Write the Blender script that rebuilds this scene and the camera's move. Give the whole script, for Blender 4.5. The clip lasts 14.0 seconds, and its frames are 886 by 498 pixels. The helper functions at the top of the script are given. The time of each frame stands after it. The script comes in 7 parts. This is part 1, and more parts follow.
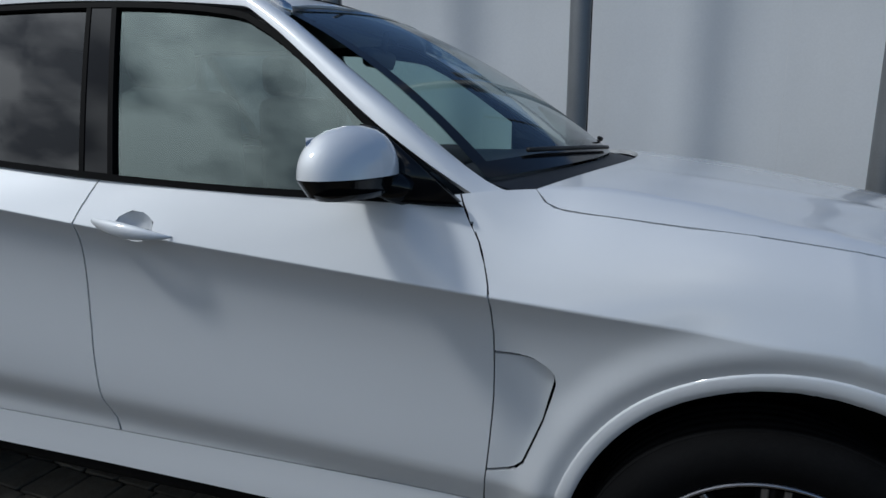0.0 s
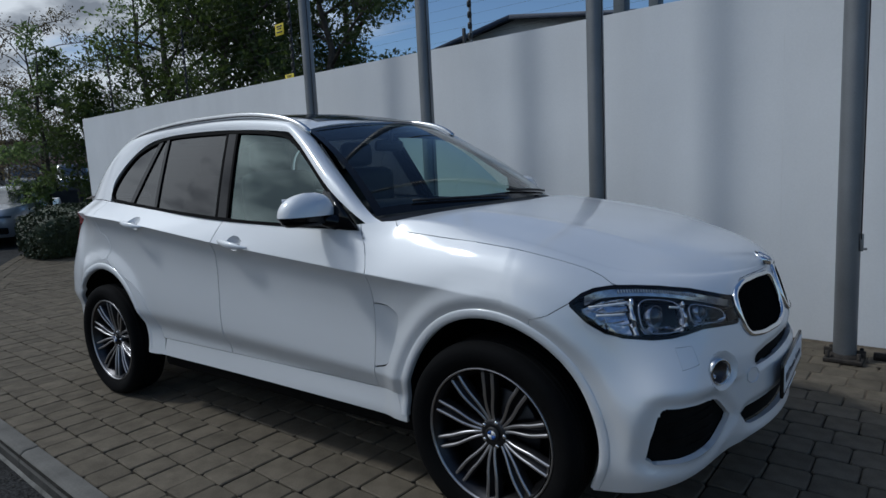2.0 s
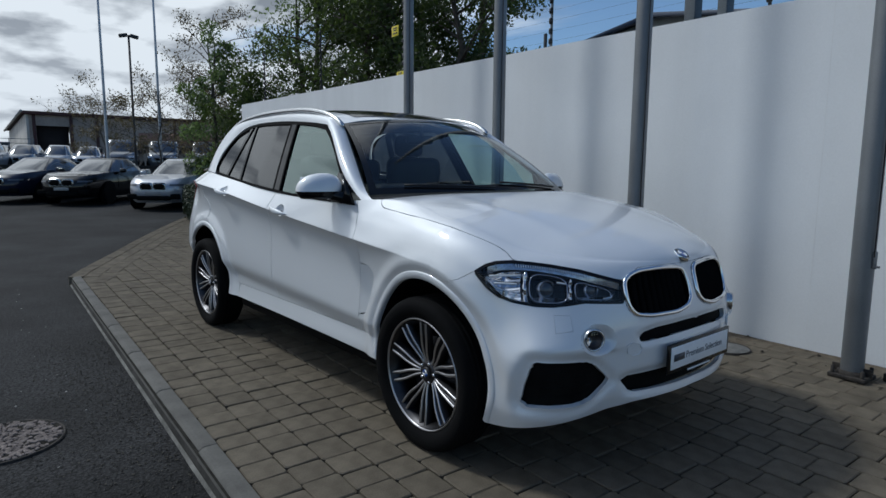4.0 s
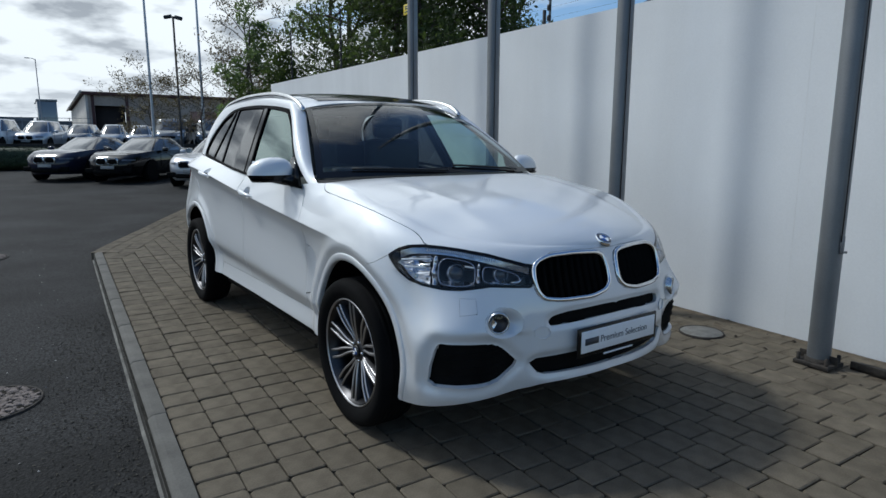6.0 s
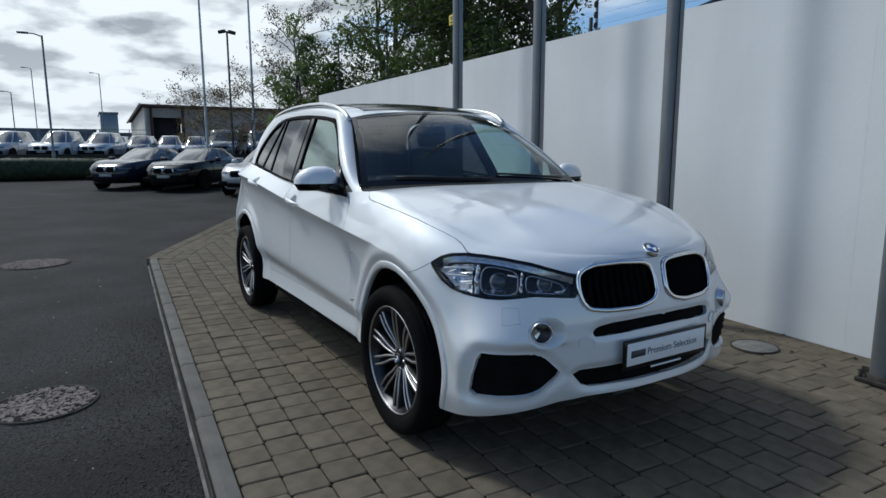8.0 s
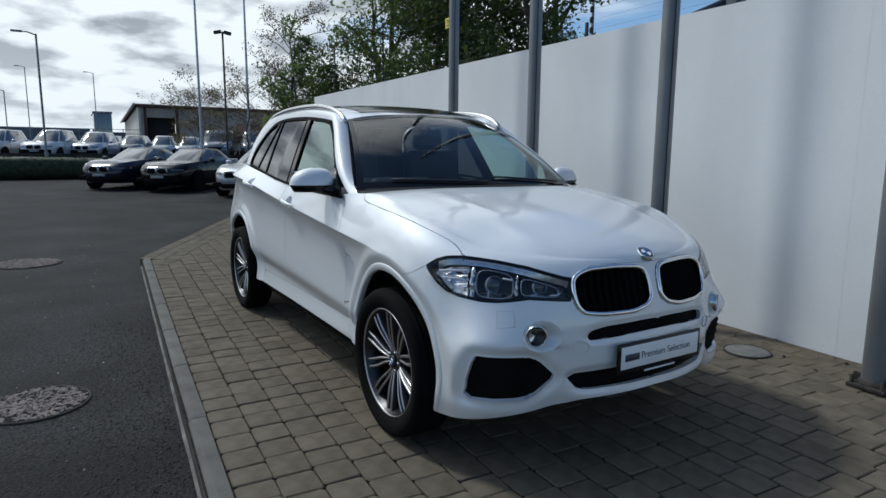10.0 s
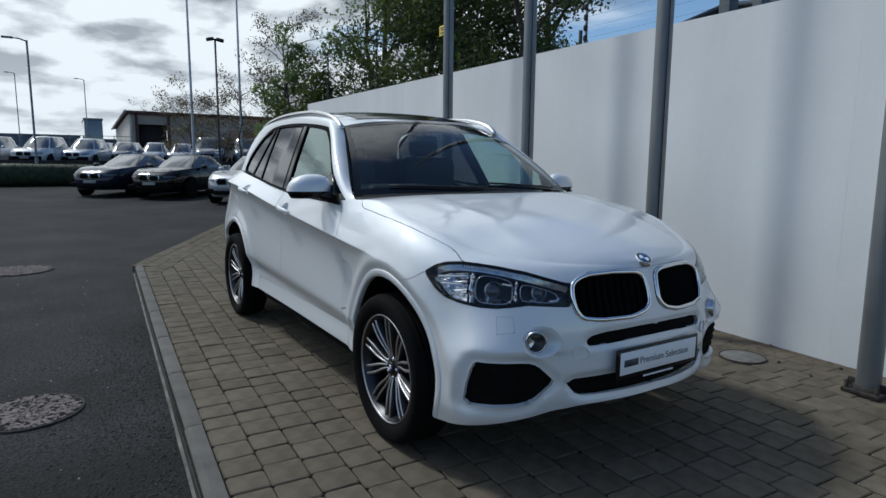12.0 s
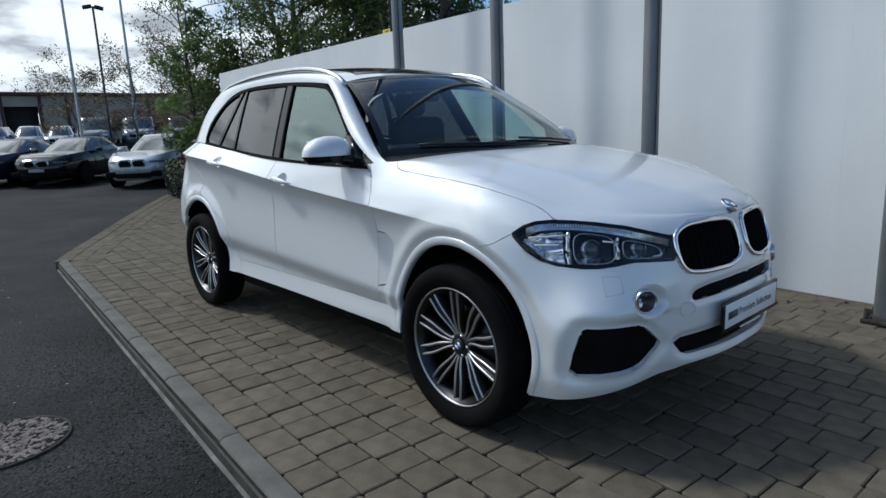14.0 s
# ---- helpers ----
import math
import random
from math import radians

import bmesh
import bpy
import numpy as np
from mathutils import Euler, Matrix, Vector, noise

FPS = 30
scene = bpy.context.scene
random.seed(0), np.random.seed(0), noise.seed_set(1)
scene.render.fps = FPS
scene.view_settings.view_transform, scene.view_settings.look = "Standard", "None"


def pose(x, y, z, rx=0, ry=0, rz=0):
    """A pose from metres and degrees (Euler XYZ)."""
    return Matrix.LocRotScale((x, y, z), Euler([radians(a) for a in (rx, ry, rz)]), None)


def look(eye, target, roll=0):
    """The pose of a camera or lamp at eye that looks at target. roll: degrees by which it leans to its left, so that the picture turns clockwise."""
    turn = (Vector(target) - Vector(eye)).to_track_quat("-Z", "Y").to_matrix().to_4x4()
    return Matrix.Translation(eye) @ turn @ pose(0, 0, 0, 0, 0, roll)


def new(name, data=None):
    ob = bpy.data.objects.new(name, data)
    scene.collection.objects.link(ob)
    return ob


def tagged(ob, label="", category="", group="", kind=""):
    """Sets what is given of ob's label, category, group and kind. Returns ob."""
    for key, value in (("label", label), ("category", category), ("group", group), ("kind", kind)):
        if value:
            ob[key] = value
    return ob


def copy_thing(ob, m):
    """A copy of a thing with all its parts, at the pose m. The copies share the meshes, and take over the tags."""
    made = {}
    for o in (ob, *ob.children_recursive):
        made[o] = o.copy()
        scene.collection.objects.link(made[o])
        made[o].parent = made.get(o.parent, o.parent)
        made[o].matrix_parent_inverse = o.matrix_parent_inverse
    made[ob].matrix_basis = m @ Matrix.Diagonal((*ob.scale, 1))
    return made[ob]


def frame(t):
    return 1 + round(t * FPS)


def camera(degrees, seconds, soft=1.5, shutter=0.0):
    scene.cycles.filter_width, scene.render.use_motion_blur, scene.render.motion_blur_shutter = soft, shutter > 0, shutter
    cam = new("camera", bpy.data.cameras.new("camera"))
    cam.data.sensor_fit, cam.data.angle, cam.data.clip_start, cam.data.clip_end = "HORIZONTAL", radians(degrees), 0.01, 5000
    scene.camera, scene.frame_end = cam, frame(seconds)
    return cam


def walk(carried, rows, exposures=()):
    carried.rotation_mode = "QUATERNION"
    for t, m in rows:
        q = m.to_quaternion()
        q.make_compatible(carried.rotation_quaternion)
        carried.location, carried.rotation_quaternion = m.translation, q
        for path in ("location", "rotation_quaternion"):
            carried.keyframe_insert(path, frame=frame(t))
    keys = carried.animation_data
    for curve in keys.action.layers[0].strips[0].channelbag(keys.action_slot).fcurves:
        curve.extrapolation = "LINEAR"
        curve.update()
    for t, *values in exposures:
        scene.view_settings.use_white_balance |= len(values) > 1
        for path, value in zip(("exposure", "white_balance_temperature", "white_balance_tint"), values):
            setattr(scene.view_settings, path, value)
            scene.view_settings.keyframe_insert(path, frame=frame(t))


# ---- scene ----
cam = camera(72.4, 14.0)
PATH = [
    (0, (-0.278, -2.080, 1.306), (-0.892, -0.223, 0.890), -0.3),
    (0.5, (0.141, -2.266, 1.352), (-0.759, -0.528, 0.94), -2.6),
    (1, (0.473, -2.492, 1.395), (-0.463, -0.762, 1.029), -2.4),
    (1.5, (0.839, -2.648, 1.394), (-0.152, -0.93, 1.134), -1.4),
    (2, (1.18, -2.714, 1.364), (-0.006, -1.125, 1.105), -3.0),
    (2.5, (1.471, -2.83, 1.345), (0.217, -1.292, 1.096), -2.5),
    (3, (1.747, -2.857, 1.356), (0.513, -1.312, 1.055), -0.1),
    (3.5, (1.977, -2.752, 1.327), (0.534, -1.388, 1.086), -0.1),
    (6, (2.582, -2.182, 1.377), (0.972, -1.045, 1.033), 0.1),
    (6.5, (2.58, -2.17, 1.37), (0.961, -1.043, 1.043), 0.2),
    (7, (2.582, -2.18, 1.375), (0.944, -1.077, 1.06), 0.2),
    (7.5, (2.579, -2.183, 1.377), (0.902, -1.135, 1.078), 0.2),
    (8, (2.577, -2.173, 1.372), (0.885, -1.155, 1.058), -0.1),
    (10.5, (2.576, -2.181, 1.372), (0.9, -1.133, 1.066), 0.8),
    (11, (2.574, -2.18, 1.37), (0.916, -1.106, 1.057), 0.7),
    (11.5, (2.575, -2.188, 1.373), (0.918, -1.114, 1.059), 0.9),
    (12, (2.562, -2.206, 1.367), (0.889, -1.147, 1.085), 0.5),
    (12.5, (2.465, -2.317, 1.345), (0.826, -1.21, 1.052), 0.9),
    (13, (2.284, -2.476, 1.328), (0.698, -1.315, 0.959), -2.2),
    (13.5, (2.06, -2.54, 1.298), (0.541, -1.299, 0.909), -3.5),
    (14, (1.885, -2.599, 1.301), (0.407, -1.308, 0.917), -2.3),
]
EXPOSURES = [(0, -0.84, 5890, 7), (0.5, -0.93, 5820, 7), (1.0, -0.98, 5770, 7), (2.0, -0.96, 5760, 7), (3.0, -0.74, 5840, 6), (3.5, -0.75, 5820, 6), (6.0, -0.42, 5930, 5), (8.0, -0.47, 5930, 5), (10.5, -0.46, 5930, 5), (12.5, -0.55, 5900, 5), (13.2, -0.36, 5880, 5), (14, -0.32, 5860, 5)]
walk(cam, [(t, look(eye, target, roll)) for t, eye, target, roll in PATH], EXPOSURES)

# ---- world, sun ----
SUN_AZ, SUN_EL = -151.0, 51.4
world = bpy.data.worlds.new("world")
scene.world = world
world.use_nodes = True


def build_sky():
    nt = world.node_tree
    nt.nodes.clear()
    N, L = nt.nodes.new, nt.links.new
    out, bg = N("ShaderNodeOutputWorld"), N("ShaderNodeBackground")
    sky = N("ShaderNodeTexSky")
    sky.sky_type, sky.sun_disc = "NISHITA", False
    sky.sun_elevation, sky.sun_rotation = radians(SUN_EL), radians(90 - SUN_AZ)
    sky.air_density, sky.dust_density, sky.ozone_density = 1.0, 0.2, 3.5
    co = N("ShaderNodeTexCoord")
    sep = N("ShaderNodeSeparateXYZ")
    L(co.outputs["Generated"], sep.inputs[0])
    # cloud layer: directions laid on a high plane
    zz = N("ShaderNodeMath"); zz.operation = "ADD"; zz.inputs[1].default_value = 0.20
    L(sep.outputs[2], zz.inputs[0])
    zm = N("ShaderNodeMath"); zm.operation = "MAXIMUM"; zm.inputs[1].default_value = 0.05
    L(zz.outputs[0], zm.inputs[0])
    dx = N("ShaderNodeMath"); dx.operation = "DIVIDE"
    dy = N("ShaderNodeMath"); dy.operation = "DIVIDE"
    L(sep.outputs[0], dx.inputs[0]); L(zm.outputs[0], dx.inputs[1])
    L(sep.outputs[1], dy.inputs[0]); L(zm.outputs[0], dy.inputs[1])
    comb = N("ShaderNodeCombineXYZ")
    L(dx.outputs[0], comb.inputs[0]); L(dy.outputs[0], comb.inputs[1])
    n1 = N("ShaderNodeTexNoise")
    n1.inputs["Scale"].default_value, n1.inputs["Detail"].default_value, n1.inputs["Roughness"].default_value = 1.1, 8, 0.55
    n1.inputs["Distortion"].default_value = 0.4
    L(comb.outputs[0], n1.inputs["Vector"])
    # cloudier towards the sun's side and low down, clearer over the wall
    side = N("ShaderNodeVectorMath"); side.operation = "DOT_PRODUCT"
    side.inputs[1].default_value = (-0.90, -0.44, 0.0)
    L(co.outputs["Generated"], side.inputs[0])
    add = N("ShaderNodeMath"); add.operation = "MULTIPLY_ADD"
    add.inputs[1].default_value, add.inputs[2].default_value = 0.50, -0.150
    L(side.outputs["Value"], add.inputs[0])
    tot = N("ShaderNodeMath"); tot.operation = "ADD"
    L(n1.outputs["Fac"], tot.inputs[0]); L(add.outputs[0], tot.inputs[1])
    cover = N("ShaderNodeValToRGB")
    cover.color_ramp.elements[0].position, cover.color_ramp.elements[1].position = 0.46, 0.60
    L(tot.outputs[0], cover.inputs[0])
    n2 = N("ShaderNodeTexNoise")
    n2.inputs["Scale"].default_value, n2.inputs["Detail"].default_value = 2.6, 6
    L(comb.outputs[0], n2.inputs["Vector"])
    shade = N("ShaderNodeValToRGB")
    e = shade.color_ramp.elements
    e[0].position, e[0].color = 0.40, (3.8, 4.0, 4.4, 1)
    e[1].position, e[1].color = 0.53, (12.2, 12.2, 12.2, 1)
    L(n2.outputs["Fac"], shade.inputs[0])
    mix = N("ShaderNodeMix"); mix.data_type = "RGBA"
    L(cover.outputs["Color"], mix.inputs["Factor"])
    # low cloud is thinner and paler in the haze
    haze = N("ShaderNodeMapRange")
    haze.inputs["From Min"].default_value, haze.inputs["From Max"].default_value = 0.24, 0.02
    haze.inputs["To Min"].default_value, haze.inputs["To Max"].default_value = 0.0, 0.55
    L(sep.outputs[2], haze.inputs["Value"])
    pale = N("ShaderNodeMix"); pale.data_type = "RGBA"
    pale.inputs["B"].default_value = (11.0, 11.1, 11.3, 1)
    L(haze.outputs["Result"], pale.inputs["Factor"]); L(shade.outputs["Color"], pale.inputs["A"])
    lift = N("ShaderNodeVectorMath"); lift.operation = "SCALE"; lift.inputs["Scale"].default_value = 1.35
    L(sky.outputs[0], lift.inputs[0])
    L(lift.outputs["Vector"], mix.inputs["A"]); L(pale.outputs["Result"], mix.inputs["B"])
    # thin cloud shines brighter round the sun
    near = N("ShaderNodeVectorMath"); near.operation = "DOT_PRODUCT"
    near.inputs[1].default_value = (math.cos(radians(SUN_AZ)) * math.cos(radians(SUN_EL)), math.sin(radians(SUN_AZ)) * math.cos(radians(SUN_EL)), math.sin(radians(SUN_EL)))
    L(co.outputs["Generated"], near.inputs[0])
    pos = N("ShaderNodeMath"); pos.operation = "MAXIMUM"; pos.inputs[1].default_value = 0.0
    L(near.outputs["Value"], pos.inputs[0])
    peak = N("ShaderNodeMath"); peak.operation = "POWER"; peak.inputs[1].default_value = 14.0
    L(pos.outputs[0], peak.inputs[0])
    gain = N("ShaderNodeMath"); gain.operation = "MULTIPLY_ADD"; gain.inputs[1].default_value, gain.inputs[2].default_value = 0.9, 1.0
    L(peak.outputs[0], gain.inputs[0])
    glow = N("ShaderNodeVectorMath"); glow.operation = "SCALE"
    L(mix.outputs["Result"], glow.inputs[0]); L(gain.outputs[0], glow.inputs["Scale"])
    L(glow.outputs["Vector"], bg.inputs["Color"])
    bg.inputs["Strength"].default_value = 0.110
    L(bg.outputs[0], out.inputs[0])


build_sky()
sun = new("sun", bpy.data.lights.new("sun", "SUN"))
sun.data.energy, sun.data.angle, sun.data.color = 2.6, radians(7.0), (1.0, 0.96, 0.90)
az, el = radians(SUN_AZ), radians(SUN_EL)
sun.matrix_world = look((math.cos(az) * math.cos(el) * 50, math.sin(az) * math.cos(el) * 50, math.sin(el) * 50), (0, 0, 0))


# ---- materials ----
def material(name, color, rough=0.5, metal=0.0, spread=0.15, scale=8.0, bump=0.0, fine=60.0, coat=0.0, color2=None, trans=0.0, ior=1.45, per_object=0.0, emit=0.0, spec=0.5, far=0.0):
    """A Principled surface with two scales of variation, wear bump and an optional tint from piece to piece."""
    m = bpy.data.materials.new(name)
    m.use_nodes = True
    nt = m.node_tree
    N, L = nt.nodes.new, nt.links.new
    p = nt.nodes["Principled BSDF"]
    p.inputs["Roughness"].default_value, p.inputs["Metallic"].default_value = rough, metal
    p.inputs["Coat Weight"].default_value, p.inputs["Coat Roughness"].default_value = coat, 0.03
    p.inputs["Transmission Weight"].default_value, p.inputs["IOR"].default_value = trans, ior
    p.inputs["Specular IOR Level"].default_value = spec
    co = N("ShaderNodeTexCoord")
    big, small = N("ShaderNodeTexNoise"), N("ShaderNodeTexNoise")
    big.inputs["Scale"].default_value, big.inputs["Detail"].default_value = scale, 4
    small.inputs["Scale"].default_value, small.inputs["Detail"].default_value = fine, 3
    L(co.outputs["Object"], big.inputs["Vector"]); L(co.outputs["Object"], small.inputs["Vector"])
    both = N("ShaderNodeMath"); both.operation = "MULTIPLY_ADD"; both.inputs[1].default_value = 0.45
    L(small.outputs["Fac"], both.inputs[0]); L(big.outputs["Fac"], both.inputs[2])
    ramp = N("ShaderNodeValToRGB")
    a, b = ramp.color_ramp.elements
    c2 = color2 or tuple(c * (1 - spread) for c in color)
    c1 = color if color2 else tuple(min(1, c * (1 + spread)) for c in color)
    a.position, b.position = 0.5, 0.95
    a.color, b.color = (*c2, 1), (*c1, 1)
    L(both.outputs[0], ramp.inputs[0])
    col = ramp.outputs["Color"]
    if per_object:
        info = N("ShaderNodeObjectInfo")
        mr = N("ShaderNodeMapRange")
        mr.inputs["To Min"].default_value, mr.inputs["To Max"].default_value = 1 - per_object, 1 + per_object
        L(info.outputs["Random"], mr.inputs["Value"])
        hs = N("ShaderNodeHueSaturation")
        L(mr.outputs["Result"], hs.inputs["Value"]); L(col, hs.inputs["Color"])
        col = hs.outputs["Color"]
    L(col, p.inputs["Base Color"])
    if bump:
        bp = N("ShaderNodeBump")
        bp.inputs["Strength"].default_value, bp.inputs["Distance"].default_value = bump, 0.01
        L(small.outputs["Fac"], bp.inputs["Height"]); L(bp.outputs[0], p.inputs["Normal"])
    if emit:
        p.inputs["Emission Color"].default_value, p.inputs["Emission Strength"].default_value = (*color, 1), emit
    return m


def pane_material(name, tint, rough=0.0, shine=0.10, coating=(0.8, 0.8, 0.8)):
    """Thin glass: lets light straight through with a tint, and mirrors more at a slant."""
    m = bpy.data.materials.new(name)
    m.use_nodes = True
    nt = m.node_tree
    nt.nodes.clear()
    N, L = nt.nodes.new, nt.links.new
    out, tr, gl, mx, fr = N("ShaderNodeOutputMaterial"), N("ShaderNodeBsdfTransparent"), N("ShaderNodeBsdfGlossy"), N("ShaderNodeMixShader"), N("ShaderNodeLayerWeight")
    tr.inputs["Color"].default_value = (*tint, 1)
    gl.inputs["Color"].default_value = (*coating, 1)
    gl.inputs["Roughness"].default_value = rough
    fr.inputs["Blend"].default_value = 0.5
    power, mr = N("ShaderNodeMath"), N("ShaderNodeMapRange")
    power.operation, power.inputs[1].default_value = "POWER", 4.0
    mr.inputs["To Min"].default_value, mr.inputs["To Max"].default_value = shine, 1.0
    L(fr.outputs["Facing"], power.inputs[0]); L(power.outputs[0], mr.inputs["Value"])
    L(mr.outputs["Result"], mx.inputs[0]); L(tr.outputs[0], mx.inputs[1]); L(gl.outputs[0], mx.inputs[2]); L(mx.outputs[0], out.inputs[0])
    return m


PAINT = material("pearl_paint", (0.76, 0.775, 0.79), 0.60, 0.32, 0.02, 0.7, 0.0, 900, coat=1.0)
PAINT.node_tree.nodes["Principled BSDF"].inputs["Coat IOR"].default_value = 1.7
PAINT.node_tree.nodes["Principled BSDF"].inputs["Coat Roughness"].default_value = 0.09
PILLARGLOSS = material("gloss_black_pillar", (0.004, 0.004, 0.005), 0.05, 0, 0.2, 6, spec=0.3)
TRIMBLACK = material("black_window_trim", (0.003, 0.003, 0.0035), 0.6, 0, 0.2, 8, spec=0.05)
BLACK = material("black_plastic", (0.012, 0.012, 0.013), 0.5, 0, 0.3, 12)
GLOSSBLACK = material("gloss_black_trim", (0.006, 0.006, 0.007), 0.12, 0, 0.2, 6, spec=0.4)
LINER = material("dark_liner", (0.006, 0.006, 0.006), 0.85, 0, 0.3, 10, spec=0.1)
RUBBER = material("tyre_rubber", (0.0045, 0.0045, 0.0048), 0.85, 0, 0.25, 9, 0.15, 120, spec=0.12)
ALLOY = material("alloy", (0.44, 0.435, 0.445), 0.36, 1.0, 0.08, 5, 0, 80)
ALLOY_DARK = material("alloy_dark", (0.055, 0.055, 0.06), 0.4, 0.9, 0.15, 5, 0, 80)
ALLOY_BARREL = material("alloy_barrel", (0.06, 0.059, 0.062), 0.38, 1.0, 0.2, 6, 0, 60)
CHROME = material("chrome", (0.82, 0.83, 0.85), 0.06, 1.0, 0.03, 5)
SATIN = material("satin_aluminium", (0.62, 0.63, 0.64), 0.25, 1.0, 0.05, 5)
WINDSCREEN = pane_material("windscreen_glass", (0.74, 0.84, 0.82), 0.0, 0.06)
SIDEGLASS = pane_material("side_glass", (0.62, 0.82, 0.78), 0.0, 0.17, (0.76, 0.90, 0.86))
PRIVACY = pane_material("privacy_glass", (0.08, 0.09, 0.10), 0.0, 0.075)
LENS = pane_material("lamp_lens", (0.95, 0.96, 0.97), 0.0, 0.035)
LAMPDARK = material("lamp_housing", (0.022, 0.022, 0.024), 0.32, 0.0, 0.35, 14)
LAMPBAND = material("lamp_band", (0.42, 0.43, 0.48), 0.20, 0.85, 0.3, 40)
LAMPINNER = material("lamp_bucket", (0.70, 0.71, 0.75), 0.10, 1.0, 0.2, 14)
LAMPGLASS = material("projector_window", (0.008, 0.008, 0.009), 0.22, 0.0, 0.3, 10, spec=0.25)
BULB = material("projector_glass", (0.03, 0.035, 0.045), 0.03, 0.0, 0.3, 10, coat=1.0)
WHITEPLASTIC = material("light_guide", (0.75, 0.77, 0.80), 0.2, 0, 0.05, 20)
REDLENS = material("tail_lens", (0.25, 0.01, 0.01), 0.1, 0, 0.2, 20, coat=1)
CABIN = material("cabin_leather", (0.012, 0.012, 0.013), 0.6, 0, 0.3, 12, 0.1, 90)
PLATEWHITE = material("plate_white", (0.86, 0.87, 0.88), 0.35, 0, 0.04, 8)
PLATEINK = material("plate_ink", (0.06, 0.065, 0.08), 0.5, 0, 0.1, 20)
BLUE = material("enamel_blue", (0.02, 0.09, 0.35), 0.2, 0, 0.1, 20, coat=1)
RENDERWALL = material("painted_render", (0.785, 0.795, 0.80), 0.8, 0, 0.045, 0.6, 0.035, 70)


def streaked(m, light, dark):
    """Faint rain streaks that run down a rendered wall, and blotchy wear between them."""
    nt = m.node_tree
    N, L = nt.nodes.new, nt.links.new
    p = nt.nodes["Principled BSDF"]
    source = p.inputs["Base Color"].links[0].from_socket
    co = nt.nodes["Texture Coordinate"]
    mp, run, blot = N("ShaderNodeMapping"), N("ShaderNodeTexNoise"), N("ShaderNodeTexNoise")
    mp.inputs["Scale"].default_value = (1.3, 1.3, 0.22)
    run.inputs["Scale"].default_value, run.inputs["Detail"].default_value = 1.6, 6
    blot.inputs["Scale"].default_value, blot.inputs["Detail"].default_value = 1.3, 5
    L(co.outputs["Object"], mp.inputs["Vector"]); L(mp.outputs[0], run.inputs["Vector"]); L(co.outputs["Object"], blot.inputs["Vector"])
    both = N("ShaderNodeMath"); both.operation = "MULTIPLY_ADD"; both.inputs[1].default_value = 0.6
    L(blot.outputs["Fac"], both.inputs[0]); L(run.outputs["Fac"], both.inputs[2])
    mr = N("ShaderNodeMapRange")
    mr.inputs["From Min"].default_value, mr.inputs["From Max"].default_value = 0.60, 0.98
    mr.inputs["To Min"].default_value, mr.inputs["To Max"].default_value = dark, light
    L(both.outputs[0], mr.inputs["Value"])
    hs = N("ShaderNodeHueSaturation")
    L(mr.outputs["Result"], hs.inputs["Value"]); L(source, hs.inputs["Color"])
    L(hs.outputs["Color"], p.inputs["Base Color"])


streaked(RENDERWALL, 1.02, 0.94)
POLEPAINT = material("pole_galvanised", (0.20, 0.21, 0.22), 0.45, 0.55, 0.12, 3, 0.05, 120)
RUST = material("rusty_base", (0.060, 0.050, 0.041), 0.8, 0.2, 0.45, 14, 0.4, 60, color2=(0.016, 0.015, 0.014))
PAVER = material("concrete_paver", (0.122, 0.103, 0.076), 0.84, 0, 0.26, 9, 0.22, 130, per_object=0.12, spec=0.2)
JOINT = material("sandy_joint", (0.028, 0.026, 0.022), 0.95, 0, 0.4, 18, 0.4, 130, spec=0.1)
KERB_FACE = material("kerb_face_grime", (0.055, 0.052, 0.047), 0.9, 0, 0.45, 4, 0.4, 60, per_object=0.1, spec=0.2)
HAUNCH = material("mortar_haunch", (0.17, 0.165, 0.15), 0.92, 0, 0.4, 7, 0.4, 70, spec=0.15)
KERB = material("concrete_kerb", (0.135, 0.129, 0.116), 0.88, 0, 0.2, 5, 0.35, 90, per_object=0.08, spec=0.2)
ASPHALT = material("asphalt", (0.0138, 0.0138, 0.0142), 0.85, 0, 0.55, 0.45, 1.0, 60, spec=0.35)


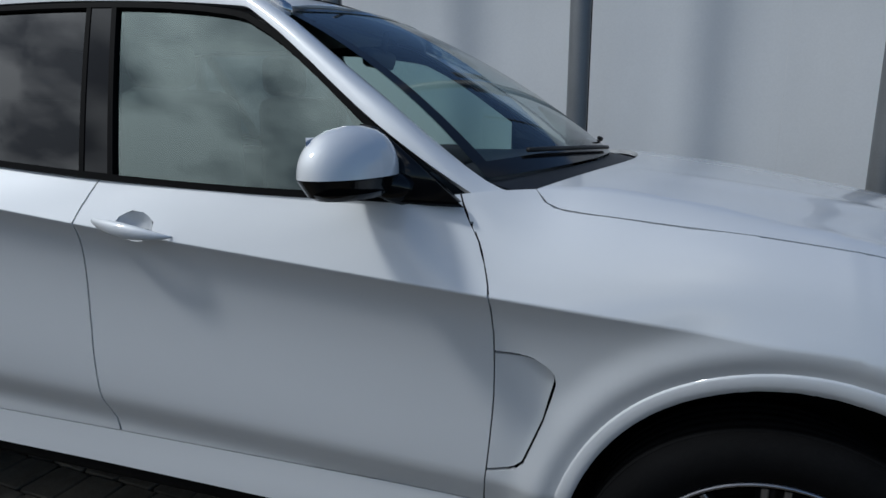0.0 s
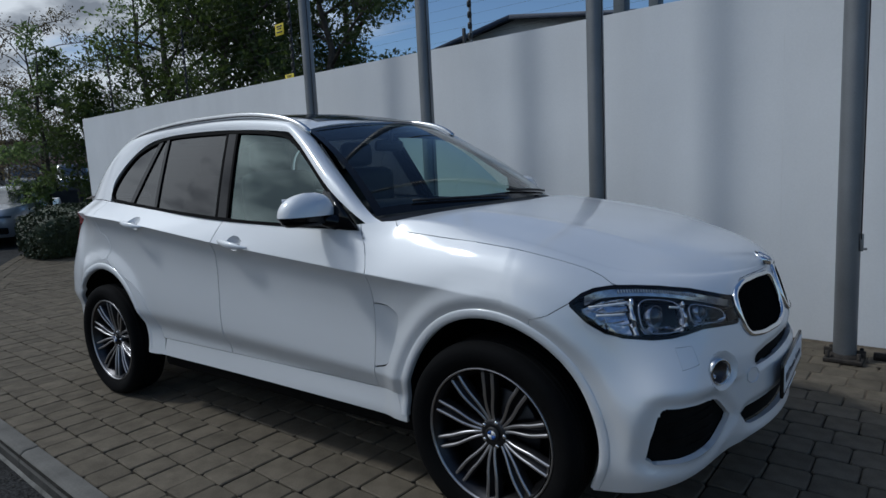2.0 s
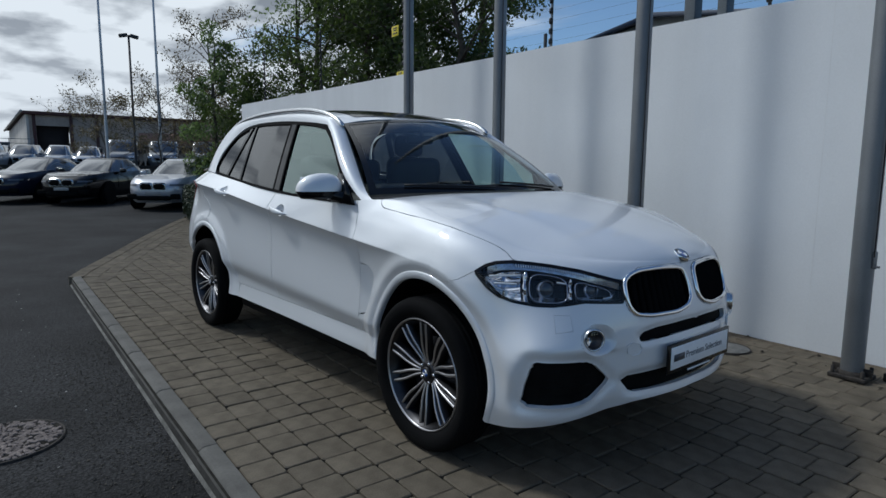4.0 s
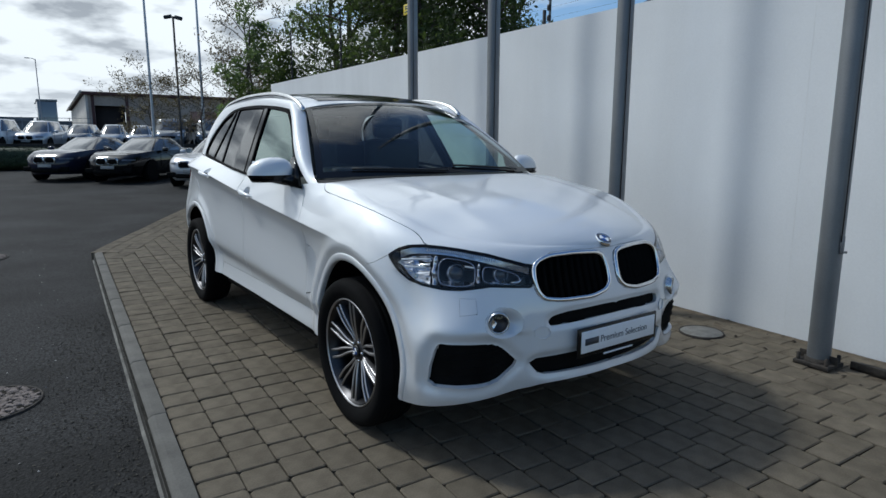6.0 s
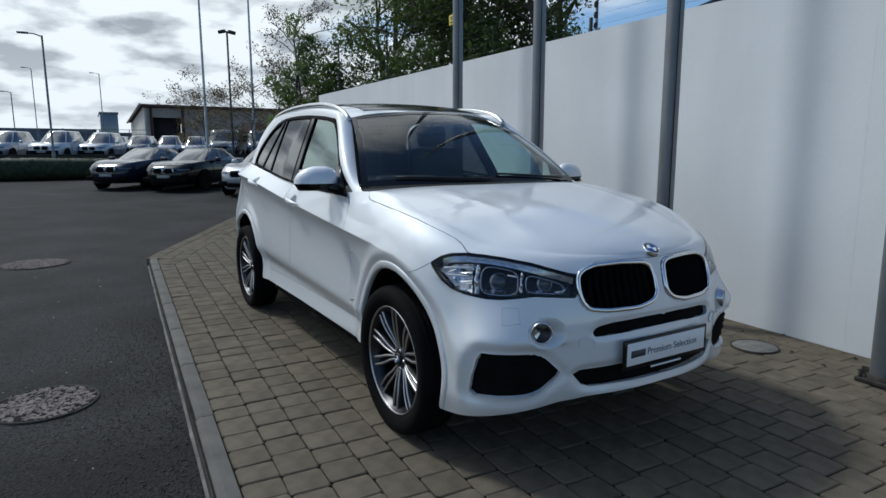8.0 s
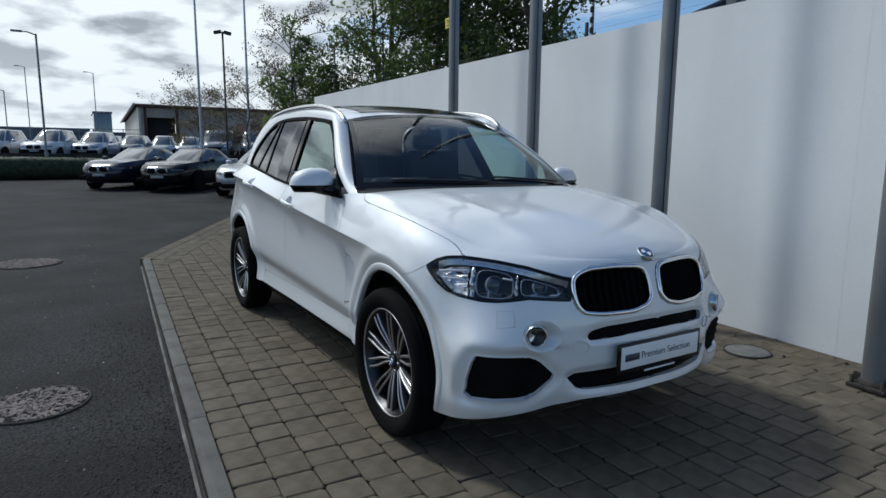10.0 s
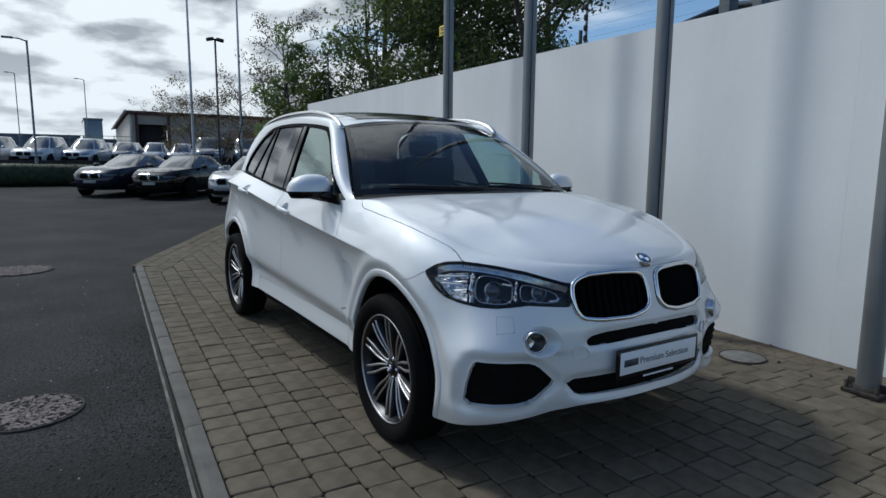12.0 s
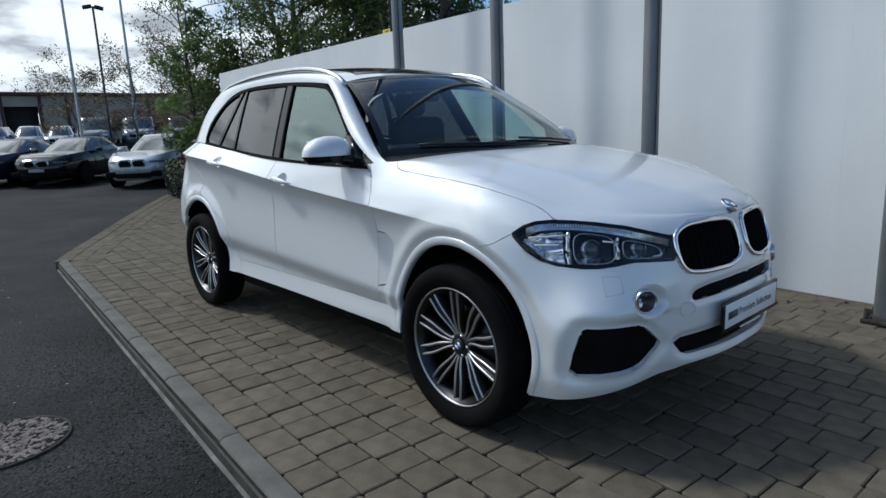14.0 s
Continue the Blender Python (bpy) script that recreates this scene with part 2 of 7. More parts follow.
def speckle(m):
    """Pale aggregate and dark worn spots in a surface."""
    nt = m.node_tree
    N, L = nt.nodes.new, nt.links.new
    p = nt.nodes["Principled BSDF"]
    source = p.inputs["Base Color"].links[0].from_socket
    co = nt.nodes["Texture Coordinate"]
    vo, patch = N("ShaderNodeTexVoronoi"), N("ShaderNodeTexNoise")
    vo.inputs["Scale"].default_value = 58.0
    patch.inputs["Scale"].default_value, patch.inputs["Detail"].default_value = 1.1, 7
    L(co.outputs["Object"], vo.inputs["Vector"]); L(co.outputs["Object"], patch.inputs["Vector"])
    r1, r2 = N("ShaderNodeMapRange"), N("ShaderNodeMapRange")
    r1.inputs["From Min"].default_value, r1.inputs["From Max"].default_value = 0.0, 0.75
    r1.inputs["To Min"].default_value, r1.inputs["To Max"].default_value = 3.0, 0.30
    r2.inputs["From Min"].default_value, r2.inputs["From Max"].default_value = 0.35, 0.65
    r2.inputs["To Min"].default_value, r2.inputs["To Max"].default_value = 0.50, 1.30
    L(vo.outputs["Distance"], r1.inputs["Value"]); L(patch.outputs["Fac"], r2.inputs["Value"])
    mul = N("ShaderNodeMath"); mul.operation = "MULTIPLY"
    L(r1.outputs["Result"], mul.inputs[0]); L(r2.outputs["Result"], mul.inputs[1])
    hs = N("ShaderNodeHueSaturation")
    L(mul.outputs[0], hs.inputs["Value"]); L(source, hs.inputs["Color"])
    L(hs.outputs["Color"], p.inputs["Base Color"])


speckle(ASPHALT)
IRON = material("cast_iron", (0.20, 0.195, 0.18), 0.55, 0.5, 0.35, 10, 0.4, 70)


def leaf_material(name, color, glow):
    """A thin leaf: diffuse on its face, with light passing through from behind."""
    m = material(name, color, 0.5, 0, 0.45, 0.8)
    nt = m.node_tree
    N, L = nt.nodes.new, nt.links.new
    p, out = nt.nodes["Principled BSDF"], nt.nodes["Material Output"]
    tl, mx = N("ShaderNodeBsdfTranslucent"), N("ShaderNodeMixShader")
    tl.inputs["Color"].default_value = (*glow, 1)
    mx.inputs[0].default_value = 0.45
    L(p.outputs[0], mx.inputs[1]); L(tl.outputs[0], mx.inputs[2]); L(mx.outputs[0], out.inputs["Surface"])
    return m


LEAF_DARK = leaf_material("leaf_dark", (0.050, 0.078, 0.022), (0.09, 0.13, 0.03))
LEAF_LIGHT = leaf_material("leaf_light", (0.10, 0.145, 0.055), (0.22, 0.31, 0.10))
BUD = leaf_material("brown_bud", (0.10, 0.082, 0.045), (0.16, 0.13, 0.06))
BARK = material("bark", (0.09, 0.075, 0.06), 0.9, 0, 0.4, 6, 0.5, 40)
HEDGE = material("hedge_leaf", (0.036, 0.050, 0.020), 0.6, 0, 0.5, 5)


# ---- mesh helpers ----
def part(name, bm, mat, parent=None, label="", smooth=True, kind=""):
    me = bpy.data.meshes.new(name)
    for f in bm.faces:
        f.smooth = smooth
    bm.normal_update()
    bm.to_mesh(me)
    bm.free()
    me.materials.append(mat)
    ob = new(name, me)
    if parent:
        ob.parent = parent
    return tagged(ob, label=label, kind=kind)


def thing(name, label, category, group="", m=None, kind=""):
    ob = new(name)
    ob.empty_display_size = 0.2
    if m:
        ob.matrix_world = m
    return tagged(ob, label, category, group, kind)


def box(bm, sx, sy, sz, x=0, y=0, z=0, bevel=0.0, m=None, seg=2):
    """A box of that size with its centre at x, y, z."""
    got = bmesh.ops.create_cube(bm, size=1, matrix=(m or Matrix()) @ Matrix.Translation((x, y, z)) @ Matrix.Diagonal((sx, sy, sz, 1)))
    if bevel:
        edges = list({e for v in got["verts"] for e in v.link_edges})
        bmesh.ops.bevel(bm, geom=edges, offset=bevel, segments=seg, affect="EDGES", profile=0.5)
    return bm


def tube(bm, pts, radii, n=10, caps=True):
    """A round bar along pts; radii one number or one per point."""
    pts = [Vector(p) for p in pts]
    if not hasattr(radii, "__len__"):
        radii = [radii] * len(pts)
    rings, side = [], None
    for i, p in enumerate(pts):
        d = (pts[min(i + 1, len(pts) - 1)] - pts[max(i - 1, 0)]).normalized()
        if side is None:
            side = d.orthogonal().normalized()
        side = (side - d * side.dot(d)).normalized()
        up = d.cross(side)
        rings.append([bm.verts.new(p + radii[i] * (math.cos(a) * side + math.sin(a) * up)) for a in [2 * math.pi * k / n for k in range(n)]])
    for a, b in zip(rings, rings[1:]):
        for k in range(n):
            bm.faces.new((a[k], a[(k + 1) % n], b[(k + 1) % n], b[k]))
    if caps:
        bm.faces.new(list(reversed(rings[0])))
        bm.faces.new(rings[-1])
    return bm


def lathe(bm, profile, n=48, m=None, axis="y"):
    """Turns a profile of (radius, height) about an axis."""
    m = m or Matrix()
    rings = []
    for r, h in profile:
        ring = []
        for k in range(n):
            a = 2 * math.pi * k / n
            c, s = r * math.cos(a), r * math.sin(a)
            ring.append(bm.verts.new(m @ Vector((c, h, s) if axis == "y" else (c, s, h))))
        rings.append(ring)
    for a, b in zip(rings, rings[1:]):
        for k in range(n):
            bm.faces.new((a[k], a[(k + 1) % n], b[(k + 1) % n], b[k]))
    return bm


def grid(bm, fn, us, vs):
    """A sheet of fn(u, v) points."""
    rows = [[bm.verts.new(fn(u, v)) for v in vs] for u in us]
    for a, b in zip(rows, rows[1:]):
        for i in range(len(vs) - 1):
            bm.faces.new((a[i], b[i], b[i + 1], a[i + 1]))
    return bm


def smooth_curve(*pts):
    """A smooth function through (x, value) points, flat beyond the ends."""
    xs, ys = [p[0] for p in pts], [p[1] for p in pts]
    n = len(xs)
    d = [(ys[i + 1] - ys[i]) / (xs[i + 1] - xs[i]) for i in range(n - 1)]
    t = [d[0]] + [0 if d[i - 1] * d[i] <= 0 else 2 * d[i - 1] * d[i] / (d[i - 1] + d[i]) for i in range(1, n - 1)] + [d[-1]]

    def at(x):
        if x <= xs[0]:
            return ys[0]
        if x >= xs[-1]:
            return ys[-1]
        i = next(k for k in range(n - 1) if x <= xs[k + 1])
        h = xs[i + 1] - xs[i]
        u = (x - xs[i]) / h
        return ys[i] * (1 + 2 * u) * (1 - u) ** 2 + h * t[i] * u * (1 - u) ** 2 + ys[i + 1] * u * u * (3 - 2 * u) + h * t[i + 1] * u * u * (u - 1)
    return at


def eased(f, x0, x1, h, n=500):
    """The curve f with its bends spread over h to either side, so that highlights flow over it."""
    w = [(k, 1 - abs(k) / 7) for k in range(-6, 7)]
    total = sum(q for _, q in w)
    table = [sum(q * f(x0 + (x1 - x0) * i / n + h * k / 6) for k, q in w) / total for i in range(n + 1)]

    def at(x):
        g = max(0.0, min(n - 1e-6, (x - x0) / (x1 - x0) * n))
        i = int(g)
        return table[i] + (table[i + 1] - table[i]) * (g - i)
    return at


def inside(p, poly):
    x, y, hit = p[0], p[1], False
    for i in range(len(poly)):
        (x1, y1), (x2, y2) = poly[i - 1], poly[i]
        if (y1 > y) != (y2 > y) and x < (x2 - x1) * (y - y1) / (y2 - y1) + x1:
            hit = not hit
    return hit


def cut_flat(bm, poly, keep):
    """Cuts a flat sheet (x, y) along a closed outline and keeps what lies inside it, or outside."""
    x0, x1 = min(p[0] for p in poly) - 0.02, max(p[0] for p in poly) + 0.02
    y0, y1 = min(p[1] for p in poly) - 0.02, max(p[1] for p in poly) + 0.02

    def near(f):
        b = [v.co for v in f.verts]
        return max(c.x for c in b) > x0 and min(c.x for c in b) < x1 and max(c.y for c in b) > y0 and min(c.y for c in b) < y1
    for i in range(len(poly)):
        (ax, ay), (bx, by) = poly[i - 1], poly[i]
        if abs(ax - bx) + abs(ay - by) < 1e-6:
            continue
        ex0, ex1, ey0, ey1 = min(ax, bx) - 0.03, max(ax, bx) + 0.03, min(ay, by) - 0.03, max(ay, by) + 0.03
        faces = []
        for f in bm.faces:
            b = [v.co for v in f.verts]
            if max(c.x for c in b) > ex0 and min(c.x for c in b) < ex1 and max(c.y for c in b) > ey0 and min(c.y for c in b) < ey1:
                faces.append(f)
        geom = list({v for f in faces for v in f.verts}) + list({e for f in faces for e in f.edges}) + faces
        bmesh.ops.bisect_plane(bm, geom=geom, dist=3e-5, plane_co=(ax, ay, 0), plane_no=(by - ay, ax - bx, 0))
    bm.faces.ensure_lookup_table()
    drop = [f for f in bm.faces if inside(f.calc_center_median_weighted(), poly) != keep]
    bmesh.ops.delete(bm, geom=drop, context="FACES")
    return bm


def grown(poly, d):
    """The outline moved outwards by d."""
    area = sum(poly[i - 1][0] * poly[i][1] - poly[i][0] * poly[i - 1][1] for i in range(len(poly)))
    sg = 1 if area > 0 else -1
    out = []
    n = len(poly)
    for i in range(n):
        p, q, r = Vector(poly[i - 1]), Vector(poly[i]), Vector(poly[(i + 1) % n])
        a, b = (q - p).normalized(), (r - q).normalized()
        na, nb = Vector((a.y, -a.x)) * sg, Vector((b.y, -b.x)) * sg
        k = (na + nb)
        k = k / max(0.35, k.length_squared / 2)
        out.append(tuple(q + k * d))
    return out


def rounded(poly, r, n=4):
    """The outline with rounded corners."""
    out = []
    m = len(poly)
    for i in range(m):
        p, q, s = Vector(poly[i - 1]), Vector(poly[i]), Vector(poly[(i + 1) % m])
        ra = min(r, (p - q).length * 0.45, (s - q).length * 0.45)
        a, b = q + (p - q).normalized() * ra, q + (s - q).normalized() * ra
        for k in range(n + 1):
            t = k / n
            out.append(tuple(a * (1 - t) ** 2 + q * 2 * t * (1 - t) + b * t * t))
    return out


def rim(bm, depth):
    """Folds the open edges of a sheet inwards by depth, so that it has a visible thickness."""
    bm.normal_update()
    edges = [e for e in bm.edges if len(e.link_faces) == 1]
    pairs = {}
    for e in edges:
        for v in e.verts:
            if v not in pairs:
                pairs[v] = (v.co.copy(), v.normal.copy())
    made = {v: (bm.verts.new(c), bm.verts.new(c - n * depth)) for v, (c, n) in pairs.items()}
    for e in edges:
        f = e.link_faces[0]
        loop = next(l for l in f.loops if l.edge == e)
        a, b = loop.vert, loop.link_loop_next.vert
        bm.faces.new((made[b][0], made[a][0], made[a][1], made[b][1]))
    return bm


def mirrored(bm):
    other = bm.copy()
    for v in other.verts:
        v.co.y = -v.co.y
    bmesh.ops.reverse_faces(other, faces=other.faces)
    return other


def solid_poly(bm, poly, depth, m=None):
    """A flat plate: the outline in x, y, extruded by depth along z, placed by m."""
    m = m or Matrix()
    lo = [bm.verts.new(m @ Vector((x, y, 0))) for x, y in poly]
    hi = [bm.verts.new(m @ Vector((x, y, depth))) for x, y in poly]
    bm.faces.new(list(reversed(lo)))
    bm.faces.new(hi)
    for i in range(len(poly)):
        bm.faces.new((lo[i - 1], lo[i], hi[i], hi[i - 1]))
    return bm

# ---- ground, pavement, wall ----
WALL_TURN = -4.0
WALL = pose(0.5, 2.33, 0, 0, 0, WALL_TURN)


def ground_z(x):
    """The yard rises gently behind the parked car."""
    return -0.1 + 0.021 * max(0.0, min(40.0, -x - 8.0))


def build_ground():
    bm = bmesh.new()
    xs = [3000, 200, 40, 12, 6, 2, -2, -5, -8, -12, -16, -20, -25, -30, -40, -48, -60, -120, -400, -3000]
    ys = [-3000, -300, -80, -30, -12, -6, -3, 0, 3, 6, 12, 30, 80, 300, 3000]
    grid(bm, lambda x, y: Vector((x, y, ground_z(x))), xs, ys)
    bm.normal_update()
    if sum(f.normal.z for f in bm.faces) < 0:
        bmesh.ops.reverse_faces(bm, faces=bm.faces)
    return part("ground", bm, ASPHALT, label="dark worn asphalt yard with fine grit", kind="structure")


ground = build_ground()


def wall_top(u):
    return 2.56 - 0.0185 * u


def build_wall():
    bm = bmesh.new()
    us = [-13.0 + k * 0.5 for k in range(41)]
    for a, b in ((0.0, 0.25),):
        lo_f = [bm.verts.new(WALL @ Vector((u, a, -0.3))) for u in us]
        hi_f = [bm.verts.new(WALL @ Vector((u, a, wall_top(u)))) for u in us]
        lo_b = [bm.verts.new(WALL @ Vector((u, b, -0.3))) for u in us]
        hi_b = [bm.verts.new(WALL @ Vector((u, b, wall_top(u)))) for u in us]
        for i in range(len(us) - 1):
            bm.faces.new((lo_f[i], lo_f[i + 1], hi_f[i + 1], hi_f[i]))
            bm.faces.new((hi_f[i], hi_f[i + 1], hi_b[i + 1], hi_b[i]))
            bm.faces.new((lo_b[i + 1], lo_b[i], hi_b[i], hi_b[i + 1]))
        bm.faces.new((lo_b[0], lo_f[0], hi_f[0], hi_b[0]))
        bm.faces.new((lo_f[-1], lo_b[-1], hi_b[-1], hi_f[-1]))
    return tagged(part("wall_north", bm, RENDERWALL, smooth=False), "tall white painted rendered boundary wall", "wall", kind="structure")


wall_north = build_wall()

KERB_CORNER, KERB_NEAR, KERB_FAR = Vector((-6.15, -1.45)), Vector((3.5, -1.99)), Vector((-12.9, 1.95))


def pavement_z(x):
    return 0.021 * max(0.0, min(40.0, -x - 8.0))


def build_pavement():
    """The bedding sheet below the setts, level beside the car and rising behind it."""
    bm = bmesh.new()
    xs = [6.5, 3.5, 0.0, -3.0, -6.15, -8.0, -9.5, -11.0, -12.9]

    def low(x):
        a, b = (KERB_NEAR, KERB_CORNER) if x > KERB_CORNER.x else (KERB_CORNER, KERB_FAR)
        return a.y + (b.y - a.y) * (x - a.x) / (b.x - a.x)

    def high(x):
        return 2.328 - (x - 0.5) * math.tan(radians(-WALL_TURN)) - 0.002
    grid(bm, lambda x, t: Vector((x, low(x) + (high(x) - low(x)) * t, pavement_z(x) - 0.014)), xs, [0, 0.5, 1])
    bm.normal_update()
    if sum(f.normal.z for f in bm.faces) < 0:
        bmesh.ops.reverse_faces(bm, faces=bm.faces)
    return tagged(part("pavement", bm, JOINT, smooth=False), "block-paved parking bay of grey-buff concrete setts", "pavement", kind="structure")


pavement = build_pavement()

# ---- the parked car: outer skin ----
# x runs forwards from the front axle, z up from the ground; the skin is laid out flat in (s, w): s back along the side from x = 0.1
# (negative round the nose, past TAIL round the back), w the height.
XA, XB, NOSE, TAIL, ROUND = 0.10, -3.25, -1.30, 3.35, 4.65
crease_z = smooth_curve((-3.4, 1.21), (-3.0, 1.19), (-2.45, 1.145), (-1.6, 1.05), (-1.07, 1.0), (-0.57, 0.955), (0.1, 0.90))
top_z = smooth_curve((-3.4, 1.31), (-2.9, 1.27), (-2.3, 1.215), (-1.66, 1.165), (-1.2, 1.145), (-0.8, 1.14), (-0.55, 1.16), (-0.4, 1.163), (-0.2, 1.14), (0.1, 1.09))
top_y = smooth_curve((-3.4, 0.78), (-2.9, 0.825), (-2.3, 0.85), (-1.66, 0.87), (-1.2, 0.885), (-0.8, 0.885), (-0.62, 0.84), (-0.45, 0.785), (0.1, 0.75))
wide_y = smooth_curve((-3.4, 0.90), (-3.1, 0.938), (-2.9, 0.946), (-2.2, 0.945), (-1.6, 0.938), (-0.6, 0.935), (-0.2, 0.935), (0.1, 0.925))
low_inset = smooth_curve((0.15, 0.12), (0.28, 0.074), (0.325, 0.062), (0.345, 0.058), (0.38, 0.0595), (0.42, 0.0615), (0.436, 0.063), (0.446, 0.064), (0.9, 0.036))
under_crease = smooth_curve((0.0, 0.0), (0.004, 0.0028), (0.02, 0.0125), (0.06, 0.029), (0.12, 0.041), (0.20, 0.046), (0.28, 0.0445), (0.36, 0.040), (0.46, 0.036), (0.9, 0.036))
nose_inset = smooth_curve((0.0, 0.0), (0.05, 0.002), (0.15, 0.010), (0.30, 0.018), (0.46, 0.022), (0.56, 0.036), (0.70, 0.075))
crease_strength = smooth_curve((-3.4, 1.0), (-0.7, 1.0), (-0.35, 0.75), (-0.05, 0.15), (0.1, 0.0))
nose_x = smooth_curve((0.15, 0.74), (0.30, 0.83), (0.36, 0.868), (0.45, 0.876), (0.60, 0.873), (0.68, 0.862), (0.78, 0.835), (0.88, 0.80), (0.93, 0.775), (1.05, 0.70))
tail_x = smooth_curve((0.15, -3.70), (0.35, -3.83), (0.6, -3.90), (0.8, -3.82), (1.0, -3.69), (1.2, -3.54), (1.3, -3.46))
nose_top = smooth_curve((-1.3, 0.925), (-0.8, 0.945), (-0.45, 0.98), (-0.2, 1.045), (0.0, 1.09))
nose_crease = smooth_curve((-1.3, 0.80), (-0.6, 0.80), (-0.26, 0.84), (0.0, 0.90))
N_NOSE, N_TAIL = 2.12, 2.5
crease_z, top_z, top_y = eased(crease_z, -3.5, 0.2, 0.12), eased(top_z, -3.5, 0.2, 0.07), eased(top_y, -3.5, 0.2, 0.07)
wide_y, crease_strength = eased(wide_y, -3.5, 0.2, 0.15), eased(crease_strength, -3.5, 0.2, 0.12)
nose_x, nose_top, nose_crease = eased(nose_x, 0.1, 1.15, 0.05), eased(nose_top, -1.35, 0.05, 0.08), eased(nose_crease, -1.35, 0.05, 0.10)


def flare(x, z, cx, a, b, amount):
    r = math.hypot((x - cx) / a, (z - 0.365) / b)
    if r > 1.32 or z < 0.1:
        return 0.0
    k = max(0.0, min(1.0, (1.32 - r) / 0.22))
    return amount * 0.6 * k * k * (3 - 2 * k)


def door_inset(x, w, zc):
    """Below the crease the doors draw in, and more so under their lower swage line."""
    return under_crease(zc - w) + min(0.036, 0.42 * max(0.0, 0.522 + 0.042 * (-0.58 - x) - w))


def side_inset(x, w, zc):
    if w >= 0.444:
        return door_inset(x, w, zc)
    f = max(0.0, min(1.0, (w - 0.350) / 0.094))
    return low_inset(w) * (1 - f) + door_inset(x, 0.444, zc) * f


def side_y(x, w, zc, zt, nose=False):
    """Half width at x on the skin's height w, and the true height."""
    base = wide_y(x)
    k = 0.0 if nose else crease_strength(x)
    if w <= zc:
        z = w
        soft = nose_inset(zc - w)
        y = base - (soft if k == 0 else (1 - k) * soft + k * side_inset(x, w, zc))
        if not nose and k == 0 and w < 0.5:
            y = base - low_inset(w)
    else:
        q = min(1.0, (w - zc) / (zt - zc))
        a = q * math.pi / 2
        z = zc + (zt - zc) * ((1 - k) * math.sin(a) + k * q)
        y = base - (base - top_y(x)) * ((1 - k) * (1 - math.cos(a)) + k * (0.9 * q + 0.1 * q * q))
    return y, z


ramp_up = smooth_curve((0.12, 0.0), (0.30, 0.6), (0.42, 1.0), (0.55, 0.55), (0.70, 0.0))
ramp_low = smooth_curve((0.15, 1.0), (0.50, 1.0), (0.66, 0.35), (0.80, 0.0))


ramp_up, ramp_low = eased(ramp_up, -0.1, 1.0, 0.07), eased(ramp_low, 0.0, 1.2, 0.07)


def arch_tuck(x, z):
    """The fender draws in over a narrow band above the front arch's lip."""
    r = math.hypot((x - 0.012) / 0.420, (z - 0.365) / 0.460)
    k = max(0.0, min(1.0, (1.185 - r) / 0.105))
    low = max(0.0, min(1.0, (z - 0.30) / 0.20))
    return 0.0145 * k * min(1.0, 0.35 + k) * low * low * (3 - 2 * low)


def flares(x, z):
    return -arch_tuck(x, z) + 0.030 * ramp_up(x) * ramp_low(z) + flare(x, z, 0.015, 0.43, 0.46, 0.034) + flare(x, z, -2.92, 0.45, 0.475, 0.026)


def skin(s, w, off=0.0):
    """A point of the right-hand skin, off metres below the surface."""
    p = skin_at(s, w)
    if off:
        e = 0.004
        n = (skin_at(s + e, w) - skin_at(s - e, w)).cross(skin_at(s, w + e) - skin_at(s, w - e))
        n = n.normalized() if n.length > 1e-12 else Vector((1, 0, 0))
        if (p - Vector((-1.5, 0, 0.6))).dot(n) < 0:
            n = -n
        p = p - n * off
    return p


# the bumper's square corner ahead of the wheel
corner_s = smooth_curve((-0.90, 0.0), (-0.82, 0.008), (-0.75, 0.036), (-0.66, 0.078), (-0.58, 0.102), (-0.52, 0.104), (-0.46, 0.072), (-0.38, 0.022), (-0.30, 0.0))
corner_w = smooth_curve((0.20, 0.62), (0.30, 0.76), (0.40, 0.90), (0.50, 1.0), (0.575, 0.97), (0.64, 0.68), (0.70, 0.36), (0.76, 0.12), (0.82, 0.0))


corner_s, corner_w = eased(corner_s, -1.35, 0.05, 0.06), eased(corner_w, 0.0, 1.1, 0.05)


shoulder_x, shoulder_z = eased(smooth_curve((-3.4, 1.0), (-3.2, 0.75), (-2.98, 0.0), (0.2, 0.0)), -3.5, 0.2, 0.1), eased(smooth_curve((0.2, -0.35), (0.8, -0.35), (0.98, 0.0), (1.14, 0.6), (1.25, 1.0), (1.4, 1.0)), 0.0, 1.5, 0.06)


def skin_at(s, w):
    if s < 0:
        k = corner_s(s) * corner_w(w)
        f = max(0.0, (s - NOSE) / -NOSE) * math.pi / 2
        y0, z = side_y(XA, w, nose_crease(s), nose_top(s), True)
        ny = math.sin(f) ** (2 / N_NOSE)
        nx = max(0.0, math.cos(f)) ** (2 / N_NOSE)
        x = XA + (nose_x(z) - XA) * nx
        return Vector((x + 0.68 * k, -y0 * ny - flares(x, z) - 0.73 * k, z))
    if s > TAIL:
        f = min(1.0, (s - TAIL) / (ROUND - TAIL)) * math.pi / 2
        y0, z = side_y(XB, w, crease_z(XB), top_z(XB))
        return Vector((XB + (tail_x(z) - XB) * max(0.0, math.sin(f)) ** (2 / N_TAIL), -(y0 - 0.075 * shoulder_x(XB) * shoulder_z(z)) * max(0.0, math.cos(f)) ** (2 / N_TAIL), z))
    x = XA - s
    y, z = side_y(x, w, crease_z(x), top_z(x))
    return Vector((x, -y - flares(x, z) + 0.075 * shoulder_x(x) * shoulder_z(z), z))


